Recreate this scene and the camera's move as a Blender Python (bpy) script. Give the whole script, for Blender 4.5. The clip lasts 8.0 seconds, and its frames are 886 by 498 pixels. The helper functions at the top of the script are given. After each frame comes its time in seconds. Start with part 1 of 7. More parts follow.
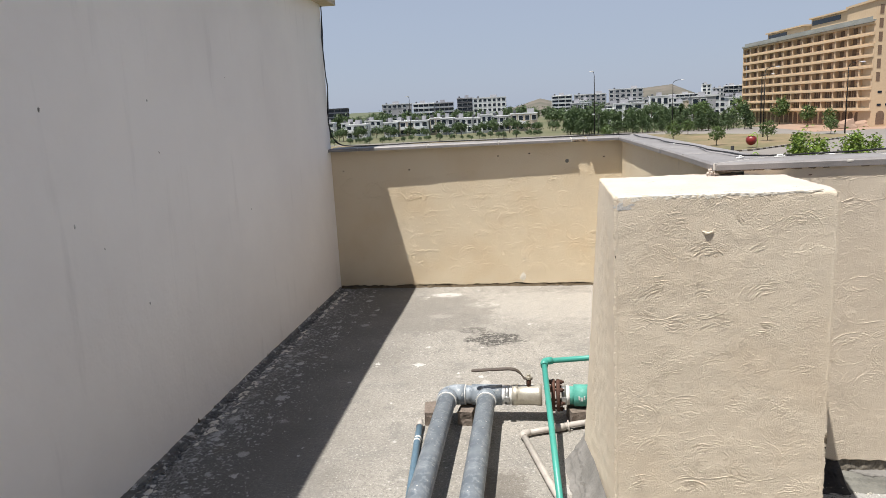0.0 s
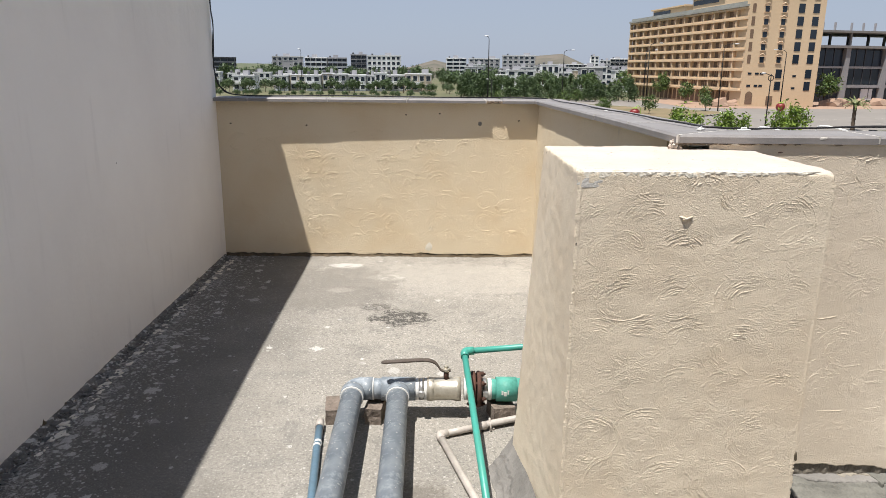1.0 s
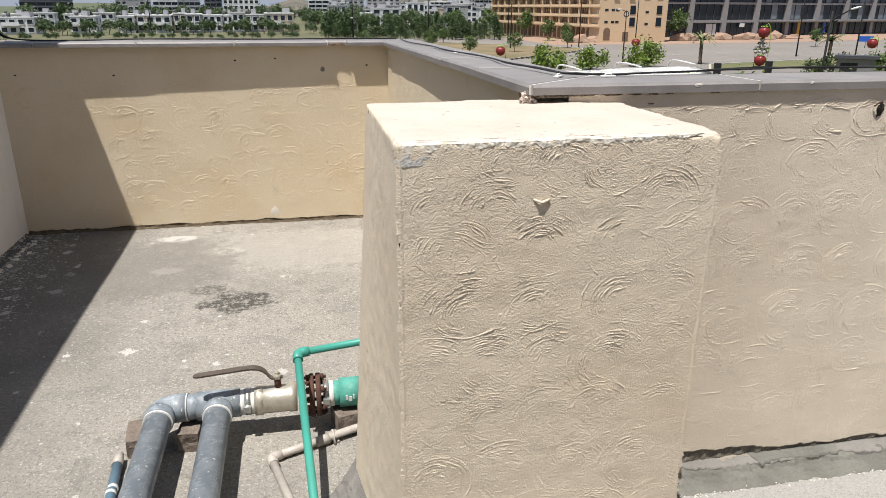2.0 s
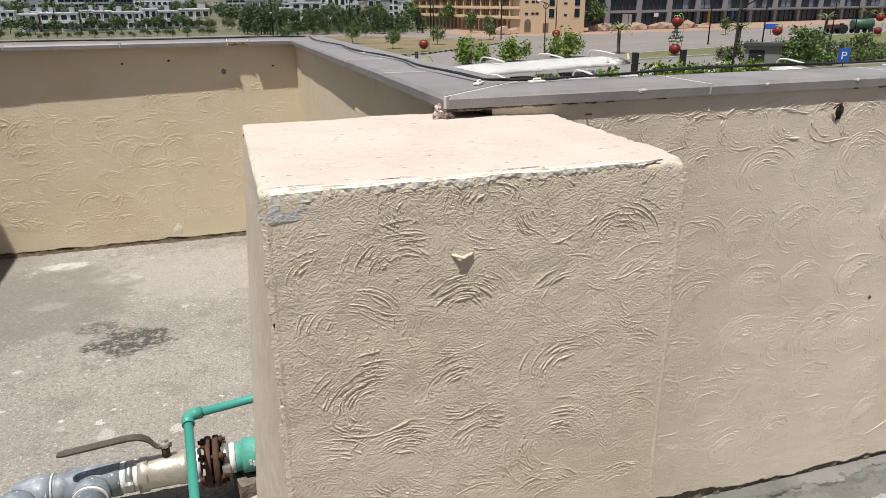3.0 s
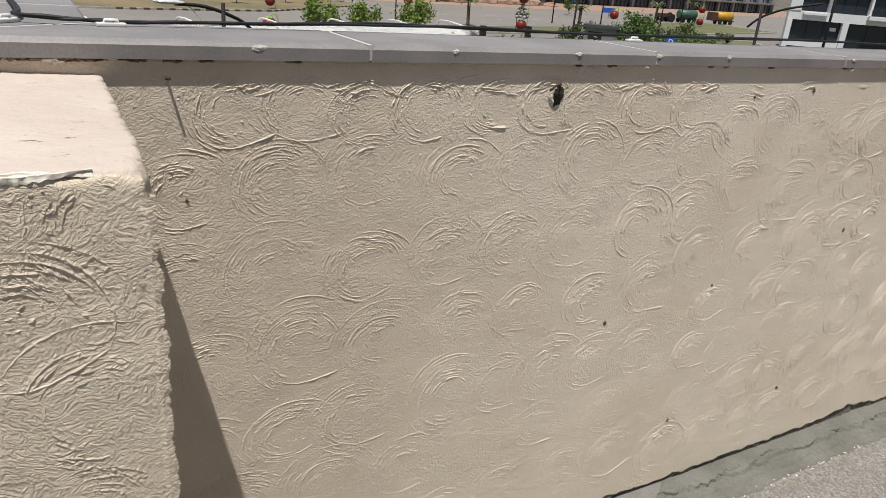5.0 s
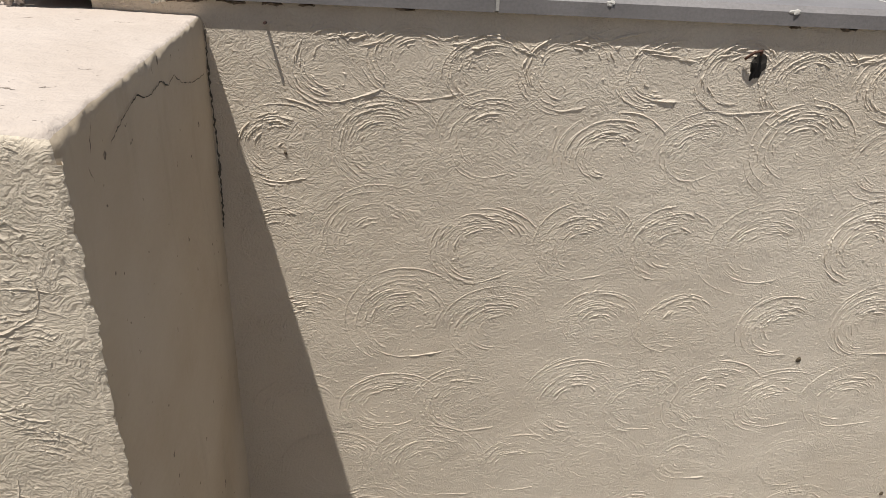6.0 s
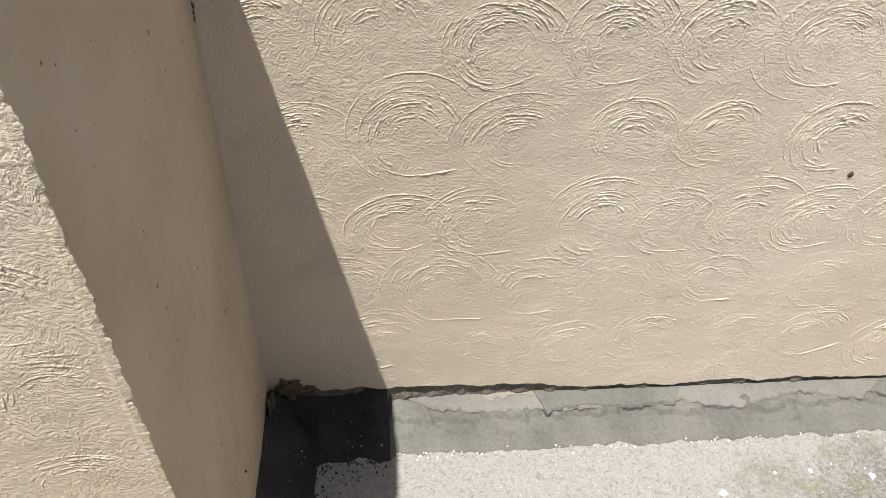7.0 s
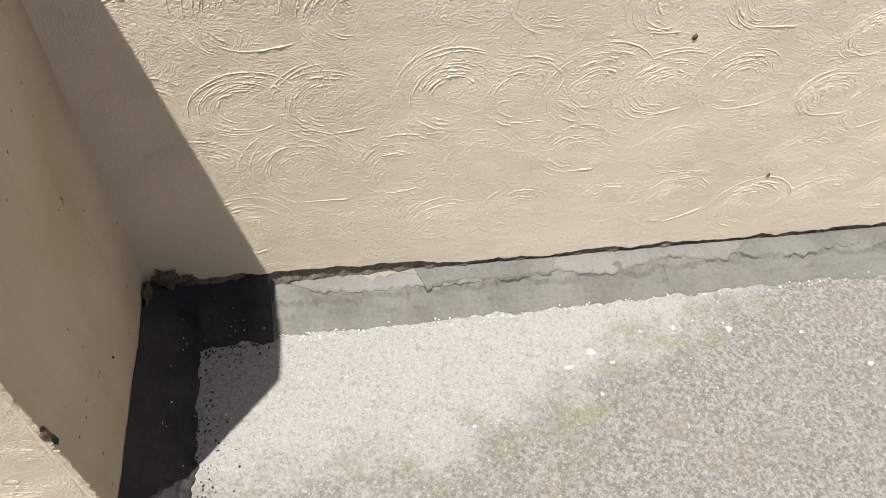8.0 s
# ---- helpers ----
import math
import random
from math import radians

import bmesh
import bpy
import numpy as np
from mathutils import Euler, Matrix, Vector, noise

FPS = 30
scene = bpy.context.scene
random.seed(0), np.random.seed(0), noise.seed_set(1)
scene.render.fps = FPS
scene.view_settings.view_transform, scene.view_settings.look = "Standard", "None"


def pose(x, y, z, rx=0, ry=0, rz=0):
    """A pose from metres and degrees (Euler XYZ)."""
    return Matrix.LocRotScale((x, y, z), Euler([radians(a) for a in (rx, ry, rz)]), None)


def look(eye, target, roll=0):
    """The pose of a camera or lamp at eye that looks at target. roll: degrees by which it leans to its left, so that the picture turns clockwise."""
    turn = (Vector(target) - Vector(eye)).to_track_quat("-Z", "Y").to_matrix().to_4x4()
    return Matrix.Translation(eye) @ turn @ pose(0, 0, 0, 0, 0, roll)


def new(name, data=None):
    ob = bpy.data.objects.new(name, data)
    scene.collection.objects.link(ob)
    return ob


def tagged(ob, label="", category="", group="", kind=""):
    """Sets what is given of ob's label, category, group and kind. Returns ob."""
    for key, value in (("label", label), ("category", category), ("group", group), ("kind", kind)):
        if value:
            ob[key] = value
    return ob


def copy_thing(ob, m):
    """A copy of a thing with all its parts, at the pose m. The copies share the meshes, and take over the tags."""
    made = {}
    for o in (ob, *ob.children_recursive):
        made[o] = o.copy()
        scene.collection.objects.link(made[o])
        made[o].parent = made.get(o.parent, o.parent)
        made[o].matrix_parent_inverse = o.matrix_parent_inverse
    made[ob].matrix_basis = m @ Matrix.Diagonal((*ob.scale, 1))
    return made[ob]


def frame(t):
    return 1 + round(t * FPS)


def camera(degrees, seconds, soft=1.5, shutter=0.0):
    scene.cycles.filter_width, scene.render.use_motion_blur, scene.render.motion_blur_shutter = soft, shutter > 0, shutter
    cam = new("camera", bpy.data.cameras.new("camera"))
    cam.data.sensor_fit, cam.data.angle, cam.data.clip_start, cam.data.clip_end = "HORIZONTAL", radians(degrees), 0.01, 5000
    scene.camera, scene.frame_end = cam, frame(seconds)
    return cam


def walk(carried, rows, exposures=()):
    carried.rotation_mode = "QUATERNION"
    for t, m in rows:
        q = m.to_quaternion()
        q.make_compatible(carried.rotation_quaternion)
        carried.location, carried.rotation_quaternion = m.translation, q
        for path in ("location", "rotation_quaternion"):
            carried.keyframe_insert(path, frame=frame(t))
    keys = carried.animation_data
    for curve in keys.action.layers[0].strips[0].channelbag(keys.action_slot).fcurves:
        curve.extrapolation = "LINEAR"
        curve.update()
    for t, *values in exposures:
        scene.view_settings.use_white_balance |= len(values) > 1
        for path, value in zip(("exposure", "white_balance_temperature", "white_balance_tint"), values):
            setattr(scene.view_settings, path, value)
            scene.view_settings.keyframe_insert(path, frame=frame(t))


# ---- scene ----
cam = camera(64.7, 8.0, soft=0.8)
PATH = [
    (0, (0.142, 0.025, 1.544), (-0.142, 1.967, 1.158), -2.9),
    (0.2, (0.111, 0.133, 1.522), (-0.08, 2.083, 1.121), -1.5),
    (0.5, (0.024, 0.297, 1.514), (-0.01, 2.247, 1.071), 0.5),
    (0.7, (-0.011, 0.383, 1.502), (0.006, 2.327, 1.03), 1.3),
    (1, (-0.006, 0.504, 1.502), (0.022, 2.44, 1.001), 0.6),
    (1.2, (0.034, 0.619, 1.482), (0.051, 2.55, 0.96), -0.1),
    (1.5, (0.123, 0.783, 1.494), (0.159, 2.694, 0.906), -0.8),
    (1.7, (0.174, 0.873, 1.499), (0.314, 2.764, 0.865), -0.7),
    (2, (0.204, 1.019, 1.49), (0.574, 2.873, 0.836), 0.2),
    (2.2, (0.199, 1.158, 1.489), (0.734, 2.966, 0.822), 1.5),
    (3.3, (0.459, 1.36, 1.498), (1.008, 3.162, 0.828), -0.7),
    (3.5, (0.549, 1.348, 1.513), (1.103, 3.15, 0.846), -0.9),
    (3.7, (0.626, 1.357, 1.517), (1.3, 3.121, 0.855), -0.7),
    (3.8, (0.682, 1.359, 1.515), (1.453, 3.081, 0.852), -0.6),
    (4, (0.747, 1.38, 1.512), (1.662, 3.025, 0.837), 0.2),
    (4.2, (0.824, 1.433, 1.499), (1.905, 2.966, 0.805), 1.9),
    (5.3, (1.071, 1.731, 1.417), (1.844, 3.397, 0.625), 6.1),
    (5.5, (1.17, 1.742, 1.438), (1.74, 3.459, 0.586), 4.8),
    (5.7, (1.247, 1.748, 1.44), (1.63, 3.5, 0.555), 4.0),
    (6, (1.287, 1.772, 1.438), (1.483, 3.527, 0.499), 3.7),
    (6.3, (1.297, 1.785, 1.429), (1.338, 3.509, 0.417), 3.6),
    (6.5, (1.283, 1.793, 1.426), (1.307, 3.481, 0.352), 4.3),
    (6.7, (1.279, 1.811, 1.401), (1.334, 3.426, 0.222), 4.2),
    (7, (1.283, 1.88, 1.343), (1.469, 3.35, 0.0), 3.5),
    (7.2, (1.284, 1.887, 1.316), (1.515, 3.263, -0.116), 3.3),
    (7.5, (1.287, 1.879, 1.329), (1.553, 3.137, -0.203), 4.8),
    (7.7, (1.327, 1.875, 1.328), (1.61, 3.12, -0.21), 5.3),
    (8, (1.45, 1.825, 1.336), (1.753, 3.066, -0.202), 5.5),
]
walk(cam, [(t, look(eye, target, roll)) for t, eye, target, roll in PATH],
     [(0, 0.65), (1.5, 0.6), (2.2, 0.45), (3.3, 0.27), (5.5, 0.12), (6.2, 0.17), (6.6, 0.21), (7.0, 0.6), (8, 0.65)])

# ---- light ----
SUN = Vector((0.2195, 0.234, -1.0)).normalized()
world = bpy.data.worlds.new("sky")
scene.world = world
world.use_nodes = True
wn = world.node_tree.nodes
sky = wn.new("ShaderNodeTexSky")
sky.sky_type = "NISHITA"
sky.sun_disc = False
sky.sun_elevation = math.asin(-SUN.z)
sky.sun_rotation = radians(223)
sky.air_density, sky.dust_density, sky.ozone_density = 1.0, 0.8, 2.0
# summer haze evens the sky out to a pale grey blue
haze = wn.new("ShaderNodeMix")
haze.data_type = "RGBA"
up = wn.new("ShaderNodeSeparateXYZ")
coord = wn.new("ShaderNodeTexCoord")
thick = wn.new("ShaderNodeMapRange")
thick.inputs[1].default_value, thick.inputs[2].default_value = 0.12, 0.75
thick.inputs[3].default_value, thick.inputs[4].default_value = 0.8, 0.3
world.node_tree.links.new(coord.outputs["Generated"], up.inputs[0])
world.node_tree.links.new(up.outputs[2], thick.inputs[0])
world.node_tree.links.new(thick.outputs[0], haze.inputs[0])
haze.inputs[7].default_value = (5.75, 6.6, 8.4, 1.0)
world.node_tree.links.new(sky.outputs[0], haze.inputs[6])
world.node_tree.links.new(haze.outputs[2], wn["Background"].inputs[0])
wn["Background"].inputs[1].default_value = 0.050
sun = new("sun", bpy.data.lights.new("sun", "SUN"))
sun.data.energy, sun.data.angle, sun.data.color = 5.0, radians(0.53), (1.0, 0.955, 0.895)
sun.rotation_mode = "QUATERNION"
sun.rotation_quaternion = SUN.to_track_quat("-Z", "Y")

# ---- material helpers ----
class Nodes:
    """A material's node tree with short calls."""

    def __init__(self, name, rough=0.8, metal=0.0):
        self.mat = bpy.data.materials.new(name)
        self.mat.use_nodes = True
        self.tree = self.mat.node_tree
        self.bsdf = self.tree.nodes["Principled BSDF"]
        self.bsdf.inputs["Roughness"].default_value = rough
        self.bsdf.inputs["Metallic"].default_value = metal
        self.coord = self.node("ShaderNodeTexCoord").outputs["Object"]

    def node(self, kind):
        return self.tree.nodes.new(kind)

    def put(self, socket, value):
        if isinstance(value, bpy.types.NodeSocket):
            self.tree.links.new(value, socket)
        else:
            socket.default_value = value

    def math(self, op, a, b=0.0, c=0.0):
        n = self.node("ShaderNodeMath")
        n.operation = op
        for s, v in zip(n.inputs, (a, b, c)):
            self.put(s, v)
        return n.outputs[0]

    def vec(self, op, a, b=(0, 0, 0)):
        n = self.node("ShaderNodeVectorMath")
        n.operation = op
        self.put(n.inputs[0], a)
        if op == "SCALE":
            self.put(n.inputs["Scale"], b)
        else:
            self.put(n.inputs[1], b)
        return n.outputs["Value" if op in ("LENGTH", "DISTANCE", "DOT_PRODUCT") else "Vector"]

    def split(self, v):
        return self.node_io("ShaderNodeSeparateXYZ", v)

    def node_io(self, kind, v):
        n = self.node(kind)
        self.put(n.inputs[0], v)
        return n.outputs

    def join(self, x, y, z):
        n = self.node("ShaderNodeCombineXYZ")
        for s, v in zip(n.inputs, (x, y, z)):
            self.put(s, v)
        return n.outputs[0]

    def noise(self, scale, detail=4.0, rough=0.55, at=None, color=False):
        n = self.node("ShaderNodeTexNoise")
        self.put(n.inputs["Vector"], self.coord if at is None else at)
        n.inputs["Scale"].default_value = scale
        n.inputs["Detail"].default_value = detail
        n.inputs["Roughness"].default_value = rough
        return n.outputs["Color" if color else "Fac"]

    def ramp(self, v, lo, hi, a=0.0, b=1.0):
        n = self.node("ShaderNodeMapRange")
        n.interpolation_type = "SMOOTHSTEP"
        if lo > hi:
            lo, hi, a, b = hi, lo, b, a
        for s, x in zip(n.inputs, (v, lo, hi, a, b)):
            self.put(s, x)
        return n.outputs[0]

    def mix(self, f, a, b):
        n = self.node("ShaderNodeMix")
        n.data_type = "RGBA"
        self.put(n.inputs[0], f)
        for s, v in ((n.inputs[6], a), (n.inputs[7], b)):
            self.put(s, v if isinstance(v, bpy.types.NodeSocket) else (*v, 1.0))
        return n.outputs[2]

    def color(self, v):
        self.put(self.bsdf.inputs["Base Color"], v if isinstance(v, bpy.types.NodeSocket) else (*v, 1.0))
        return self

    def bump(self, height, distance=1.0, strength=1.0):
        n = self.node("ShaderNodeBump")
        n.inputs["Strength"].default_value = strength
        n.inputs["Distance"].default_value = distance
        self.put(n.inputs["Height"], height)
        self.put(self.bsdf.inputs["Normal"], n.outputs[0])
        return self


def plain(name, a, b=None, rough=0.7, metal=0.0, scale=6.0, grain=60.0, relief=0.0008, per_object=0.0, island=0.0):
    """Two tones over each other at two scales, with a fine relief."""
    m = Nodes(name, rough, metal)
    b = b or tuple(c * 0.72 for c in a)
    f = m.math("ADD", m.math("MULTIPLY", m.ramp(m.noise(scale), 0.3, 0.7), 0.6), m.math("MULTIPLY", m.ramp(m.noise(grain), 0.35, 0.7), 0.4))
    c = m.mix(f, a, b)
    if per_object or island:
        r = m.node("ShaderNodeObjectInfo").outputs["Random"] if per_object else m.node("ShaderNodeNewGeometry").outputs["Random Per Island"]
        h = m.node("ShaderNodeHueSaturation")
        m.put(h.inputs["Value"], m.math("ADD", 1.0 - (per_object or island) / 2, m.math("MULTIPLY", r, per_object or island)))
        m.put(h.inputs["Color"], c)
        c = h.outputs[0]
    m.color(c)
    if relief:
        m.bump(m.math("MULTIPLY", m.noise(grain), relief))
    return m.mat


def stucco(name, axis, base, deep, coarse=1.0, dirty=False, gain=1.0):
    """Painted sandy plaster. axis: the plane's first direction."""
    m = Nodes(name, 0.85)
    x, y, z = m.split(m.coord)
    flat = m.join(x if axis == "x" else y, z, 0.0)
    # the coat is rougher in some hand-sized patches, smoother in others
    rough = m.ramp(m.noise(8.0 / coarse, 3.0, at=flat), 0.36, 0.64, 0.55, 1.25)
    # brushed grain: sand dragged into short crooked worms
    bent = m.vec("ADD", flat, m.vec("SCALE", m.vec("SUBTRACT", m.noise(13.0 / coarse, 3.0, at=flat, color=True), (0.5, 0.5, 0.5)), 0.09 * coarse))
    fx, fz, _ = m.split(bent)
    worm = m.noise(1.0, 3.0, 0.6, at=m.join(m.math("MULTIPLY", fx, 185.0 / coarse), m.math("MULTIPLY", fz, 235.0 / coarse), 0.0))
    sand = m.noise(330.0 / coarse, 2.0, 0.6, at=flat)
    v = m.node("ShaderNodeTexVoronoi")
    v.voronoi_dimensions = "2D"
    m.put(v.inputs["Vector"], flat)
    v.inputs["Scale"].default_value = 95.0 / coarse
    crumb = m.math("MULTIPLY", m.ramp(v.outputs["Distance"], 0.42, 0.10), m.ramp(m.split(v.outputs["Color"])[0], 0.80, 0.95))
    fine = m.math("ADD", m.math("MULTIPLY", worm, 0.003 * coarse), m.math("MULTIPLY", sand, 0.0011 * coarse))
    fine = m.math("MULTIPLY", m.math("ADD", fine, m.math("MULTIPLY", crumb, 0.0006 * coarse)), m.math("MULTIPLY", rough, gain))
    lumps = m.math("MULTIPLY", m.noise(11.0 / coarse, 3.0, 0.5, at=flat), 0.0028 * coarse * gain)
    m.bump(m.math("ADD", fine, lumps), 1.0, 1.0)
    stain = m.ramp(m.noise(2.3, 5.0, at=flat), 0.42, 0.72)
    blotch = m.math("MULTIPLY", m.ramp(m.noise(11.0, 4.0, at=flat), 0.55, 0.8), 0.5)
    c = m.mix(m.math("MULTIPLY", m.math("MAXIMUM", stain, blotch), 0.8), base, deep)
    if dirty:
        # an old brown stain spreads over one end of the wall
        reach = m.math("ADD", x, m.math("MULTIPLY", m.noise(2.0, 5.0, 0.6, at=flat), 1.6))
        c = m.mix(m.math("MULTIPLY", m.ramp(reach, 3.2, 1.9), 0.85), c, tuple(0.9 * q for q in deep))
    # dusty speckle in the paint, and grey hand-sized smudges
    c = m.mix(m.math("MULTIPLY", m.ramp(m.noise(240.0 / coarse, 2.0, 0.7, at=flat), 0.42, 0.62), 0.22), c, tuple(0.72 * q for q in deep))
    smudge = m.math("MULTIPLY", m.ramp(m.noise(5.5, 4.0, 0.7, at=m.vec("ADD", flat, (7.0, 3.0, 0.0))), 0.62, 0.74), m.ramp(m.noise(45.0, 3.0, 0.7, at=flat), 0.42, 0.6))
    m.color(m.mix(m.math("MULTIPLY", smudge, 0.4), c, (0.33, 0.31, 0.27)))
    return m.mat


CREAM, CREAM_DEEP = (0.675, 0.592, 0.472), (0.62, 0.522, 0.398)
WARM, WARM_DEEP = (0.67, 0.575, 0.425), (0.62, 0.50, 0.335)
MAT_WALL = stucco("cream_stucco", "x", CREAM, CREAM_DEEP)
MAT_PARAPET = stucco("stained_cream_stucco", "x", (0.772, 0.69, 0.574), (0.675, 0.585, 0.467), dirty=True)
MAT_WALL_SIDE = stucco("cream_stucco_side", "y", CREAM, CREAM_DEEP, 1.5, gain=0.22)
MAT_FAR_WALL = stucco("yellow_stucco", "x", WARM, WARM_DEEP, 2.2, gain=0.5)
MAT_RUN_WALL = stucco("yellow_stucco_side", "y", WARM, WARM_DEEP)
MAT_FLAKE = plain("white_lime", (0.74, 0.70, 0.62), (0.6, 0.56, 0.48), 0.9, scale=20, grain=120)
MAT_CEMENT = plain("grey_cement", (0.21, 0.20, 0.187), (0.135, 0.13, 0.12), 0.9, scale=9, grain=140, relief=0.002)
MAT_WET_CEMENT = plain("dark_cement", (0.16, 0.155, 0.145), (0.10, 0.098, 0.092), 0.85, scale=9, grain=120, relief=0.002)
MAT_BARE = plain("bare_pale_cement", (0.62, 0.60, 0.57), (0.42, 0.41, 0.39), 0.9, scale=40, grain=160, relief=0.003)
MAT_SKIRT = plain("skirt_cement", (0.16, 0.158, 0.14), (0.098, 0.096, 0.085), 0.9, scale=7, grain=120, relief=0.002)
MAT_MORTAR_PALE = plain("cream_mortar", (0.27, 0.24, 0.195), (0.20, 0.185, 0.155), 0.9, scale=15, grain=120, relief=0.002)
MAT_MORTAR_GREY = plain("raw_mortar", (0.20, 0.178, 0.145), (0.10, 0.09, 0.075), 0.95, scale=30, grain=150, relief=0.003)
MAT_MORTAR_DARK = plain("dark_gap", (0.085, 0.074, 0.06), (0.14, 0.125, 0.10), 0.95, scale=40, grain=150)
MAT_NEAR_BLACK = plain("near_black_fillet", (0.012, 0.012, 0.015), (0.035, 0.032, 0.03), 0.8, scale=14, grain=110, relief=0.003)
MAT_MORTAR = plain("brown_mortar", (0.27, 0.21, 0.15), (0.15, 0.11, 0.08), 0.95, scale=25, grain=150, relief=0.003)
MAT_GROUT = plain("pale_grout", (0.55, 0.53, 0.49), (0.42, 0.40, 0.37), 0.9, scale=30, grain=150)
MAT_TILE = plain("grey_stone_tile", (0.24, 0.226, 0.222), (0.165, 0.156, 0.153), 0.55, scale=9, grain=220, relief=0.0004, per_object=0.14)
MAT_DARK = plain("dark_hole", (0.035, 0.03, 0.025), None, 0.95)
MAT_BLACK = plain("black_plastic", (0.018, 0.018, 0.02), (0.03, 0.03, 0.032), 0.5, scale=30)
MAT_BLACK.node_tree.nodes["Principled BSDF"].inputs["Specular IOR Level"].default_value = 0.2
MAT_WHITE = plain("white_plastic", (0.72, 0.72, 0.70), (0.6, 0.6, 0.58), 0.5, scale=30)
MAT_GREEN = plain("green_pipe_plastic", (0.045, 0.31, 0.25), (0.06, 0.26, 0.21), 0.4, scale=18, grain=90)
MAT_GREEN_DULL = plain("weathered_green_pipe", (0.10, 0.36, 0.30), (0.055, 0.25, 0.20), 0.6, scale=14, grain=90)
MAT_TORN = plain("torn_render", (0.15, 0.115, 0.072), (0.055, 0.042, 0.028), 0.95, scale=35, grain=150, relief=0.004)
MAT_RUST = plain("rusty_iron", (0.115, 0.052, 0.034), (0.05, 0.028, 0.022), 0.85, 0.2, scale=40, grain=180, relief=0.002)
MAT_LEVER = plain("dull_brown_lever", (0.13, 0.105, 0.088), (0.075, 0.06, 0.05), 0.6, 0.3, scale=30, grain=150)
MAT_BRASS = plain("dull_nickel_brass", (0.56, 0.525, 0.45), (0.43, 0.395, 0.325), 0.38, 0.55, scale=25, grain=110)
MAT_STEEL = plain("clamp_steel", (0.55, 0.55, 0.54), (0.42, 0.42, 0.41), 0.35, 0.8, scale=30)
MAT_BRICK = plain("old_brick", (0.215, 0.175, 0.145), (0.10, 0.08, 0.066), 0.95, scale=25, grain=120, relief=0.004)
MAT_PVC = plain("beige_pvc", (0.46, 0.425, 0.385), (0.33, 0.30, 0.27), 0.5, scale=20, grain=100)
MAT_BLUE = plain("blue_grey_pvc", (0.10, 0.17, 0.23), (0.08, 0.13, 0.17), 0.45, scale=20, grain=100)


def smooth_paint():
    """Trowelled putty under cream paint, toned down for the pillar's shaded side, with run-down stains and pinholes."""
    m = Nodes("smooth_cream_paint_shaded", 0.75)
    x, y, z = m.split(m.coord)
    down = m.join(m.math("MULTIPLY", x, 14.0), m.math("MULTIPLY", y, 14.0), m.math("MULTIPLY", z, 2.2))
    # both base tones are lowered to deepen the shade on the pillar's right face
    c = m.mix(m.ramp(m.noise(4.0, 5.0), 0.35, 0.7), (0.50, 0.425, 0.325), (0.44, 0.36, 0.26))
    c = m.mix(m.math("MULTIPLY", m.ramp(m.noise(1.0, 5.0, 0.65, at=down), 0.5, 0.75), 0.4), c, (0.34, 0.27, 0.19))
    c = m.mix(m.ramp(m.noise(60.0, 2.0, 0.5), 0.72, 0.76), c, (0.12, 0.09, 0.065))
    m.color(c)
    m.bump(m.math("ADD", m.math("MULTIPLY", m.noise(9.0, 4.0), 0.006), m.math("MULTIPLY", m.noise(90.0, 3.0), 0.0012)))
    return m.mat


def pitted_paint():
    """Cream paint on the flat top: fine drag lines, pits and dirt."""
    m = Nodes("sunlit_cream_paint", 0.78)
    x, y, z = m.split(m.coord)
    drag = m.join(m.math("MULTIPLY", x, 45.0), m.math("MULTIPLY", y, 120.0), m.math("MULTIPLY", z, 10.0))
    c = m.mix(m.ramp(m.noise(7.0, 5.0), 0.35, 0.7), (0.525, 0.455, 0.395), (0.48, 0.41, 0.35))
    pit = m.ramp(m.noise(1.0, 3.0, 0.6, at=drag), 0.685, 0.72)
    c = m.mix(m.math("MULTIPLY", pit, 0.85), c, (0.13, 0.10, 0.07))
    m.color(c)
    m.bump(m.math("ADD", m.math("MULTIPLY", m.noise(60.0, 5.0, 0.65), 0.0035), m.math("MULTIPLY", pit, -0.0015)))
    return m.mat


MAT_SMOOTH, MAT_TOP = smooth_paint(), pitted_paint()


def speckled_pvc():
    m = Nodes("speckled_grey_pvc", 0.5)
    c = m.mix(m.ramp(m.noise(14.0, 5.0), 0.3, 0.7), (0.14, 0.17, 0.20), (0.24, 0.27, 0.30))
    c = m.mix(m.math("MULTIPLY", m.ramp(m.noise(32.0, 5.0, 0.7), 0.47, 0.66), 0.75), c, (0.34, 0.375, 0.41))
    drops = m.ramp(m.noise(75.0, 1.0), 0.705, 0.735)
    m.color(m.mix(drops, c, (0.62, 0.62, 0.6)))
    m.bump(m.math("MULTIPLY", m.noise(60.0), 0.001))
    return m.mat


def splashed():
    m = Nodes("splashed_dark_cement", 0.95)
    c = m.mix(m.ramp(m.noise(12.0, 5.0), 0.35, 0.7), (0.10, 0.093, 0.085), (0.19, 0.18, 0.165))
    c = m.mix(m.math("MULTIPLY", m.ramp(m.noise(33.0, 4.0, 0.65), 0.53, 0.60), 0.85), c, (0.52, 0.50, 0.47))
    m.color(c)
    m.bump(m.math("MULTIPLY", m.noise(60.0, 4.0), 0.006))
    return m.mat


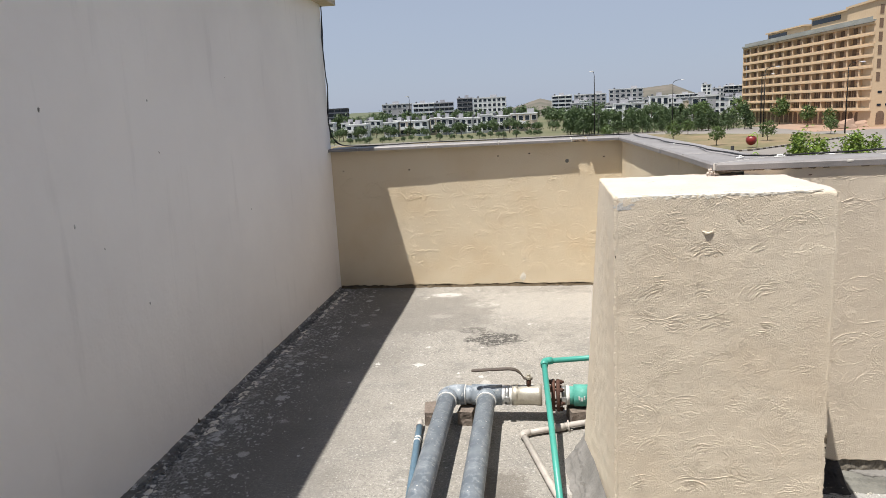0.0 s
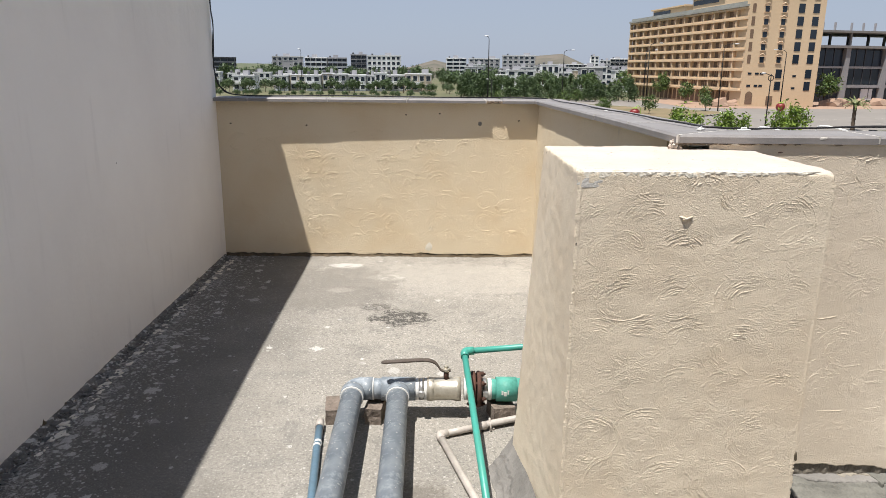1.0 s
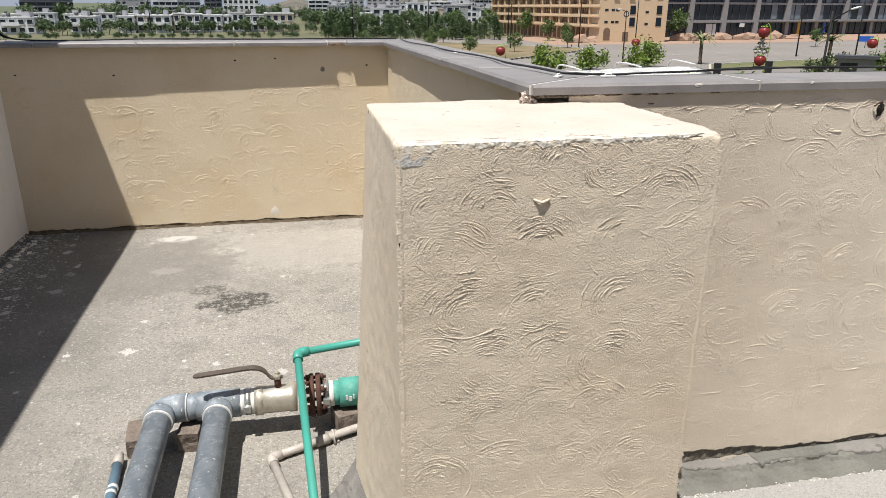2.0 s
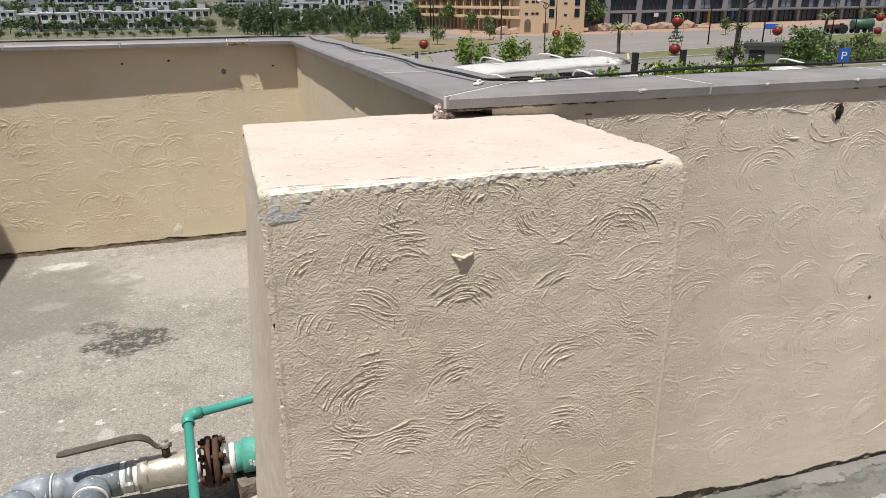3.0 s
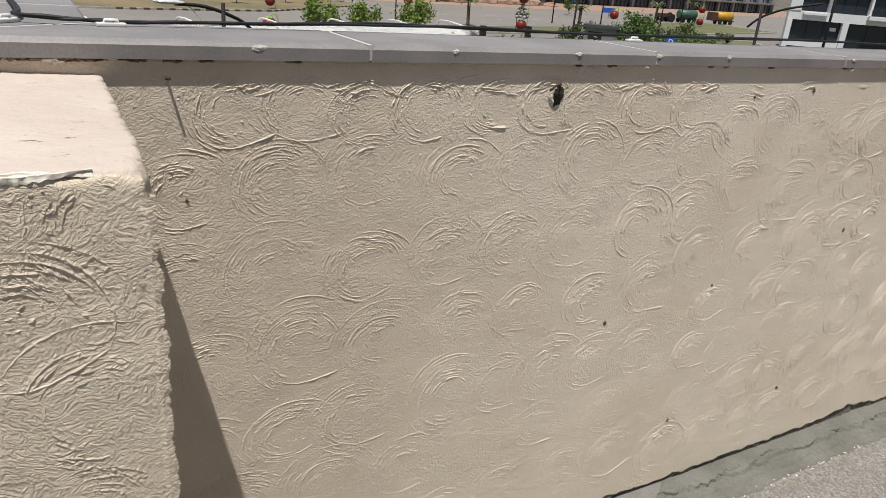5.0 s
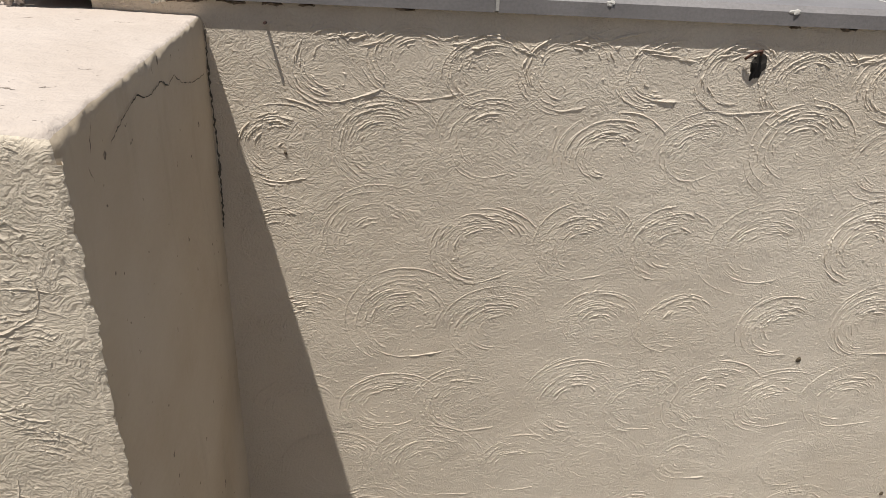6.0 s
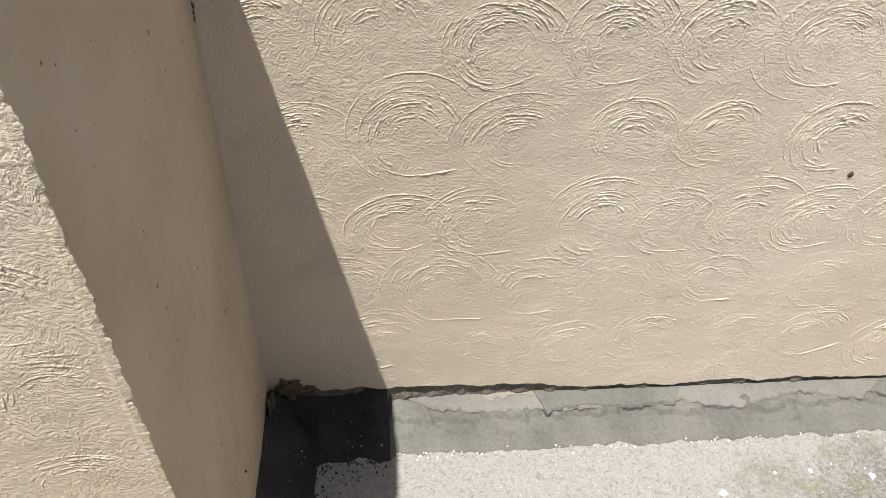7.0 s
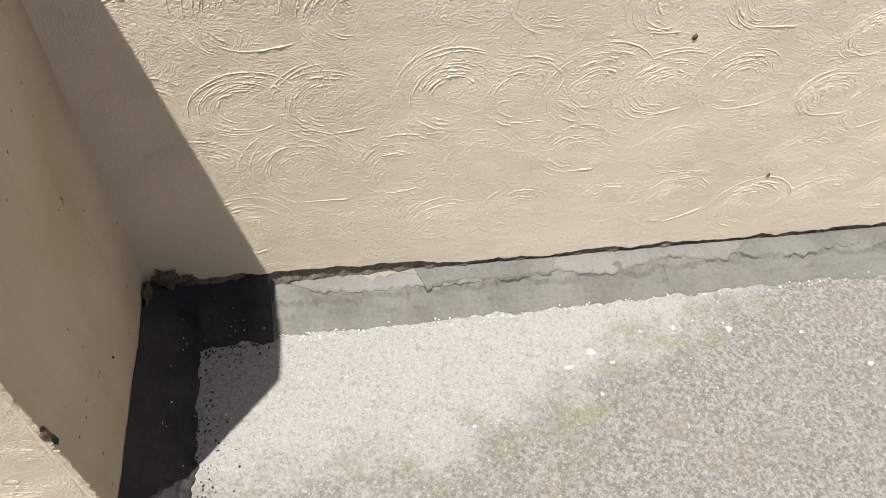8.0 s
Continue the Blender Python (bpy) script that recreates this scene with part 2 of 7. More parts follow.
def white_wall():
    m = Nodes("grey_white_paint", 0.8)
    c = m.mix(m.ramp(m.noise(1.1, 5.0), 0.3, 0.75), (0.83, 0.795, 0.765), (0.76, 0.725, 0.70))
    streak = m.node("ShaderNodeMapping")
    m.put(streak.inputs[0], m.coord)
    streak.inputs["Scale"].default_value = (9, 9, 1.2)
    c = m.mix(m.math("MULTIPLY", m.ramp(m.noise(1.0, 4.0, at=streak.outputs[0]), 0.58, 0.8), 0.25), c, (0.46, 0.43, 0.41))
    m.color(c)
    m.bump(m.math("ADD", m.math("MULTIPLY", m.noise(7.0, 3.0), 0.006), m.math("MULTIPLY", m.noise(60.0), 0.0012)))
    return m.mat


def floor_concrete():
    """Weathered screed: pale where it is scoured, speckled and dark where it is worn, darkened in the tall wall's
    shade, with splashes near that wall.
    """
    m = Nodes("weathered_screed", 0.92)
    x, y, z = m.split(m.coord)
    broad = m.noise(1.3, 6.0, 0.6)
    grain = m.noise(95.0, 3.0, 0.6)
    c = m.mix(m.ramp(broad, 0.35, 0.7), (0.298, 0.274, 0.236), (0.218, 0.200, 0.172))
    # worn blotches and fine aggregate
    c = m.mix(m.math("MULTIPLY", m.ramp(m.noise(6.0, 7.0, 0.72), 0.49, 0.64), 0.75), c, (0.155, 0.144, 0.128))
    c = m.mix(m.math("MULTIPLY", m.ramp(m.noise(62.0, 5.0, 0.8), 0.50, 0.62), 0.85), c, (0.085, 0.078, 0.066))
    c = m.mix(m.math("MULTIPLY", m.ramp(m.noise(80.0, 3.0, 0.6), 0.58, 0.66), 0.7), c, (0.55, 0.52, 0.47))
    # dirty strip along the tall wall, with the wall's shade painted in as darker colour
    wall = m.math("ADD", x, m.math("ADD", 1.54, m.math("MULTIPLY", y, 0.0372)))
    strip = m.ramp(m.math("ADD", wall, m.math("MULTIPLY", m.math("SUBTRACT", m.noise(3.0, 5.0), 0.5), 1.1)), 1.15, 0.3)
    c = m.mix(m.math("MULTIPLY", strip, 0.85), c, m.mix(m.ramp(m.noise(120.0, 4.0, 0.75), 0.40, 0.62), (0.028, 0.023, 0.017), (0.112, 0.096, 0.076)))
    # lime flakes: many small ones, some as large as a hand, thickest along the wall
    for size, shift, reach, most in ((7.0, 0.0, 0.75, 0.30), (15.0, 5.0, 0.5, 0.45), (38.0, 2.0, 0.5, 0.52), (85.0, 9.0, 0.6, 0.55)):
        v = m.node("ShaderNodeTexVoronoi")
        v.voronoi_dimensions = "2D"
        bent = m.vec("ADD", m.coord, m.vec("SCALE", m.noise(6.0 * size, 3.0, 0.6, color=True), 0.55 / size))
        m.put(v.inputs["Vector"], m.vec("ADD", bent, (shift, shift, 0)))
        v.inputs["Scale"].default_value = size
        rand = m.split(v.outputs["Color"])
        spot = m.math("LESS_THAN", v.outputs["Distance"], m.math("MULTIPLY", m.math("POWER", rand[0], 1.5), most))
        spot = m.math("MULTIPLY", spot, m.math("LESS_THAN", rand[1], m.ramp(wall, reach, 0.12, 0.015, 0.55)))
        c = m.mix(m.math("MULTIPLY", spot, 0.8), c, m.mix(rand[2], (0.66, 0.64, 0.61), (0.32, 0.305, 0.28)))
    band = m.math("MULTIPLY", m.ramp(m.math("ADD", wall, m.math("MULTIPLY", m.noise(6.0, 4.0), 0.25)), 0.36, 0.22), m.ramp(m.noise(60.0, 4.0, 0.7), 0.47, 0.58))
    c = m.mix(m.math("MULTIPLY", band, 0.6), c, (0.42, 0.40, 0.38))
    # grey, coarse, mossy screed past the pillar, with a smoother pale apron along the parapet foot
    coarse = m.ramp(m.math("ADD", x, m.math("MULTIPLY", m.math("SUBTRACT", m.noise(5.0, 5.0), 0.5), 0.3)), 0.85, 1.0)
    mottled = m.mix(m.ramp(m.noise(125.0, 6.0, 0.8), 0.40, 0.60), (0.125, 0.117, 0.109), (0.295, 0.283, 0.266))
    mottled = m.mix(m.math("MULTIPLY", m.ramp(m.noise(9.0, 6.0, 0.75), 0.48, 0.68), 0.5), mottled, (0.19, 0.17, 0.158))
    mottled = m.mix(m.math("MULTIPLY", m.ramp(m.noise(5.0, 4.0), 0.56, 0.7), 0.3), mottled, (0.22, 0.20, 0.12))
    c = m.mix(coarse, c, mottled)
    line = m.math("ADD", 2.33, m.math("MULTIPLY", m.math("MAXIMUM", m.math("SUBTRACT", x, 1.62), 0.0), 0.43))
    apron = m.math("ADD", m.math("SUBTRACT", y, line), m.math("MULTIPLY", m.math("SUBTRACT", m.noise(6.0, 6.0, 0.7), 0.5), 0.42))
    apron = m.math("MULTIPLY", m.math("ADD", apron, m.math("MULTIPLY", m.math("SUBTRACT", m.noise(90.0, 4.0, 0.8), 0.5), 0.16)), coarse)
    pale = m.mix(m.ramp(m.noise(230.0, 4.0, 0.75), 0.36, 0.60), (0.27, 0.265, 0.25), (0.35, 0.345, 0.33))
    moss = m.math("MULTIPLY", m.math("MULTIPLY", m.ramp(apron, -0.14, -0.02), m.ramp(apron, 0.10, 0.0)), m.ramp(m.noise(14.0, 4.0), 0.46, 0.62))
    c = m.mix(m.math("MULTIPLY", m.ramp(apron, -0.05, 0.10), 0.95), c, pale)
    c = m.mix(m.math("MULTIPLY", m.math("MULTIPLY", moss, coarse), 0.35), c, (0.17, 0.18, 0.09))
    # lime patches and a dark spill
    for px, py, rx, ry, tone, amount in ((-0.69, 5.86, 0.14, 0.07, (0.52, 0.50, 0.47), 0.85), (-0.36, 5.53, 0.12, 0.09, (0.52, 0.50, 0.45), 0.7),
                                         (-0.65, 5.2, 0.10, 0.05, (0.5, 0.47, 0.43), 0.6), (-0.20, 4.62, 0.20, 0.15, (0.04, 0.037, 0.033), 0.97),
                                         (-0.36, 4.83, 0.13, 0.08, (0.07, 0.062, 0.055), 0.8), (-0.06, 2.55, 0.13, 0.30, (0.10, 0.085, 0.07), 0.6),
                                         (0.15, 5.5, 0.8, 0.45, (0.38, 0.355, 0.318), 0.5), (-0.7, 5.3, 0.45, 0.55, (0.15, 0.138, 0.122), 0.6)):
        dx = m.math("MULTIPLY", m.math("SUBTRACT", x, px), 1 / rx)
        dy = m.math("MULTIPLY", m.math("SUBTRACT", y, py), 1 / ry)
        dist = m.math("SQRT", m.math("ADD", m.math("MULTIPLY", dx, dx), m.math("MULTIPLY", dy, dy)))
        edge = m.math("ADD", dist, m.math("MULTIPLY", m.math("SUBTRACT", m.noise(11.0, 6.0, 0.7), 0.5), 1.9))
        soft = m.math("MULTIPLY", m.ramp(edge, 1.15, 0.75), amount)
        if tone[0] < 0.09:
            soft = m.math("MULTIPLY", soft, m.ramp(m.noise(30.0, 5.0, 0.75), 0.42, 0.52))
        c = m.mix(m.math("MULTIPLY", soft, m.ramp(grain, 0.3, 0.5, 0.75, 1.0)), c, tone)
    c = m.mix(m.math("MULTIPLY", m.ramp(m.noise(130.0, 5.0, 0.8), 0.52, 0.62), 0.6), c, (0.13, 0.12, 0.105))
    c = m.mix(m.math("MULTIPLY", m.ramp(m.noise(150.0, 3.0, 0.7), 0.60, 0.68), 0.6), c, (0.50, 0.48, 0.45))
    m.color(c)
    m.bump(m.math("ADD", m.math("MULTIPLY", m.noise(170.0, 4.0, 0.7), 0.004), m.math("MULTIPLY", m.noise(22.0, 5.0, 0.6), 0.007)))
    return m.mat


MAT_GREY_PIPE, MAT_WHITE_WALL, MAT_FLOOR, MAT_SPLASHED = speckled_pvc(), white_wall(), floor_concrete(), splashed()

# ---- mesh helpers ----
def finish(name, bm, mats, smooth=False):
    me = bpy.data.meshes.new(name)
    bm.to_mesh(me)
    bm.free()
    for mat in mats if isinstance(mats, (list, tuple)) else [mats]:
        me.materials.append(mat)
    if smooth:
        me.polygons.foreach_set("use_smooth", [True] * len(me.polygons))
    return me


def part(name, bm, mats, parent=None, label="", smooth=False, at=None):
    ob = new(name, finish(name, bm, mats, smooth))
    ob.parent = parent
    if at is not None:
        ob.matrix_basis = at if isinstance(at, Matrix) else Matrix.Translation(at)
    return tagged(ob, label)


def piece(name, mesh, parent, at):
    ob = new(name, mesh)
    ob.parent = parent
    ob.matrix_basis = at if isinstance(at, Matrix) else Matrix.Translation(at)
    return ob


def thing(name, at, label, category, group="", kind=""):
    ob = new(name)
    ob.empty_display_size = 0.1
    ob.matrix_basis = at if isinstance(at, Matrix) else Matrix.Translation(at)
    return tagged(ob, label, category, group, kind)


def structure(name, bm, mats, label, category, smooth=False):
    return tagged(part(name, bm, mats, None, "", smooth), label, category, kind="structure")


def box(bm, lo, hi, slot=0):
    c = [bm.verts.new((x, y, z)) for x in (lo[0], hi[0]) for y in (lo[1], hi[1]) for z in (lo[2], hi[2])]
    for a in ((0, 1, 3, 2), (4, 6, 7, 5), (0, 4, 5, 1), (2, 3, 7, 6), (0, 2, 6, 4), (1, 5, 7, 3)):
        bm.faces.new([c[i] for i in a]).material_index = slot
    return bm


def boxes(*ranges):
    bm = bmesh.new()
    for lo, hi in ranges:
        box(bm, lo, hi)
    return bm


def soft_box(bm, lo, hi, r, slot=0):
    """A box with its edges cut off by r."""
    part_bm = bmesh.new()
    box(part_bm, lo, hi)
    bmesh.ops.bevel(part_bm, geom=part_bm.edges[:], offset=r, segments=2, affect="EDGES", profile=0.6)
    merge(bm, part_bm, slot)


def merge(bm, other, slot=None):
    seen = {v: bm.verts.new(v.co) for v in other.verts}
    for f in other.faces:
        g = bm.faces.new([seen[v] for v in f.verts])
        g.material_index = f.material_index if slot is None else slot
        g.smooth = f.smooth
    other.free()


def tube(bm, points, radius, sides=12, slot=0, caps=True):
    """A round bar along points; radius: one number or one a point."""
    pts = [Vector(p) for p in points]
    rad = radius if isinstance(radius, (list, tuple)) else [radius] * len(pts)
    rings, ref = [], None
    for i, p in enumerate(pts):
        way = (pts[min(i + 1, len(pts) - 1)] - pts[max(i - 1, 0)]).normalized()
        if ref is None:
            ref = way.orthogonal().normalized()
        ref = (ref - way * ref.dot(way)).normalized()
        side = way.cross(ref)
        rings.append([bm.verts.new(p + (ref * math.cos(a) + side * math.sin(a)) * rad[i]) for a in (math.tau * k / sides for k in range(sides))])
    for a, b in zip(rings, rings[1:]):
        for k in range(sides):
            f = bm.faces.new((a[k], a[(k + 1) % sides], b[(k + 1) % sides], b[k]))
            f.smooth, f.material_index = True, slot
    if caps:
        bm.faces.new(rings[0][::-1]).material_index = slot
        bm.faces.new(rings[-1]).material_index = slot
    return bm


def tubes(*runs, sides=12):
    bm = bmesh.new()
    for points, radius in runs:
        tube(bm, points, radius, sides)
    return bm


def spline(points, steps=8):
    """A smooth line through points."""
    pts = [Vector(p) for p in points]
    out = []
    for i in range(len(pts) - 1):
        a, b, c, d = pts[max(i - 1, 0)], pts[i], pts[i + 1], pts[min(i + 2, len(pts) - 1)]
        for k in range(steps):
            t = k / steps
            out.append(0.5 * (2 * b + (c - a) * t + (2 * a - 5 * b + 4 * c - d) * t * t + (3 * b - a - 3 * c + d) * t ** 3))
    return out + [pts[-1]]


def bend(a, corner, b, r=0.04, steps=6):
    """A line a-corner-b with the corner rounded."""
    a, corner, b = Vector(a), Vector(corner), Vector(b)
    p, q = corner + (a - corner).normalized() * r, corner + (b - corner).normalized() * r
    arc = [p.lerp(corner, t).lerp(corner.lerp(q, t), t) for t in (k / steps for k in range(steps + 1))]
    return [a, *arc, b]


def plate(bm, outline, z0, z1, bevel=0.0, slot=0):
    """An upright prism over an outline (counter-clockwise), its upper edge cut by bevel."""
    pts = [Vector((*p, 0)) for p in outline]
    mid = sum(pts, Vector()) / len(pts)
    levels = [(z0, 0.0), (z1 - bevel, 0.0), (z1, bevel)] if bevel else [(z0, 0.0), (z1, 0.0)]
    rows = []
    n = len(pts)
    for z, inset in levels:
        row = []
        for i, p in enumerate(pts):
            e1, e2 = (p - pts[i - 1]).normalized(), (pts[(i + 1) % n] - p).normalized()
            n1, n2 = Vector((-e1.y, e1.x, 0)), Vector((-e2.y, e2.x, 0))
            bis = n1 + n2
            row.append(bm.verts.new(p + bis * (inset / max(0.3, 1 + n1.dot(n2))) + Vector((0, 0, z))))
        rows.append(row)
    for a, b in zip(rows, rows[1:]):
        for i in range(n):
            bm.faces.new((a[i], a[(i + 1) % n], b[(i + 1) % n], b[i])).material_index = slot
    bm.faces.new(rows[-1]).material_index = slot
    bm.faces.new(rows[0][::-1]).material_index = slot
    return bm


def blob(size, seed, rough=0.3, detail=2):
    """An uneven lump of the given half sizes."""
    bm = bmesh.new()
    bmesh.ops.create_icosphere(bm, subdivisions=detail, radius=1.0)
    for v in bm.verts:
        k = 1 + rough * noise.noise(v.co * 1.7 + Vector((seed * 3.1, seed, 0)))
        v.co = Vector((v.co.x * size[0], v.co.y * size[1], v.co.z * size[2])) * k
    return bm


def mesh_part(name, verts, faces, mat, parent, label=""):
    """Plain mesh data as one part under its thing."""
    me = bpy.data.meshes.new(name)
    me.from_pydata(verts, [], faces)
    me.materials.append(mat)
    ob = new(name, me)
    ob.parent = parent
    return tagged(ob, label)


def scatter(seed, u0, u1, v0, v1, pitch, low=0.6, high=1.2):
    """Loose staggered rows of places for trowel swirls, with their strengths."""
    r = random.Random(seed)
    out, j, v = [], 0, v0
    while v < v1:
        u = u0 + (0.5 * pitch if j % 2 else 0.0)
        while u < u1:
            out.append((u + r.uniform(-0.22, 0.22) * pitch, v + r.uniform(-0.15, 0.15) * pitch, r.uniform(low, high)))
            u += pitch * r.uniform(0.85, 1.2)
        v += pitch * 0.93
        j += 1
    return out


def swirl_marks(seed, origin, across, up, out, width, height, centres, size, bold=1.0):
    """Ridges that a trowel left in plaster: each swirl has nested arcs over its top, thin strands round it, a tail drawn out below and crumbs."""
    rng = random.Random(seed)
    across, up, out, origin = Vector(across), Vector(up), Vector(out), Vector(origin)
    verts, faces = [], []

    def ridge(pts, w, h, grow=False):
        if not all(0.006 < u < width - 0.006 and 0.008 < v < height - 0.006 for u, v in pts):
            return
        w, h, n, first = w * bold, h * bold, len(pts) - 1, len(verts)
        for i, (u, v) in enumerate(pts):
            a, b = pts[max(i - 1, 0)], pts[min(i + 1, n)]
            dx, dy = b[0] - a[0], b[1] - a[1]
            l = math.hypot(dx, dy) or 1.0
            k = min(1.0, 4.0 * (i + 0.1) / n, (12.0 if grow else 4.0) * (n - i + 0.1) / n) * rng.uniform(0.35, 1.3)
            if grow:
                k *= 0.35 + 0.85 * i / n
            nx, ny = -dy / l * w * k, dx / l * w * k
            if ny < 0:
                nx, ny = -nx, -ny
            base = origin + across * u + up * v
            verts.extend((base + across * nx * 1.6 + up * ny * 1.6 - out * 0.0002, base - across * nx * 0.45 - up * ny * 0.45 + out * (h * k), base - across * nx - up * ny - out * 0.0002))
        for i in range(n):
            for k in (0, 1):
                q = first + 3 * i + k
                faces.append((q, q + 1, q + 4, q + 3))

    def arc(c, r, a0, a1, squash, tilt, w, h, drift=0.0):
        n = max(5, int(abs(a1 - a0) * r / 0.0035))
        ph, wave, pts = rng.uniform(0, 6), rng.uniform(0.0002, 0.0009) * bold, []
        for s in range(n + 1):
            q = s / n
            a, rr = a0 + (a1 - a0) * q, r * (1 + drift * q) + wave * math.sin(ph + 9 * q) + rng.uniform(-1, 1) * 0.00042 * bold
            x, y = math.cos(a) * rr, math.sin(a) * rr * squash
            pts.append((c[0] + x * math.cos(tilt) - y * math.sin(tilt), c[1] + x * math.sin(tilt) + y * math.cos(tilt)))
        ridge(pts, w, h)

    for cu, cv, power in centres:
        c, big = (cu, cv), rng.uniform(0.85, 1.15) * size
        squash, tilt = rng.uniform(0.72, 0.98), rng.gauss(0.1, 0.16)
        mid, r, low = rng.gauss(2.0, 0.3), big, big * rng.uniform(0.28, 0.55)
        while r > low:
            q = (r - low) / (big - low)
            a, stop = mid + rng.uniform(0.9, 1.9), mid - rng.uniform(0.6, 1.6)
            while a > stop:
                l = rng.uniform(0.3, 1.2)
                if rng.random() < 0.88:
                    arc(c, r * rng.uniform(0.985, 1.015), a, max(a - l, stop - 0.2), squash, tilt, rng.uniform(0.0009, 0.0017), rng.uniform(0.0004, 0.0011) * power * (0.6 + 0.7 * rng.random()), rng.uniform(-0.07, 0.03))
                a -= l + rng.uniform(0.0, 0.1)
            r -= rng.uniform(0.0036, 0.0068) * bold * (0.8 + 0.5 * (1 - q))
        # fine drag lines at the lower left
        for k in range(rng.randint(6, 12)):
            a0 = rng.uniform(3.1, 4.0)
            arc(c, big * rng.uniform(0.6, 1.12), a0, a0 + rng.uniform(0.3, 0.9), squash, tilt, rng.uniform(0.0008, 0.0013), rng.uniform(0.0004, 0.0009) * power)
        # thin strands round the swirl
        for k in range(rng.randint(4, 8)):
            a0 = rng.uniform(1.2, 4.6)
            arc(c, big * rng.uniform(1.04, 1.4), a0, a0 - rng.uniform(0.8, 2.6), squash, tilt, rng.uniform(0.0008, 0.0012), rng.uniform(0.0004, 0.0009) * power, rng.uniform(-0.15, 0.15))
        # the tail: round the lower side, then drawn out to the right
        if rng.random() < 0.62:
            slope, l, pts = rng.gauss(0.18, 0.14), big * rng.uniform(0.3, 1.1), []
            a0, a1 = rng.uniform(3.5, 4.1), rng.uniform(4.5, 4.9)
            for s in range(9):
                a = a0 + (a1 - a0) * s / 8
                pts.append((cu + math.cos(a) * big, cv + math.sin(a) * big * squash))
            u, v = pts[-1]
            n = max(5, int(l / 0.005))
            pts += [(u + l * s / n, v + slope * l * (s / n) ** 1.4 + rng.uniform(-1, 1) * 0.0004) for s in range(1, n + 1)]
            ridge(pts, rng.uniform(0.0009, 0.0016), rng.uniform(0.0005, 0.0014) * power, True)
        for k in range(rng.randint(30, 60)):
            u, v, l = cu + rng.gauss(0, 0.8) * big, cv + rng.gauss(0.1, 0.75) * big, rng.uniform(0.002, 0.007) * bold
            d = rng.uniform(-1, 1)
            ridge([(u + l * q, v + l * q * d) for q in (0, 0.5, 1)], rng.uniform(0.0009, 0.0017), rng.uniform(0.0004, 0.0010) * power)
    return verts, faces


# ---- the roof: floor, walls, coping ----
GROUND = -7.0


def tall_wall_x(y):
    return -1.635 - (y - 2.57) * 0.0255


def smooth01(t):
    t = min(1.0, max(0.0, t))
    return t * t * (3 - 2 * t)


def floor_z(x, y):
    return 0.012 * smooth01((x - 0.4) / 0.6) - 0.026 * smooth01((y - 3.7) / 2.3) + 0.003 * noise.noise(Vector((x * 1.3, y * 1.3, 0)))


def roof_floor():
    """An L-shaped screed, slightly uneven."""
    bm = bmesh.new()
    xs = [-1.95 + 0.12 * i for i in range(25)] + [1.05 + 0.15 * i for i in range(48)]
    ys = [-4.0 + 0.2 * i for i in range(33)] + [2.55 + 0.1 * i for i in range(40)]
    grid = {}

    def vert(i, j):
        if (i, j) not in grid:
            x, y = xs[i], ys[j]
            grid[i, j] = bm.verts.new((x, y, floor_z(x, y)))
        return grid[i, j]

    for i in range(len(xs) - 1):
        for j in range(len(ys) - 1):
            if xs[i] > 0.9 and ys[j] > 2.9:
                continue
            bm.faces.new((vert(i, j), vert(i + 1, j), vert(i + 1, j + 1), vert(i, j + 1))).smooth = True
    return bm


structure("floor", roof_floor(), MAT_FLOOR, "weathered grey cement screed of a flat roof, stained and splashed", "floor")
structure("roof_slab", boxes(((-6.0, -4.2, -0.35), (1.02, 6.33, -0.055)), ((1.02, -4.2, -0.35), (8.2, 2.99, -0.055))), MAT_CEMENT, "bare grey concrete slab under the roof screed", "slab")
lower = boxes(((-6.0, -4.2, GROUND), (1.02, 6.33, -0.35)), ((1.02, -4.2, GROUND), (8.2, 2.99, -0.35)))
structure("building_wall", lower, MAT_SMOOTH, "plain cream wall of the storeys below the roof", "wall")


def plaster_sheet(x0, x1, y, depth, z_top, z_low, ragged, seed, step=0.012):
    """A coat of plaster facing -y with a torn lower edge."""
    bm = bmesh.new()
    n = int((x1 - x0) / step)
    rows = []
    for i in range(n + 1):
        x = x0 + (x1 - x0) * i / n
        low = z_low(x) + ragged * (noise.noise(Vector((x * 6, seed, 0))) + 0.45 * noise.noise(Vector((x * 23, seed, 4))) + 0.22 * noise.noise(Vector((x * 71, seed, 9)))) * 0.6
        rows.append([bm.verts.new(p) for p in ((x, y, z_top), (x, y, low + 0.004), (x, y + 0.003, low), (x, y + depth, low + 0.003))])
    for a, b in zip(rows, rows[1:]):
        for k in range(3):
            bm.faces.new((a[k], a[k + 1], b[k + 1], b[k]))
    return bm


def right_low(x):
    return 0.090 - 0.028 * smooth01((x - 1.25) / 0.8) + 0.02 * math.exp(-((x - 3.35) / 0.12) ** 2)


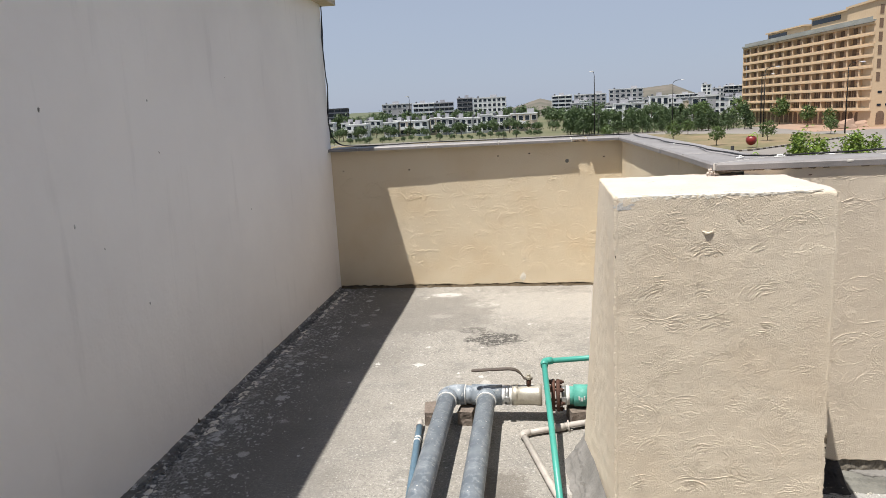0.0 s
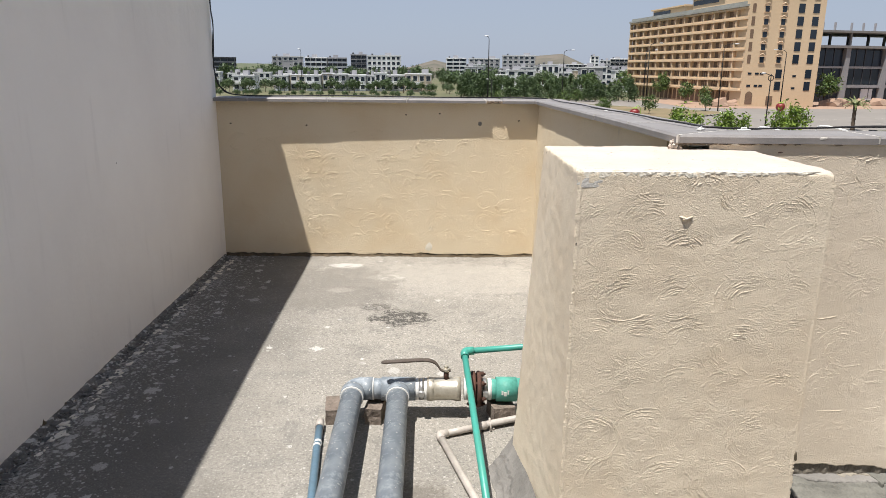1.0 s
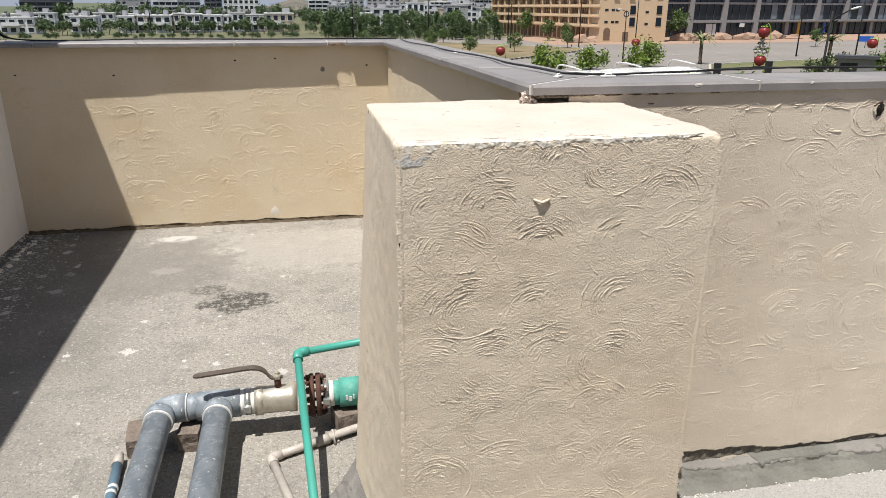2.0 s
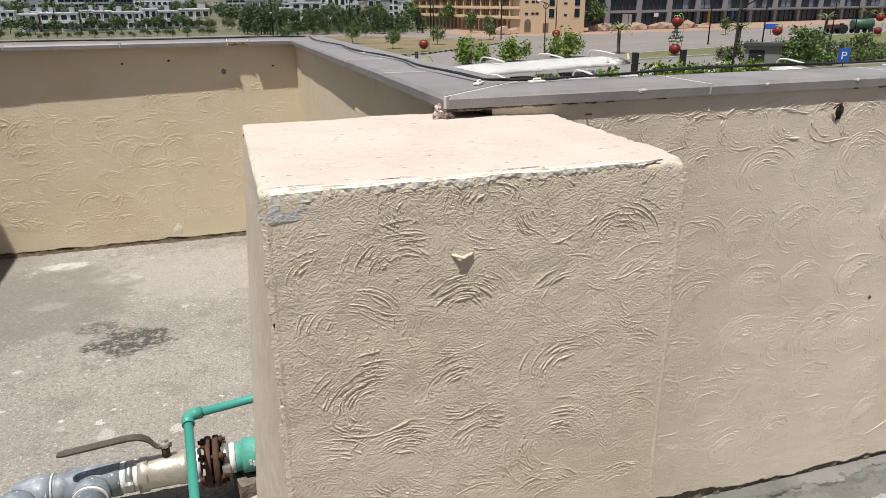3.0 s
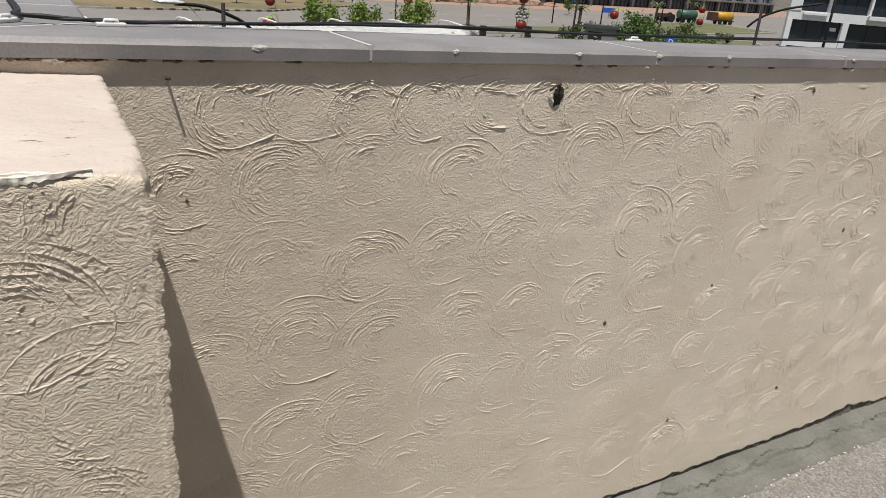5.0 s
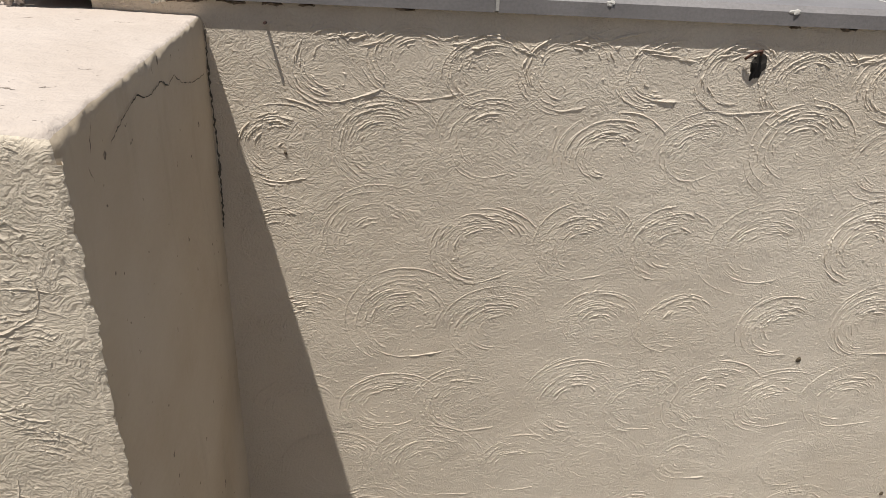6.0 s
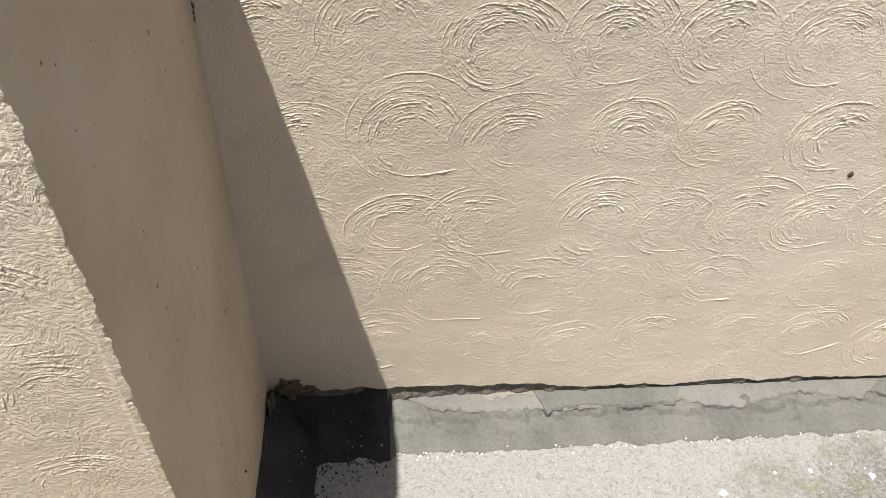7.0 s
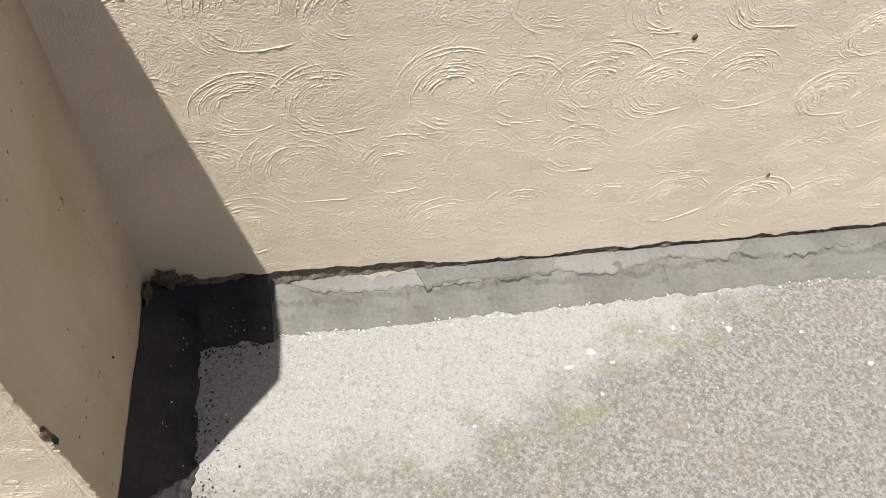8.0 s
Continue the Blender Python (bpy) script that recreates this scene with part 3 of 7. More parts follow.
wall_right = structure("wall_right", boxes(((0.90, 2.828, 0.0), (8.2, 2.99, 1.2705))), MAT_CEMENT, "cream stuccoed roof parapet with swirled trowel marks", "parapet")
part("plaster", plaster_sheet(0.90, 8.2, 2.805, 0.022, 1.2715, right_low, 0.034, 3, 0.007), MAT_PARAPET, wall_right)
SWIRL_ROWS = ((1.195, (1.23, 1.35, 1.46, 1.58, 1.73, 1.85, 1.96, 2.12, 2.27)), (1.07, (1.14, 1.30, 1.47, 1.66, 1.81, 1.98, 2.15, 2.31)), (0.895, (1.13, 1.29, 1.47, 1.64, 1.80, 1.97, 2.16, 2.32)),
              (0.735, (1.17, 1.34, 1.51, 1.70, 1.85, 2.05, 2.23)), (0.555, (1.15, 1.32, 1.46, 1.68, 1.81, 1.95, 2.09, 2.24)), (0.39, (1.22, 1.40, 1.58, 1.74, 1.94, 2.17)), (0.23, (1.29, 1.51, 1.68, 1.85, 2.05, 2.22)))
jog = random.Random(12)
marks = [(x - 1.06, z - 0.085 + jog.uniform(-0.012, 0.012), jog.uniform(0.85, 1.45) * (1.3 if z > 1.1 else 0.8 if z < 0.5 else 1.1)) for z, row in SWIRL_ROWS for x in row]
marks += scatter(11, 1.36, 4.3, 0.10, 1.15, 0.165, 0.8, 1.45)
tagged(mesh_part("trowel_mark", *swirl_marks(11, (1.06, 2.805, 0.085), (1, 0, 0), (0, 0, 1), (0, -1, 0), 4.4, 1.172, marks, 0.074), MAT_PARAPET, wall_right), kind="stuff")
# thick rags of plaster pressed up along the top of the coat
rag = []
for x, l, rise in ((1.24, 0.05, 0.01), (1.40, 0.06, 0.012), (1.50, 0.05, -0.008), (1.56, 0.11, 0.03), (1.70, 0.08, -0.006), (1.79, 0.05, 0.01), (2.0, 0.09, 0.012), (2.12, 0.06, -0.01), (2.25, 0.10, 0.02), (2.45, 0.07, -0.008), (2.63, 0.09, 0.02), (2.85, 0.06, 0.0), (3.1, 0.12, 0.015)):
    for k in range(3):
        rag.append((x - 1.06 + jog.uniform(-0.03, 0.03), l * jog.uniform(0.5, 1.0), 1.222 - 0.085 + jog.uniform(-0.012, 0.008), rise))
bm = bmesh.new()
for u, l, v, rise in rag:
    n = 9
    tube(bm, [(1.06 + u + l * i / n, 2.8052 + 0.0015 * noise.noise(Vector((u * 50, i, 2))), 0.085 + v + rise * i / n + 0.003 * noise.noise(Vector((u * 90, i * 0.8, 0)))) for i in range(n + 1)], [max(0.0004, 0.0024 * math.sin(math.pi * (i + 0.3) / (n + 0.6)) * (0.7 + 0.6 * noise.noise(Vector((u * 31, i * 0.9, 7))))) for i in range(n + 1)], 7)
tagged(part("plaster_rag", bm, MAT_PARAPET, wall_right), kind="stuff")
verts, faces, n = [], [], 900
for i in range(n + 1):
    x = 1.06 + 4.6 * i / n
    for k in range(6):
        z = 0.005 + 0.024 * k
        verts.append((x, 2.8115 + 0.007 * noise.noise(Vector((x * 30, z * 60, 0))) + 0.005 * noise.noise(Vector((x * 95, z * 140, 4))), z))
faces = [(6 * i + k, 6 * i + k + 1, 6 * i + k + 7, 6 * i + k + 6) for i in range(n) for k in range(5)]
mesh_part("undercut", verts, faces, MAT_MORTAR_GREY, wall_right, "raw grey masonry under the plaster edge")
wall_far = structure("wall_far", boxes(((-1.80, 6.165, -0.05), (1.0, 6.33, 1.2345))), MAT_CEMENT, "yellow-cream rough stuccoed parapet with a dark dirty foot", "parapet")
part("plaster", plaster_sheet(-1.80, 0.82, 6.15, 0.015, 1.2345, lambda x: -0.002, 0.022, 8, 0.01), MAT_FAR_WALL, wall_far)
tagged(mesh_part("trowel_mark", *swirl_marks(23, (-1.7, 6.15, 0.06), (1, 0, 0), (0, 0, 1), (0, -1, 0), 2.5, 1.15, scatter(23, 0.05, 2.5, 0.05, 0.92, 0.17, 0.7, 1.8), 0.08, 1.8), MAT_FAR_WALL, wall_far), kind="stuff")
bm = boxes(((0.82, 2.99, -0.05), (1.0, 6.165, 1.2705)))
for v in bm.verts:
    if v.co.z > 1 and v.co.y > 6:
        v.co.z = 1.2345
wall_run = structure("wall_run", bm, MAT_RUN_WALL, "yellow-cream painted side parapet under grey coping", "parapet")

# plain walls that close the terrace behind
structure("wall_back", boxes(((-1.5, -2.1, -0.02), (6.4, -1.9, 3.0))), MAT_SMOOTH, "plain cream wall closing the terrace", "wall")
structure("wall_end", boxes(((6.2, -1.9, -0.02), (6.4, 2.79, 2.6))), MAT_SMOOTH, "plain cream wall at the terrace end", "wall")
# the tall building beside the terrace
bm = bmesh.new()
y0, y1 = -4.2, 6.165
foot = [(tall_wall_x(y0), y0), (tall_wall_x(y1), y1), (-6.0, y1), (-6.0, y0)]
plate(bm, foot, -0.05, 2.50)
wall_left = structure("wall_left", bm, MAT_WHITE_WALL, "tall smooth grey-white painted stair tower wall with small nicks", "wall")
bm = bmesh.new()
plate(bm, [(-1.233, y0), (-1.619, y1 + 0.12), (-6.0, y1 + 0.12), (-6.0, y0)], 2.50, 2.60, 0.004)
structure("roof_edge", bm, MAT_SMOOTH, "projecting cream concrete roof slab edge of the tower", "roof")

for k, (y, z, r) in enumerate(((2.35, 1.62, 0.010), (2.45, 1.18, 0.009), (3.1, 1.66, 0.006), (2.62, 1.06, 0.005), (3.15, 1.42, 0.006), (4.2, 1.0, 0.006), (2.5, 2.05, 0.006), (4.0, 1.8, 0.005), (2.9, 0.75, 0.006))):
    nick = blob((0.002, r * 0.6, r * 1.1), k, 0.5, 1)
    part("nick", nick, MAT_GROUT if k % 2 else MAT_CEMENT, wall_left, "grey chipped spot", at=(tall_wall_x(y) + 0.001, y, z))


# mortar fillets at the foot of the walls
def fillet(points, out, height, width, seed, step=0.015, lump=0.012, fray=0.10):
    """A lumpy mortar skirt along a line; out: the way from the wall."""
    bm = bmesh.new()
    a, b, out = Vector(points[0]), Vector(points[1]), Vector(out)
    n = max(2, int((b - a).length / step))
    rows = []
    rows_n = 20
    for i in range(n + 1):
        p = a.lerp(b, i / n)
        row = []
        along = p.x * 0.9 + p.y
        for k in range(rows_n):
            s = k / (rows_n - 1)
            q = p + out * (s * width * (1 + fray * noise.noise(p * 6 + Vector((seed, 0, 0))) + fray * noise.noise(p * 23) + 0.5 * fray * noise.noise(p * 75)))
            h = height * (1 - s) ** 1.5 + 0.002
            h += lump * noise.noise(Vector((q.x * 13, q.y * 13, seed))) * (1 - s) * (0.3 + s * 2) + 0.003 * noise.noise(Vector((q.x * 60, q.y * 60, seed)))
            # steps where the later coats end
            h += 0.007 if s < 0.46 + 0.22 * noise.noise(Vector((along * 11, seed, 1))) + 0.1 * noise.noise(Vector((along * 47, seed, 2))) else 0.0
            h += 0.004 if s < 0.70 + 0.12 * noise.noise(Vector((along * 5, seed, 7))) else 0.0
            q.z = floor_z(q.x, q.y) + (max(h, 0.002) if k < rows_n - 1 else -0.004)
            row.append(bm.verts.new(q))
        rows.append(row)
    for u, v in zip(rows, rows[1:]):
        for k in range(rows_n - 1):
            bm.faces.new((u[k], u[k + 1], v[k + 1], v[k])).smooth = False
    bmesh.ops.recalc_face_normals(bm, faces=bm.faces[:])
    if sum(f.normal.z for f in bm.faces) < 0:
        bmesh.ops.reverse_faces(bm, faces=bm.faces[:])
    return bm


skirt = structure("mortar_skirt", fillet([(1.28, 2.827, 0), (8.0, 2.827, 0)], (0, -1, 0), 0.020, 0.145, 2, 0.01, 0.018), MAT_SKIRT, "lumpy grey cement fillet along the parapet foot", "skirting")
# near-black fillets along the pillar side and the parapet up to x 1.30
structure("mortar_skirt", fillet([(1.046, 2.20, 0), (1.046, 2.80, 0)], (1, 0, 0), 0.085, 0.105, 5, 0.006, 0.03, 0.10), MAT_NEAR_BLACK, "near-black lumpy fillet at the pillar foot", "skirting")
structure("mortar_skirt", fillet([(1.06, 2.827, 0), (1.30, 2.827, 0)], (0, -1, 0), 0.062, 0.15, 8, 0.006, 0.03, 0.10), MAT_NEAR_BLACK, "near-black lumpy fillet in the parapet corner", "skirting")
structure("mortar_skirt", fillet([(0.365, 2.22, 0), (0.305, 2.93, 0)], (-1, -0.1, 0), 0.12, 0.10, 7, lump=0.03), MAT_CEMENT, "grey cement fillet heaped against the pillar foot", "skirting")
structure("mortar_skirt", fillet([(0.30, 2.301, 0), (1.12, 2.301, 0)], (0, -1, 0), 0.07, 0.09, 9), MAT_CEMENT, "grey cement fillet along the pillar front", "skirting")
structure("mortar_skirt", fillet([(-1.76, 6.163, 0), (0.82, 6.163, 0)], (0, -1, 0), 0.012, 0.026, 6, 0.015, 0.012, 0.5), MAT_TORN, "thin dark dirt line at the parapet foot", "skirting")
structure("mortar_skirt", fillet([(tall_wall_x(6.1) - 0.002, 6.1, 0), (tall_wall_x(-4) - 0.002, -4.0, 0)], (1, -0.0372, 0), 0.014, 0.055, 4, 0.012, 0.016, 0.35), MAT_SPLASHED, "dark dirty mortar droppings along the tower wall foot", "skirting")
# the paint has rotted off along the foot of the tower wall
verts, faces, n = [], [], 620
for i in range(n + 1):
    y = 0.6 + 5.5 * i / n
    top = 0.020 + 0.020 * noise.noise(Vector((y * 7, 3, 0))) + 0.018 * noise.noise(Vector((y * 31, 3, 5))) + 0.022 * max(0.0, noise.noise(Vector((y * 80, 3, 9))))
    low = floor_z(-1.6, y)
    verts += [(tall_wall_x(y) + 0.012, y, low - 0.01), (tall_wall_x(y) + 0.006, y, low + max(0.004, top * 0.6)), (tall_wall_x(y) - 0.001, y, low + max(0.006, top))]
faces = [(3 * i + k, 3 * i + k + 1, 3 * i + k + 4, 3 * i + k + 3) for i in range(n) for k in (0, 1)]
mesh_part("rotten_foot", verts, faces, MAT_TORN, wall_left, "black rotten paint edge along the wall foot")
# thin later coats of cement with wandering edges, lapped over the skirt
def coat(seed, x0, x1, reach, wave, lift):
    bm = bmesh.new()
    rows = []
    n = int((x1 - x0) / 0.005)
    for i in range(n + 1):
        x = x0 + (x1 - x0) * i / n
        fade = min(1.0, 12 * i / n, 12 * (n - i) / n)
        wide = fade * (reach + wave * (noise.noise(Vector((x * 6, seed, 0))) + 0.5 * abs(noise.noise(Vector((x * 24, seed, 2)))) + 0.25 * noise.noise(Vector((x * 80, seed, 4)))))
        row = []
        for q in (0.0, 0.35, 0.7, 0.93, 1.0, 1.02):
            y = 2.827 - max(wide, 0.004) * q
            s = (2.827 - y) / 0.145
            z = floor_z(x, y) + 0.020 * max(0.0, 1 - s) ** 1.5 + 0.013 + lift * (1.0 if q < 0.95 else 0.4 if q < 1.01 else -2.5)
            row.append(bm.verts.new((x, y, z + 0.0015 * noise.noise(Vector((x * 40, y * 40, seed))))))
        rows.append(row)
    for p, q in zip(rows, rows[1:]):
        for k in range(5):
            bm.faces.new((p[k], p[k + 1], q[k + 1], q[k]))
    return bm


for seed, x0, x1, reach, wave, lift in ((2, 1.31, 2.5, 0.055, 0.026, 0.005), (3, 1.62, 1.98, 0.062, 0.02, 0.008), (4, 2.3, 4.4, 0.06, 0.03, 0.003)):
    part("coat", coat(seed, x0, x1, reach, wave, lift), MAT_SKIRT if seed != 2 else MAT_CEMENT, skirt, "thin lapped coat of cement")
part("patch", coat(9, 1.50, 1.72, 0.035, 0.022, 0.0068), MAT_MORTAR_PALE, skirt, "pale cream mortar patch")
# crumbs of mortar along the tower wall
rng = random.Random(5)
bm = bmesh.new()
for i in range(700):
    y = rng.uniform(2.2, 6.05)
    off = abs(rng.gauss(0.03, 0.07))
    s = rng.uniform(0.002, 0.008) * (1.3 if off < 0.05 else 0.6)
    x = tall_wall_x(y) + 0.01 + off
    crumb = blob((s * rng.uniform(0.8, 1.6), s * rng.uniform(0.8, 1.8), s * 0.6), i, 0.6, 1)
    for v in crumb.verts:
        v.co += Vector((x, y, floor_z(x, y) + s * 0.3 + (0.012 if off < 0.03 else 0.003)))
    merge(bm, crumb)
tagged(part("rubble", bm, MAT_WET_CEMENT), "grey mortar crumbs scattered along the wall foot", "rubble", kind="stuff")
# white grains along the skirt's edge and on the black fillets
bm = bmesh.new()
for i in range(170):
    if i < 110:
        x = 1.30 + 2.0 * rng.random() ** 1.3
        y, s = 2.684 + rng.gauss(0, 0.006), rng.uniform(0.0012, 0.0035)
        z = floor_z(x, y) + 0.002
    else:
        x, y, s = rng.choice(((rng.uniform(1.06, 1.16), rng.uniform(2.22, 2.7)), (rng.uniform(1.08, 1.30), rng.uniform(2.68, 2.78)))) + (rng.uniform(0.0006, 0.0020),)
        near = min(x - 1.046, 2.827 - y)
        z = floor_z(x, y) + 0.07 * max(0.0, 1 - near / 0.11) ** 1.5 + 0.012
    flake = blob((s, s * rng.uniform(0.6, 1.2), s * 0.7), i, 0.7, 1)
    for v in flake.verts:
        v.co += Vector((x, y, z))
    merge(bm, flake)
tagged(part("lime_grains", bm, MAT_FLAKE), "tiny white lime grains on the cement skirt", "rubble", kind="stuff")
bm = bmesh.new()
for i in range(200):
    x, y = (1.145 + abs(rng.gauss(0, 0.03)), rng.uniform(2.25, 2.68)) if i < 110 else (rng.uniform(1.14, 1.29), 2.682 - abs(rng.gauss(0, 0.025)))
    s = rng.uniform(0.0008, 0.0028)
    crumb = blob((s, s * rng.uniform(0.7, 1.5), s * 0.4), i + 300, 0.7, 1)
    for v in crumb.verts:
        v.co += Vector((x, y, floor_z(x, y) + s * 0.15))
    merge(bm, crumb)
tagged(part("bitumen_crumbs", bm, MAT_NEAR_BLACK), "small black crumbs scattered beside the fillet", "rubble", kind="stuff")
# broken lime scales heaped along the foot of the tower wall
scale_rng = random.Random(77)
bm = bmesh.new()
for i in range(420):
    y = scale_rng.uniform(1.5, 6.05)
    if noise.noise(Vector((y * 2.3, 8, 1))) < scale_rng.uniform(-0.5, 0.25):
        continue
    x = tall_wall_x(y) + 0.058 + abs(scale_rng.gauss(0, 0.028))
    s = scale_rng.choice((0.004, 0.006, 0.009, 0.013, 0.018)) * scale_rng.uniform(0.7, 1.2)
    flake = blob((s, s * scale_rng.uniform(0.7, 1.8), max(0.002, s * 0.22)), i + 900, 0.8, 1)
    for v in flake.verts:
        v.co += Vector((x, y, floor_z(x, y) + 0.0015))
    merge(bm, flake)
tagged(part("lime_scales", bm, MAT_FLAKE), "broken pale lime scales along the tower wall foot", "rubble", kind="stuff")
# pale plaster flakes on the floor past the pillar
bm = bmesh.new()
for i in range(70):
    x, y = rng.uniform(1.2, 3.6), rng.uniform(1.3, 2.65)
    s = rng.uniform(0.0015, 0.005)
    if i < 9:
        x, y, s = (1.99, 2.03, 1.93, 2.2, 2.33, 2.5, 2.12, 2.62, 2.9)[i], (2.56, 2.53, 2.53, 2.60, 2.58, 2.55, 2.6, 2.45, 2.4)[i], (0.011, 0.006, 0.010, 0.006, 0.008, 0.006, 0.004, 0.008, 0.01)[i]
    flake = blob((s, s * rng.uniform(0.6, 1.2), s * 0.35), i + 50, 0.7, 1)
    for v in flake.verts:
        v.co += Vector((x, y, floor_z(x, y) + s * 0.2))
    merge(bm, flake)
tagged(part("plaster_crumbs", bm, MAT_FLAKE), "small white plaster flakes lying on the screed", "rubble", kind="stuff")


# ---- pillar ----
def pillar():
    lo, hi = Vector((0.37, 2.30, 0.0)), Vector((1.045, 2.89, 1.25))
    bm = bmesh.new()
    step = 0.0062

    def face(axis, value, u, v):
        nu, nv = round((hi[u] - lo[u]) / step), round((hi[v] - lo[v]) / step)
        grid = []
        for i in range(nu + 1):
            row = []
            for j in range(nv + 1):
                p = Vector()
                p[axis], p[u], p[v] = value, lo[u] + (hi[u] - lo[u]) * i / nu, lo[v] + (hi[v] - lo[v]) * j / nv
                row.append(bm.verts.new(p))
            grid.append(row)
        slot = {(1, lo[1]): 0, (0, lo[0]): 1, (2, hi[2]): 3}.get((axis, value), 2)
        for i in range(nu):
            for j in range(nv):
                f = bm.faces.new((grid[i][j], grid[i + 1][j], grid[i + 1][j + 1], grid[i][j + 1]))
                f.material_index, f.smooth = slot, True

    face(1, lo.y, 0, 2), face(1, hi.y, 0, 2), face(0, lo.x, 1, 2), face(0, hi.x, 1, 2), face(2, hi.z, 0, 1)
    bmesh.ops.remove_doubles(bm, verts=bm.verts[:], dist=0.0005)
    # worn edges: round them, unevenly
    for v in bm.verts:
        p = v.co.copy()
        r = 0.004 + 0.002 * noise.noise(p * 14) + 0.0015 * noise.noise(p * 75)
        r += 0.014 * math.exp(-((p - Vector((1.045, 2.30, 1.25))).length / 0.05) ** 2) + 0.006 * math.exp(-((p - Vector((0.37, 2.30, 1.2))).length / 0.07) ** 2)
        r = max(0.002, r)
        core = Vector((min(max(p.x, lo.x + r), hi.x - r), min(max(p.y, lo.y + r), hi.y), min(p.z, hi.z - r)))
        d = p - core
        if d.length > 1e-6:
            v.co = core + d.normalized() * r
        # chips along the edges
        fx, fy, fz = min(p.x - lo.x, hi.x - p.x), p.y - lo.y, hi.z - p.z
        near = sorted((fx, fy, fz))[1]
        bite = smooth01((noise.noise(p * 52) + 0.7 * noise.noise(p * 110) + 0.1) * 1.6) * 0.0055 * math.exp(-(near / 0.007) ** 2)
        v.co += (Vector((0.7, 2.6, min(p.z, 1.0))) - v.co).normalized() * bite
        v.co += (v.co - Vector((0.7, 2.6, v.co.z))).normalized() * (0.0015 * noise.noise(p * 22) + 0.0006 * noise.noise(p * 120))
        # the left face runs out towards its far foot
        v.co.x -= 0.078 * (1 - p.z / 1.25) * (p.y - 2.3) / 0.6 * max(0.0, 1 - (p.x - 0.37) / 0.4)
        if p.z > 1.249:
            v.co.z += 0.003 * noise.noise(p * 7) + 0.0015 * noise.noise(p * 33) + 0.0008 * noise.noise(p * 130)
    bmesh.ops.recalc_face_normals(bm, faces=bm.faces[:])
    return bm


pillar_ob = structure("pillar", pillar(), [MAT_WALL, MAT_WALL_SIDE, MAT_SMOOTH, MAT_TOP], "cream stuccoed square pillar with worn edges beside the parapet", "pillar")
PILLAR_ROWS = ((1.205, (0.58, 0.71, 0.81, 1.0)), (1.11, (0.44, 0.57, 0.93)), (1.03, (0.48, 0.66, 0.84, 0.985)), (0.90, (0.51, 0.66, 0.85, 0.97)), (0.76, (0.44, 0.56, 0.70, 0.84, 0.99)), (0.63, (0.48, 0.57, 0.69, 0.82, 0.96)),
               (0.48, (0.45, 0.60, 0.75, 0.92)), (0.34, (0.52, 0.68, 0.83, 0.98)), (0.2, (0.46, 0.62, 0.78, 0.94)))
marks = [(x - 0.385, z - 0.12 + jog.uniform(-0.01, 0.01), jog.uniform(0.62, 1.05)) for z, row in PILLAR_ROWS for x in row]
tagged(mesh_part("trowel_mark", *swirl_marks(31, (0.385, 2.30, 0.12), (1, 0, 0), (0, 0, 1), (0, -1, 0), 0.652, 1.125, marks, 0.072, 1.1), MAT_WALL, pillar_ob), kind="stuff")
# the curl of plaster that sticks out of the front
bm = bmesh.new()
tube(bm, [(-0.018, 0.001, 0.008), (-0.007, -0.002, 0.002), (0.003, -0.003, -0.002), (0.022, -0.001, 0.007)], [0.002, 0.004, 0.005, 0.0025], 7)
tube(bm, [(-0.012, 0.002, 0.007), (-0.004, -0.003, -0.004), (0.001, -0.003, -0.009)], [0.003, 0.005, 0.002], 7)
part("plaster_curl", bm, MAT_WALL, pillar_ob, "curl of plaster standing out of the face", at=Matrix.Translation((0.657, 2.2985, 1.125)) @ Matrix.Diagonal((0.85, 0.7, 0.75, 1)))
# flaking crust of lime along the front upper edge: broad on the old patch, thin towards the far corner
verts, faces, nx, ny = [], [], 420, 11
for i in range(nx + 1):
    x = 0.374 + 0.626 * i / nx
    fade = min(1.0, (x - 0.374) / 0.012, (1.0 - x) / 0.05)
    broad = 0.017 - 0.009 * smooth01((x - 0.75) / 0.2) + 0.010 * math.exp(-((x - 0.40) / 0.04) ** 2)
    drop = fade * max(0.003, broad * (1 + 1.1 * noise.noise(Vector((x * 13, 1, 0)))) + 0.005 * noise.noise(Vector((x * 60, 5, 0))) + 0.003 * noise.noise(Vector((x * 170, 2, 0))))
    back = 0.010 + 0.005 * noise.noise(Vector((x * 22, 8, 0))) + 0.002 * noise.noise(Vector((x * 120, 8, 3)))
    for k in range(ny + 1):
        q = k / ny
        if q < 0.4:
            y, z = 2.3005 + back * (1 - q / 0.4), 1.2512
        else:
            y, z = 2.2997, 1.2512 - drop * (q - 0.4) / 0.6
        j = Vector((x * 75, y * 75, z * 75))
        rough = 0.0009 * noise.noise(j) + 0.0008 * noise.noise(j * 2.6)
        sink = (0.004 if k in (0, ny) else 0.0) + 0.005 * (1 - fade)
        verts.append((x, y + (rough * 1.5 + sink if q >= 0.4 else 0.0) + (0.0016 if 0.3 < q < 0.5 else 0.0), z + (rough - sink if q < 0.4 else 0.0) - (0.0016 if 0.3 < q < 0.5 else 0.0)))
faces = [((ny + 1) * i + k, (ny + 1) * i + k + 1, (ny + 1) * (i + 1) + k + 1, (ny + 1) * (i + 1) + k) for i in range(nx) for k in range(ny)]
mesh_part("edge_crust", verts, faces, MAT_FLAKE, pillar_ob, "pale flaking lime crust on the upper edge")


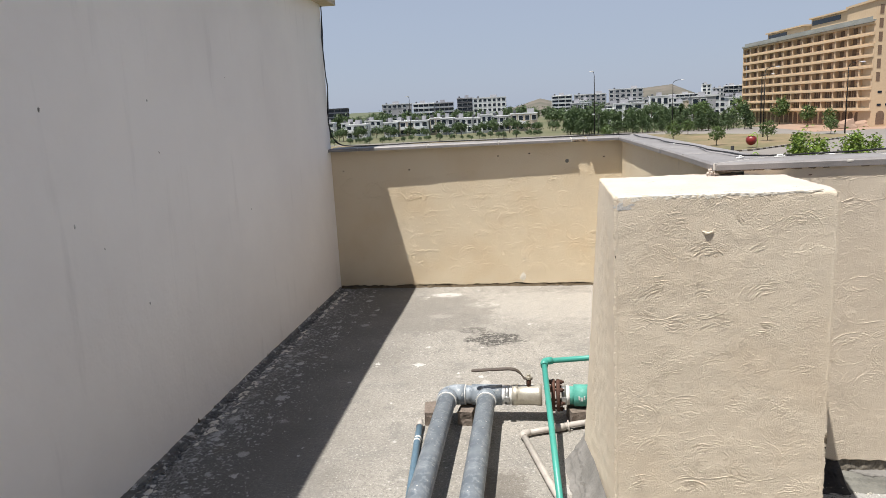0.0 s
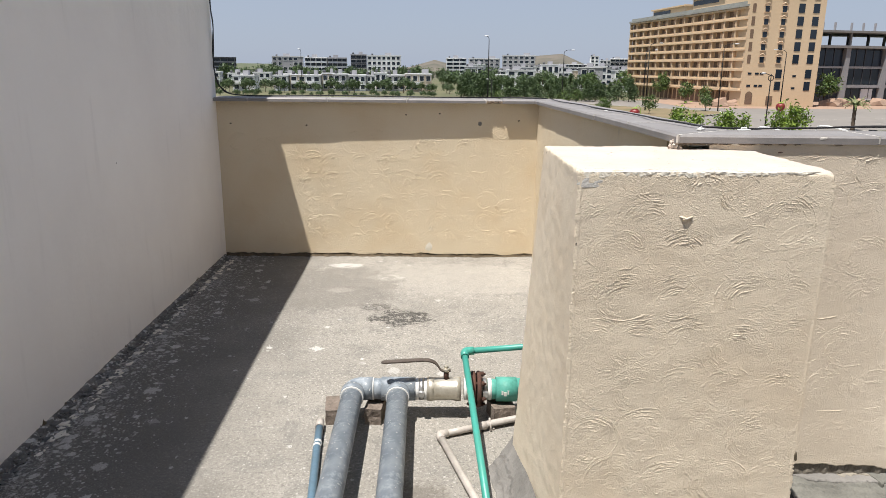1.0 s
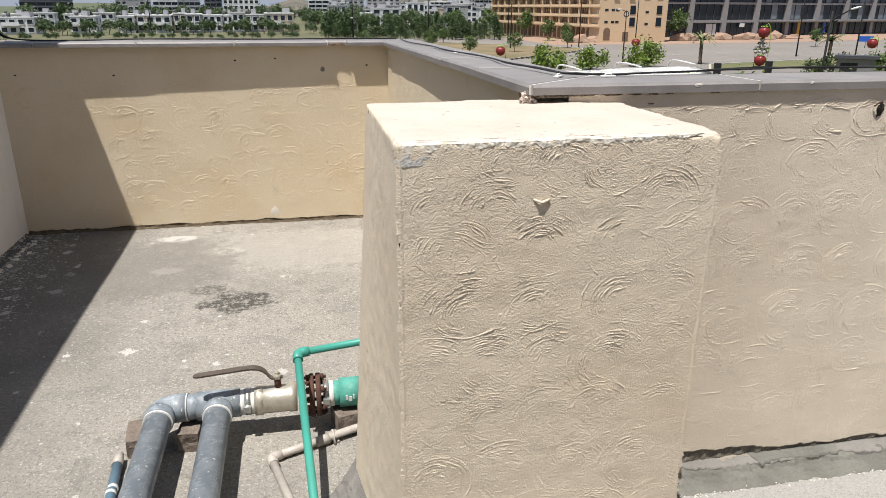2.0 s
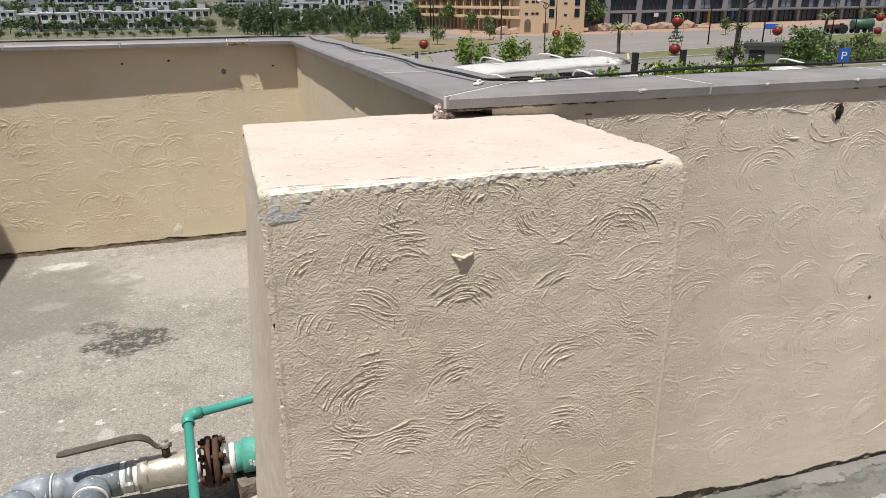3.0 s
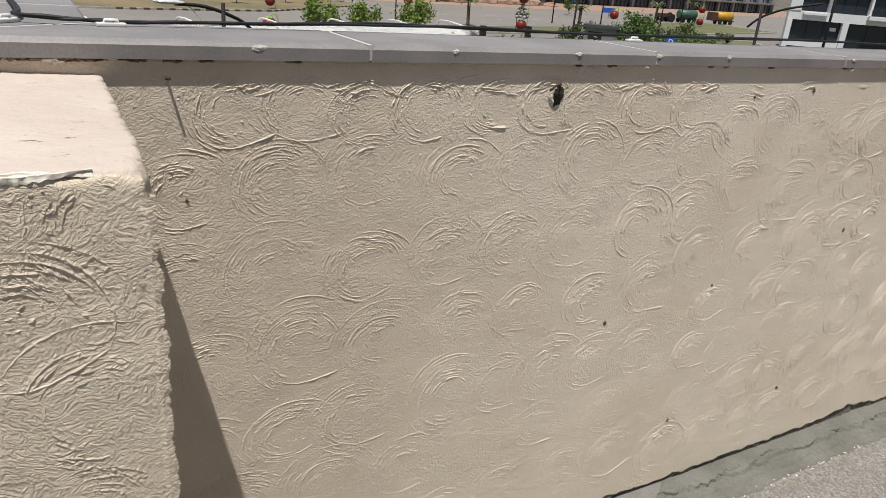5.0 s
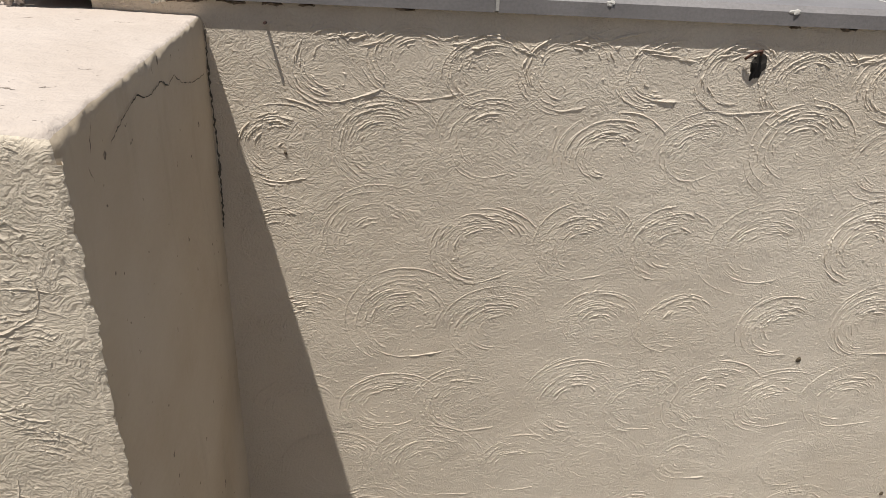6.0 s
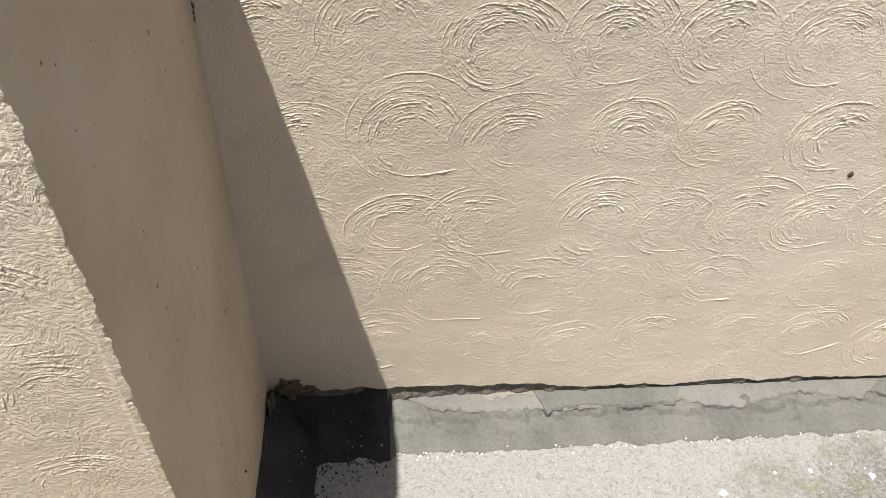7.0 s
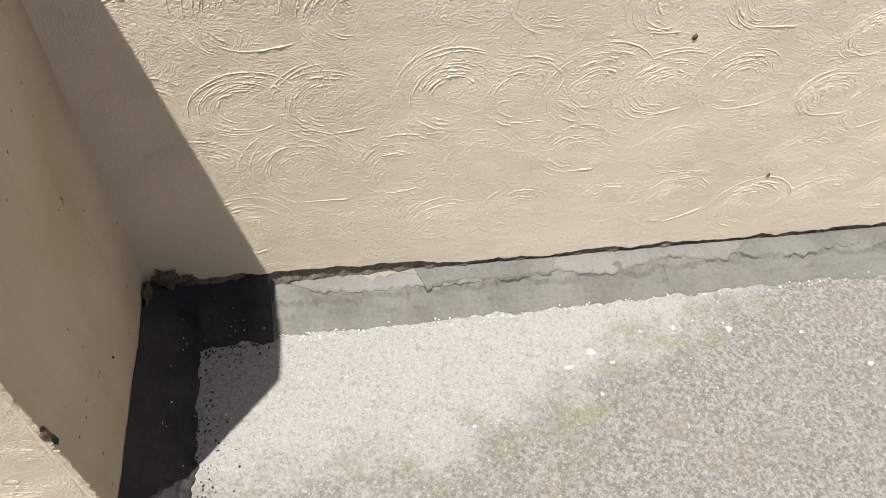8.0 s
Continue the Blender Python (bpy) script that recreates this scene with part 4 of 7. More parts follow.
def ragged_lip(x, side, z0, z1, seed):
    """A torn lip of stucco down a vertical front edge."""
    bm = bmesh.new()
    rows = []
    n = int((z1 - z0) / 0.0025)
    for i in range(n + 1):
        z = z0 + (z1 - z0) * i / n
        e = 0.0030 + 0.0050 * noise.noise(Vector((z * 45, seed, 0))) + 0.0042 * noise.noise(Vector((z * 160, seed, 3)))
        e += 0.006 * max(0.0, noise.noise(Vector((z * 19, seed, 6))))
        rows.append([bm.verts.new(p) for p in ((x - side * 0.014, 2.3012, z), (x - side * 0.004, 2.2988, z), (x + side * e, 2.3000 + 0.001 * noise.noise(Vector((z * 70, seed, 8))), z), (x + side * e * 0.6, 2.3040, z), (x - side * 0.003, 2.3120, z))])
    for p, q in zip(rows, rows[1:]):
        for k in range(4):
            bm.faces.new((p[k], p[k + 1], q[k + 1], q[k]))
    return bm


part("edge_fringe", ragged_lip(1.0435, 1, 0.09, 1.225, 4), MAT_WALL, pillar_ob, "ragged lip of stucco along the corner")
part("edge_fringe", ragged_lip(0.3725, -1, 0.14, 1.235, 9), MAT_WALL, pillar_ob, "ragged lip of stucco along the corner")
bm = blob((0.030, 0.0011, 0.016), 77, 1.0, 4)
part("bare_patch", bm, MAT_BARE, pillar_ob, "bare grey cement where the corner has chipped", at=(0.400, 2.3005, 1.217))
for x, y, z, r, mat in ((0.374, 2.302, 1.053, 0.007, MAT_DARK), (0.371, 2.83, 1.235, 0.005, MAT_DARK), (1.044, 2.304, 0.425, 0.017, MAT_TORN), (1.0465, 2.308, 0.40, 0.012, MAT_DARK), (1.046, 2.542, 0.227, 0.004, MAT_DARK)):
    part("hole", blob((r * 0.5, r * 0.5, r * 1.3), z * 10, 0.5, 1), mat, pillar_ob, "small dark hole", at=(x, y, z))



def crack_line(points, width, seed, off):
    """A thin dark wandering strip; off: the way out of the surface."""
    bm = bmesh.new()
    r = random.Random(seed)
    pts = [Vector(p) for p in points]
    fine = []
    for p, q in zip(pts, pts[1:]):
        n = max(2, int((q - p).length / 0.004))
        fine += [p.lerp(q, i / n) for i in range(n)]
    fine.append(pts[-1])
    off = Vector(off)
    rows = []
    for i, p in enumerate(fine):
        d = (fine[min(i + 1, len(fine) - 1)] - fine[max(i - 1, 0)]).normalized()
        side = d.cross(off).normalized()
        w = width * r.uniform(0.1, 1.0) * min(1.0, 0.2 + min(i, len(fine) - 1 - i) / 4)
        p = p + side * r.uniform(-1, 1) * 0.0012
        rows.append((bm.verts.new(p + side * w + off * 0.0010), bm.verts.new(p - side * w + off * 0.0010)))
    for p, q in zip(rows, rows[1:]):
        bm.faces.new((p[0], p[1], q[1], q[0]))
    return bm


for k, (x0, x1) in enumerate(((0.38, 0.46), (0.53, 0.60), (0.70, 0.80), (0.83, 0.90))):
    part("crack", crack_line([(x0 + (x1 - x0) * i / 6, 2.3125 + 0.003 * noise.noise(Vector((x0 * 40, i, 0))), 1.2515) for i in range(7)], 0.0013, 40 + k, (0, 0, 1)), MAT_DARK, pillar_ob, "thin dark crack in the paint")
X = 1.0458
for seed, width, pts in ((1, 0.0010, [(2.401, 1.206), (2.437, 1.216), (2.491, 1.226), (2.515, 1.216), (2.536, 1.214), (2.574, 1.218), (2.60, 1.206), (2.629, 1.211), (2.658, 1.193), (2.709, 1.181), (2.768, 1.175)]),
                         (2, 0.0013, [(2.548, 1.245), (2.548, 1.232)]), (3, 0.0013, [(2.624, 1.242), (2.623, 1.228)]),
                         (4, 0.0010, [(2.366, 1.238), (2.360, 1.228), (2.354, 1.212)]), (5, 0.0009, [(2.346, 1.205), (2.352, 1.190)]), (6, 0.0009, [(2.66, 1.236), (2.661, 1.222)])):
    part("crack", crack_line([(X, y, z) for y, z in pts], width, seed, (1, 0, 0)), MAT_DARK, pillar_ob, "thin dark crack in the paint")
part("joint_gap", crack_line([(1.0475, 2.8035, 1.24), (1.047, 2.8035, 1.16), (1.049, 2.8035, 1.04), (1.047, 2.8035, 0.92)], 0.0022, 8, (0, -1, 0)), MAT_MORTAR_DARK, pillar_ob, "dark gap where the pillar meets the parapet")

# torn holes, nails and specks on the parapet
bm = blob((0.0085, 0.003, 0.019), 3, 1.2, 3)
part("hole", bm, MAT_DARK, wall_right, "torn dark hole with a bent wire", at=(1.866, 2.8045, 1.207))
part("hook", tubes(([(-0.022, -0.006, 0.008), (-0.012, -0.012, 0.020), (0.0, -0.010, 0.022), (0.004, 0.0, 0.012)], 0.0022), sides=6), MAT_RUST, wall_right, at=(1.864, 2.806, 1.212))
part("nail", tubes(([(0, 0.004, 0), (0.002, -0.022, 0.004)], 0.0022), sides=7), MAT_RUST, wall_right, "short rusty nail", at=(1.131, 2.806, 1.242))
for x, z, r in ((2.108, 0.652, 0.006), (2.9, 0.275, 0.006), (2.47, 0.70, 0.004), (2.42, 0.28, 0.005), (2.46, 1.20, 0.004), (2.68, 1.215, 0.006), (3.0, 0.8, 0.006), (1.15, 1.05, 0.003), (3.35, 0.9, 0.005)):
    part("speck", blob((r, 0.0025, r * 1.1), x * 7, 0.6, 1), MAT_TORN, wall_right, "small dark pit", at=(x, 2.8045, z))
part("hole", blob((0.016, 0.005, 0.022), 12, 0.5, 1), MAT_CEMENT, wall_far, "plugged grey hole", at=(0.36, 6.1495, 1.075))
for x, z in ((-1.62, 1.06), (-1.02, 1.05), (0.67, 1.10), (-0.23, 1.14), (0.04, 1.15)):
    part("speck", blob((0.009, 0.004, 0.006), x, 0.6, 1), MAT_DARK, wall_far, "small dark pit", at=(x, 6.1495, z))
part("patch", blob((0.035, 0.004, 0.035), 4, 0.5, 1), MAT_FLAKE, wall_far, "pale lime smear", at=(-0.04, 6.150, 0.06))
# torn plaster and broken lime at the pillar foot corner
for x, y, z, s in ((1.052, 2.77, 0.105, 0.022), (1.09, 2.80, 0.112, 0.026), (1.05, 2.70, 0.085, 0.02), (1.13, 2.803, 0.098, 0.016)):
    part("torn_edge", blob((s * (0.35 if x < 1.06 else 1), s * (1 if x < 1.06 else 0.3), s * 0.9), x * 31, 1.1, 3), MAT_TORN, pillar_ob, "ragged brown torn plaster", at=(x, y, z))


# ---- coping ----
TOP, BOTTOM = 1.300, 1.272
coping = structure("coping", boxes(((-1.72, 6.17, 1.262), (1.0, 6.37, 1.293)), ((0.825, 3.0, 1.262), (1.03, 6.17, 1.293)), ((0.82, 2.822, 1.262), (8.2, 3.0, 1.293))), MAT_GROUT, "grey stone coping tiles with pale grout on the parapets", "coping")


def coping_tile(outline):
    bm = bmesh.new()
    plate(bm, outline, BOTTOM, TOP, 0.008)
    part("tile", bm, MAT_TILE, coping)


G = 0.003


def joint(a, b, across):
    """Pale grout between two tiles, from a to b."""
    a, b, n = Vector((*a, 0)), Vector((*b, 0)), Vector((*across, 0)) * (G + 0.0005)
    bm = bmesh.new()
    pts = [a - n, b - n, b + n, a + n]
    if (pts[1] - pts[0]).cross(pts[2] - pts[1]).z < 0:
        pts = pts[::-1]
    plate(bm, [tuple(p[:2]) for p in pts], BOTTOM + 0.002, TOP - 0.0006)
    part("joint", bm, MAT_GROUT, coping)


joint((0.787, 2.792), (1.049, 3.019), (-0.655, 0.755))
coping_tile([(0.785 + G, 2.7955), (1.456 - G, 2.7955), (1.456 - G, 3.02), (1.05 + G, 3.02)])
x = 1.456
while x < 8.1:
    e = min(x + 0.655, 8.2)
    coping_tile([(x + G, 2.7955 + rng.uniform(-0.0006, 0.0006)), (e - G, 2.7955 + rng.uniform(-0.0006, 0.0006)), (e - G, 3.02), (x + G, 3.02)])
    joint((x, 2.797), (x, 3.018), (1, 0))
    x += 0.655
coping_tile([(0.785, 2.7955 + G), (1.05, 3.02 + G), (1.05, 3.40 - G), (0.785, 3.40 - G)])
y = 3.40
while y < 6.0:
    e = min(y + 0.62, 6.08)
    coping_tile([(0.785 + rng.uniform(-0.003, 0.003), y + G), (1.05, y + G), (1.05, e - G), (0.785 + rng.uniform(-0.003, 0.003), e - G)])
    joint((0.787, y), (1.048, y), (0, 1))
    y += 0.62
coping_tile([(0.53 + G, 6.083), (0.785 - G, 6.083), (1.05, 6.08 + G), (1.05, 6.40), (0.53 + G, 6.40)])
coping_tile([(0.40 + G, 6.118), (0.53 - G, 6.112), (0.53 - G, 6.40), (0.40 + G, 6.40)])
x = 0.40
while x > -1.7:
    e = max(x - 0.62, -1.728)
    k = rng.uniform(-0.002, 0.002)
    coping_tile([(e + G, 6.081 + 0.0075 * e + k), (x - G, 6.081 + 0.0075 * x + k), (x - G, 6.40), (e + G, 6.40)])
    joint((x, 6.08), (x, 6.398), (1, 0))
    x -= 0.62
# ragged mortar under the tiles
bm = bmesh.new()
for i in range(46):
    x = rng.uniform(0.82, 4.6) if i > 30 else rng.uniform(0.80, 1.15)
    s = rng.uniform(0.003, 0.011)
    lump = blob((s * 1.5, 0.005, 0.0022), i, 0.8, 2)
    for v in lump.verts:
        v.co += Vector((x, 2.805 + rng.uniform(-0.004, 0.004), 1.2695 + rng.uniform(-0.002, 0.002)))
    merge(bm, lump)
tagged(part("mortar_lumps", bm, MAT_MORTAR, coping), kind="stuff")
bm = bmesh.new()
for i in range(9):
    x = rng.choice([rng.uniform(0.82, 1.1), rng.uniform(1.6, 3.6), rng.uniform(1.6, 3.6)])
    s = rng.uniform(0.004, 0.011)
    lump = blob((s * 1.8, 0.005, 0.003), i, 0.5, 2)
    for v in lump.verts:
        v.co += Vector((x, 2.802 + rng.uniform(-0.003, 0.003), 1.268 + rng.uniform(-0.004, 0.003)))
    merge(bm, lump)
tagged(part("plaster_lumps", bm, MAT_FLAKE, coping), kind="stuff")
bm = bmesh.new()
for dx, dy, dz, s in ((0, 0, 0, 0.013), (-0.010, 0.008, 0.010, 0.010), (0.002, 0.008, 0.020, 0.007), (-0.018, -0.004, -0.004, 0.010), (0.014, -0.002, -0.006, 0.008)):
    s *= 0.72
    lump = blob((s, s * 0.8, s), dx * 100, 0.9, 3)
    for v in lump.verts:
        v.co += Vector((dx, dy, dz))
    merge(bm, lump)
part("plaster_knob", bm, MAT_TOP, coping, "ragged cream plaster knob at the coping corner", at=(0.790, 2.812, 1.262))
bm = bmesh.new()
for i in range(22):
    lump = blob((0.012, 0.010, 0.006), i, 0.6, 1)
    for v in lump.verts:
        v.co += Vector((0.36 + 0.2 * i / 22, 6.118 + rng.uniform(-0.012, 0.004), 1.281 + rng.uniform(-0.008, 0.006)))
    merge(bm, lump)
tagged(part("broken_mortar", bm, MAT_MORTAR, coping), "dark mortar where a tile edge has broken off", kind="stuff")


# chips along the front edge of the tiles
for x, r in ((1.27, 0.013), (1.62, 0.006), (1.90, 0.008), (2.115, 0.010), (2.33, 0.007), (2.8, 0.009), (3.3, 0.008)):
    part("chip", blob((r, 0.0022, 0.0042), x * 9, 0.9, 2), MAT_GROUT, coping, "small pale chip in the tile edge", at=(x, 2.7962, 1.291))
# the coping runs slightly downhill towards the far corner
def fall(y):
    return 0.036 * max(0.0, min(1.0, (y - 3.0) / 3.1))


for ob in (coping, *coping.children):
    for v in ob.data.vertices:
        v.co.z -= fall(v.co.y)


# ---- cables ----
def cable_run(points, radius, label, seed, strands=3):
    root = thing("cable", (0, 0, 0), label, "cable")
    r = random.Random(seed)
    for k in range(strands):
        pts = [Vector(p) + Vector((r.uniform(-1, 1) * radius * 1.2, r.uniform(-1, 1) * radius * 1.2, abs(r.uniform(0, 1)) * radius * 1.2)) for p in spline([(px, py, pz - (fall(py) if pz < 1.33 else 0.0)) for px, py, pz in points], 3)]
        part("strand", tubes((spline(pts, 4), radius), sides=6), MAT_BLACK, root)
    return root


z = TOP + 0.006
cable_run([(0.93, 6.25, z), (0.90, 5.6, z), (0.93, 5.0, z), (0.90, 4.4, z + 0.004), (0.955, 3.9, z), (0.92, 3.5, z + 0.004), (0.945, 3.1, z + 0.003), (0.95, 2.985, z + 0.004), (1.06, 2.965, z), (1.25, 2.985, z), (1.6, 3.005, z + 0.008), (2.2, 3.0, z + 0.006), (2.9, 3.0, z + 0.01), (3.8, 2.995, z + 0.006), (5.0, 3.0, z), (7.9, 3.0, z)], 0.0029, "twisted black electric cables lying along the coping", 3)
cable_run([(tall_wall_x(6.1) + 0.02, 6.14, 2.48), (tall_wall_x(6.1) + 0.012, 6.12, 2.1), (tall_wall_x(6.1) + 0.03, 6.11, 1.8), (tall_wall_x(6.1) + 0.014, 6.11, 1.5), (tall_wall_x(6.1) + 0.05, 6.12, 1.34), (-1.55, 6.30, z), (-0.9, 6.34, z + 0.003), (0.0, 6.33, z), (0.6, 6.34, z), (0.9, 6.27, z)], 0.0045, "black cables hanging down the tower and along the coping", 8, 2)
for x, y, a in ((1.075, 2.958, 0.1), (0.93, 2.975, 0.9), (2.22, 2.99, 0.0), (0.925, 4.35, 1.5)):
    clip = thing("cable_clip", pose(x, y, TOP - fall(y), 0, 0, math.degrees(a)), "white plastic cable clip screwed to the coping", "clip", "cable clips")
    bm = bmesh.new()
    soft_box(bm, (-0.022, -0.008, 0.0), (0.022, 0.008, 0.006), 0.002)
    part("base", bm, MAT_WHITE, clip)
    part("loop", tubes(([(-0.012, 0, 0.003), (-0.009, 0, 0.010), (0.009, 0, 0.010), (0.012, 0, 0.003)], 0.0025), sides=6), MAT_WHITE, clip)


# ---- pipework ----
AX, AZ = 3.345, 0.128


def grey_pipe(x, x_end, elbow):
    root = thing("water_pipe", (x, AX, 0), "speckled blue-grey plastic water pipe on the roof floor", "pipe", "grey pipes")
    run = Vector((x_end - x, -5.4, -0.02))
    start = Vector((0, -0.075, AZ))
    part("run", tubes(([start, start + run], 0.0455), sides=24), MAT_GREY_PIPE, root)
    part("socket", tubes(([(0, -0.04, AZ), (0.0, -0.085, AZ)], 0.052), sides=24), MAT_GREY_PIPE, root)
    part("glue_ring", tubes(([(0, -0.084, AZ), (0.0, -0.093, AZ)], 0.0505), sides=24), MAT_WHITE, root, "white cement ring")
    bm = bmesh.new()
    if elbow:
        tube(bm, bend((0, -0.05, AZ), (0, 0, AZ), (0.085, 0, AZ), 0.055, 8), 0.051, 24)
    else:
        tube(bm, [(0, -0.05, AZ), (0, 0.0, AZ)], 0.051, 24)
        tube(bm, [(-0.075, 0, AZ), (0.075, 0, AZ)], 0.052, 24)
    part("elbow" if elbow else "tee", bm, MAT_GREY_PIPE, root, smooth=True)
    return root


grey_pipe(-0.352, -0.30, True)
grey_pipe(-0.155, -0.09, False)


def ring_x(bm, x, w, r, sides=24):
    tube(bm, [(x - w / 2, AX, AZ), (x + w / 2, AX, AZ)], r, sides)


main = thing("manifold_pipe", (0, 0, 0), "grey and green plastic manifold pipe with fittings", "pipe")
bm = bmesh.new()
ring_x(bm, -0.245, 0.05, 0.046)
part("connector", bm, MAT_GREY_PIPE, main)
bm = bmesh.new()
ring_x(bm, -0.268, 0.012, 0.0505)
part("glue_ring", bm, MAT_WHITE, main, "white cement ring")
for x in (-0.072, -0.034, 0.142, 0.246):
    bm = bmesh.new()
    ring_x(bm, x, 0.017, 0.0475)
    part("seal", bm, MAT_WHITE, main, "white sealing tape")
for x in (-0.053, 0.226):
    bm = bmesh.new()
    ring_x(bm, x, 0.02, 0.049)
    soft_box(bm, (x - 0.012, AX - 0.064, AZ - 0.012), (x + 0.012, AX - 0.044, AZ + 0.012), 0.003)
    part("clamp", bm, MAT_STEEL, main, "steel band clamp")
bm = bmesh.new()
ring_x(bm, 0.26, 0.06, 0.045)
ring_x(bm, 0.32, 0.09, 0.054)
ring_x(bm, 0.58, 0.47, 0.049)
part("green_run", bm, MAT_GREEN_DULL, main, "green plastic pressure pipe")
bm = bmesh.new()
for k, (x0, x1, z0) in enumerate(((0.296, 0.304, 0.01), (0.306, 0.318, 0.004), (0.322, 0.328, 0.012))):
    box(bm, (x0, AX - 0.0552, AZ - 0.012 + z0), (x1, AX - 0.053, AZ + 0.006 + z0))
part("print_mark", bm, MAT_WHITE, main, "white printed marks")

valve = thing("ball_valve", (0.045, AX, AZ), "dull brass ball valve with a long brown lever", "valve")
bm = bmesh.new()
tube(bm, [(-0.072, 0, 0), (-0.066, 0, 0), (-0.05, 0, 0), (-0.046, 0, 0), (0.045, 0, 0), (0.05, 0, 0), (0.075, 0, 0)], [0.047, 0.052, 0.052, 0.05, 0.05, 0.053, 0.053], 24)
part("body", bm, MAT_BRASS, valve)
bm = bmesh.new()
tube(bm, [(-0.075, 0, 0), (-0.045, 0, 0)], 0.056, 6)
part("hex_nut", bm, MAT_BRASS, valve)
part("stem", tubes(([(0.01, 0, 0.04), (0.01, 0, 0.095)], 0.012)), MAT_RUST, valve, "rusty valve stem")
bm = bmesh.new()
tube(bm, [(0.01, 0, 0.085), (0.01, 0, 0.1)], 0.016, 6)
tube(bm, [(0.01, 0, 0.1), (0.01, 0, 0.112)], 0.009, 8)
part("stem_nut", bm, MAT_BRASS, valve, "brass hexagon nut")
bm = bmesh.new()
path = spline([(0.03, 0, 0.088), (-0.01, -0.004, 0.09), (-0.035, -0.01, 0.125), (-0.075, -0.02, 0.145), (-0.17, -0.035, 0.147), (-0.27, -0.05, 0.147)], 5)
n = len(path) - 1
rows = []
for i, p in enumerate(path):
    w = 0.008 + 0.007 * smooth01(i / n * 2) - (0.008 if i == n else 0.0)
    rows.append([bm.verts.new(p + Vector(d)) for d in ((0, -w, -0.003), (0, w, -0.003), (0, w, 0.003), (0, -w, 0.003))])
for a, b in zip(rows, rows[1:]):
    for k in range(4):
        bm.faces.new((a[k], a[(k + 1) % 4], b[(k + 1) % 4], b[k]))
bm.faces.new(rows[0][::-1]), bm.faces.new(rows[-1])
part("lever", bm, MAT_LEVER, valve, "worn brown lever handle")

flange = thing("pipe_flange", (0.187, AX, AZ), "rusty iron bolted pipe flange", "flange")
for x in (-0.012, 0.012):
    bm = bmesh.new()
    tube(bm, [(x - 0.009, 0, 0), (x - 0.006, 0, 0), (x + 0.006, 0, 0), (x + 0.009, 0, 0)], [0.076, 0.08, 0.08, 0.076], 24)
    part("disc", bm, MAT_RUST, flange)
for k in range(6):
    a = math.tau * (k + 0.25) / 6
    y, z = math.cos(a) * 0.066, math.sin(a) * 0.066
    bm = bmesh.new()
    tube(bm, [(-0.04, y, z), (0.042, y, z)], 0.0065, 8)
    tube(bm, [(-0.032, y, z), (-0.021, y, z)], 0.012, 6)
    tube(bm, [(0.021, y, z), (0.034, y, z)], 0.012, 6)
    part("bolt", bm, MAT_RUST, flange)

thin = thing("thin_pipe", (0.132, 3.34, 0), "thin bright green plastic water pipe with an elbow", "pipe")
corner, end = Vector((0, 0, 0.308)), Vector((0.065, -1.10, 0.025))
part("riser", tubes(([corner, end], 0.0135), sides=14), MAT_GREEN, thin)
part("branch", tubes(([corner, (0.688, 0.12, 0.318)], 0.0135), sides=14), MAT_GREEN, thin)
part("elbow", tubes((bend(corner.lerp(end, 0.035), corner, corner.lerp(Vector((0.688, 0.12, 0.318)), 0.06), 0.02), 0.0185), sides=14), MAT_GREEN, thin)
drop = bend((0.065, -1.0, 0.05), (0.066, -1.16, 0.017), (0.068, -2.4, 0.017), 0.04)
part("floor_run", tubes((drop[1:], 0.0135), sides=12), MAT_GREEN, thin)

small = thing("drain_pipe", (0.025, 3.14, 0), "thin beige plastic pipe lying on the floor", "pipe")
part("run", tubes(([(0, 0, 0.018), (0.20, 0.075, 0.022)], 0.0145)), MAT_PVC, small)
part("run", tubes(([(0.20, 0.075, 0.026), (0.79, 0.30, 0.03)], 0.0145)), MAT_PVC, small)
part("run", tubes(([(0, 0, 0.018), (0.125, -0.45, 0.018), (0.30, -1.05, 0.018)], 0.0145)), MAT_PVC, small)
part("elbow", tubes((bend((0.035, 0.013, 0.019), (0, 0, 0.018), (0.012, -0.04, 0.018), 0.014), 0.0175)), MAT_PVC, small)
part("socket", tubes(([(0.155, 0.058, 0.021), (0.20, 0.075, 0.022)], 0.0185)), MAT_PVC, small)
part("tie", tubes(([(0.222, 0.06, 0.002), (0.215, 0.08, 0.05), (0.225, 0.10, 0.01), (0.235, 0.07, 0.004)], 0.005), sides=6), MAT_PVC, small, "knotted strip of tape")

stub = thing("capped_pipe", (-0.47, 3.1, 0), "thin blue-grey plastic pipe with white tape", "pipe")
part("run", tubes(([(-0.012, 0.09, 0.024), (0.0, -0.05, 0.02), (0.075, -0.75, 0.018), (0.16, -1.6, 0.018)], 0.016)), MAT_BLUE, stub)
part("cap", tubes(([(-0.016, 0.14, 0.03), (-0.012, 0.085, 0.024)], [0.014, 0.019])), MAT_PVC, stub, "dull grey end cap")
for y in (-0.035, -0.062):
    part("tape", tubes(([(0.0, y + 0.007, 0.02), (0.001, y - 0.007, 0.02)], 0.0175)), MAT_WHITE, stub, "white tape")


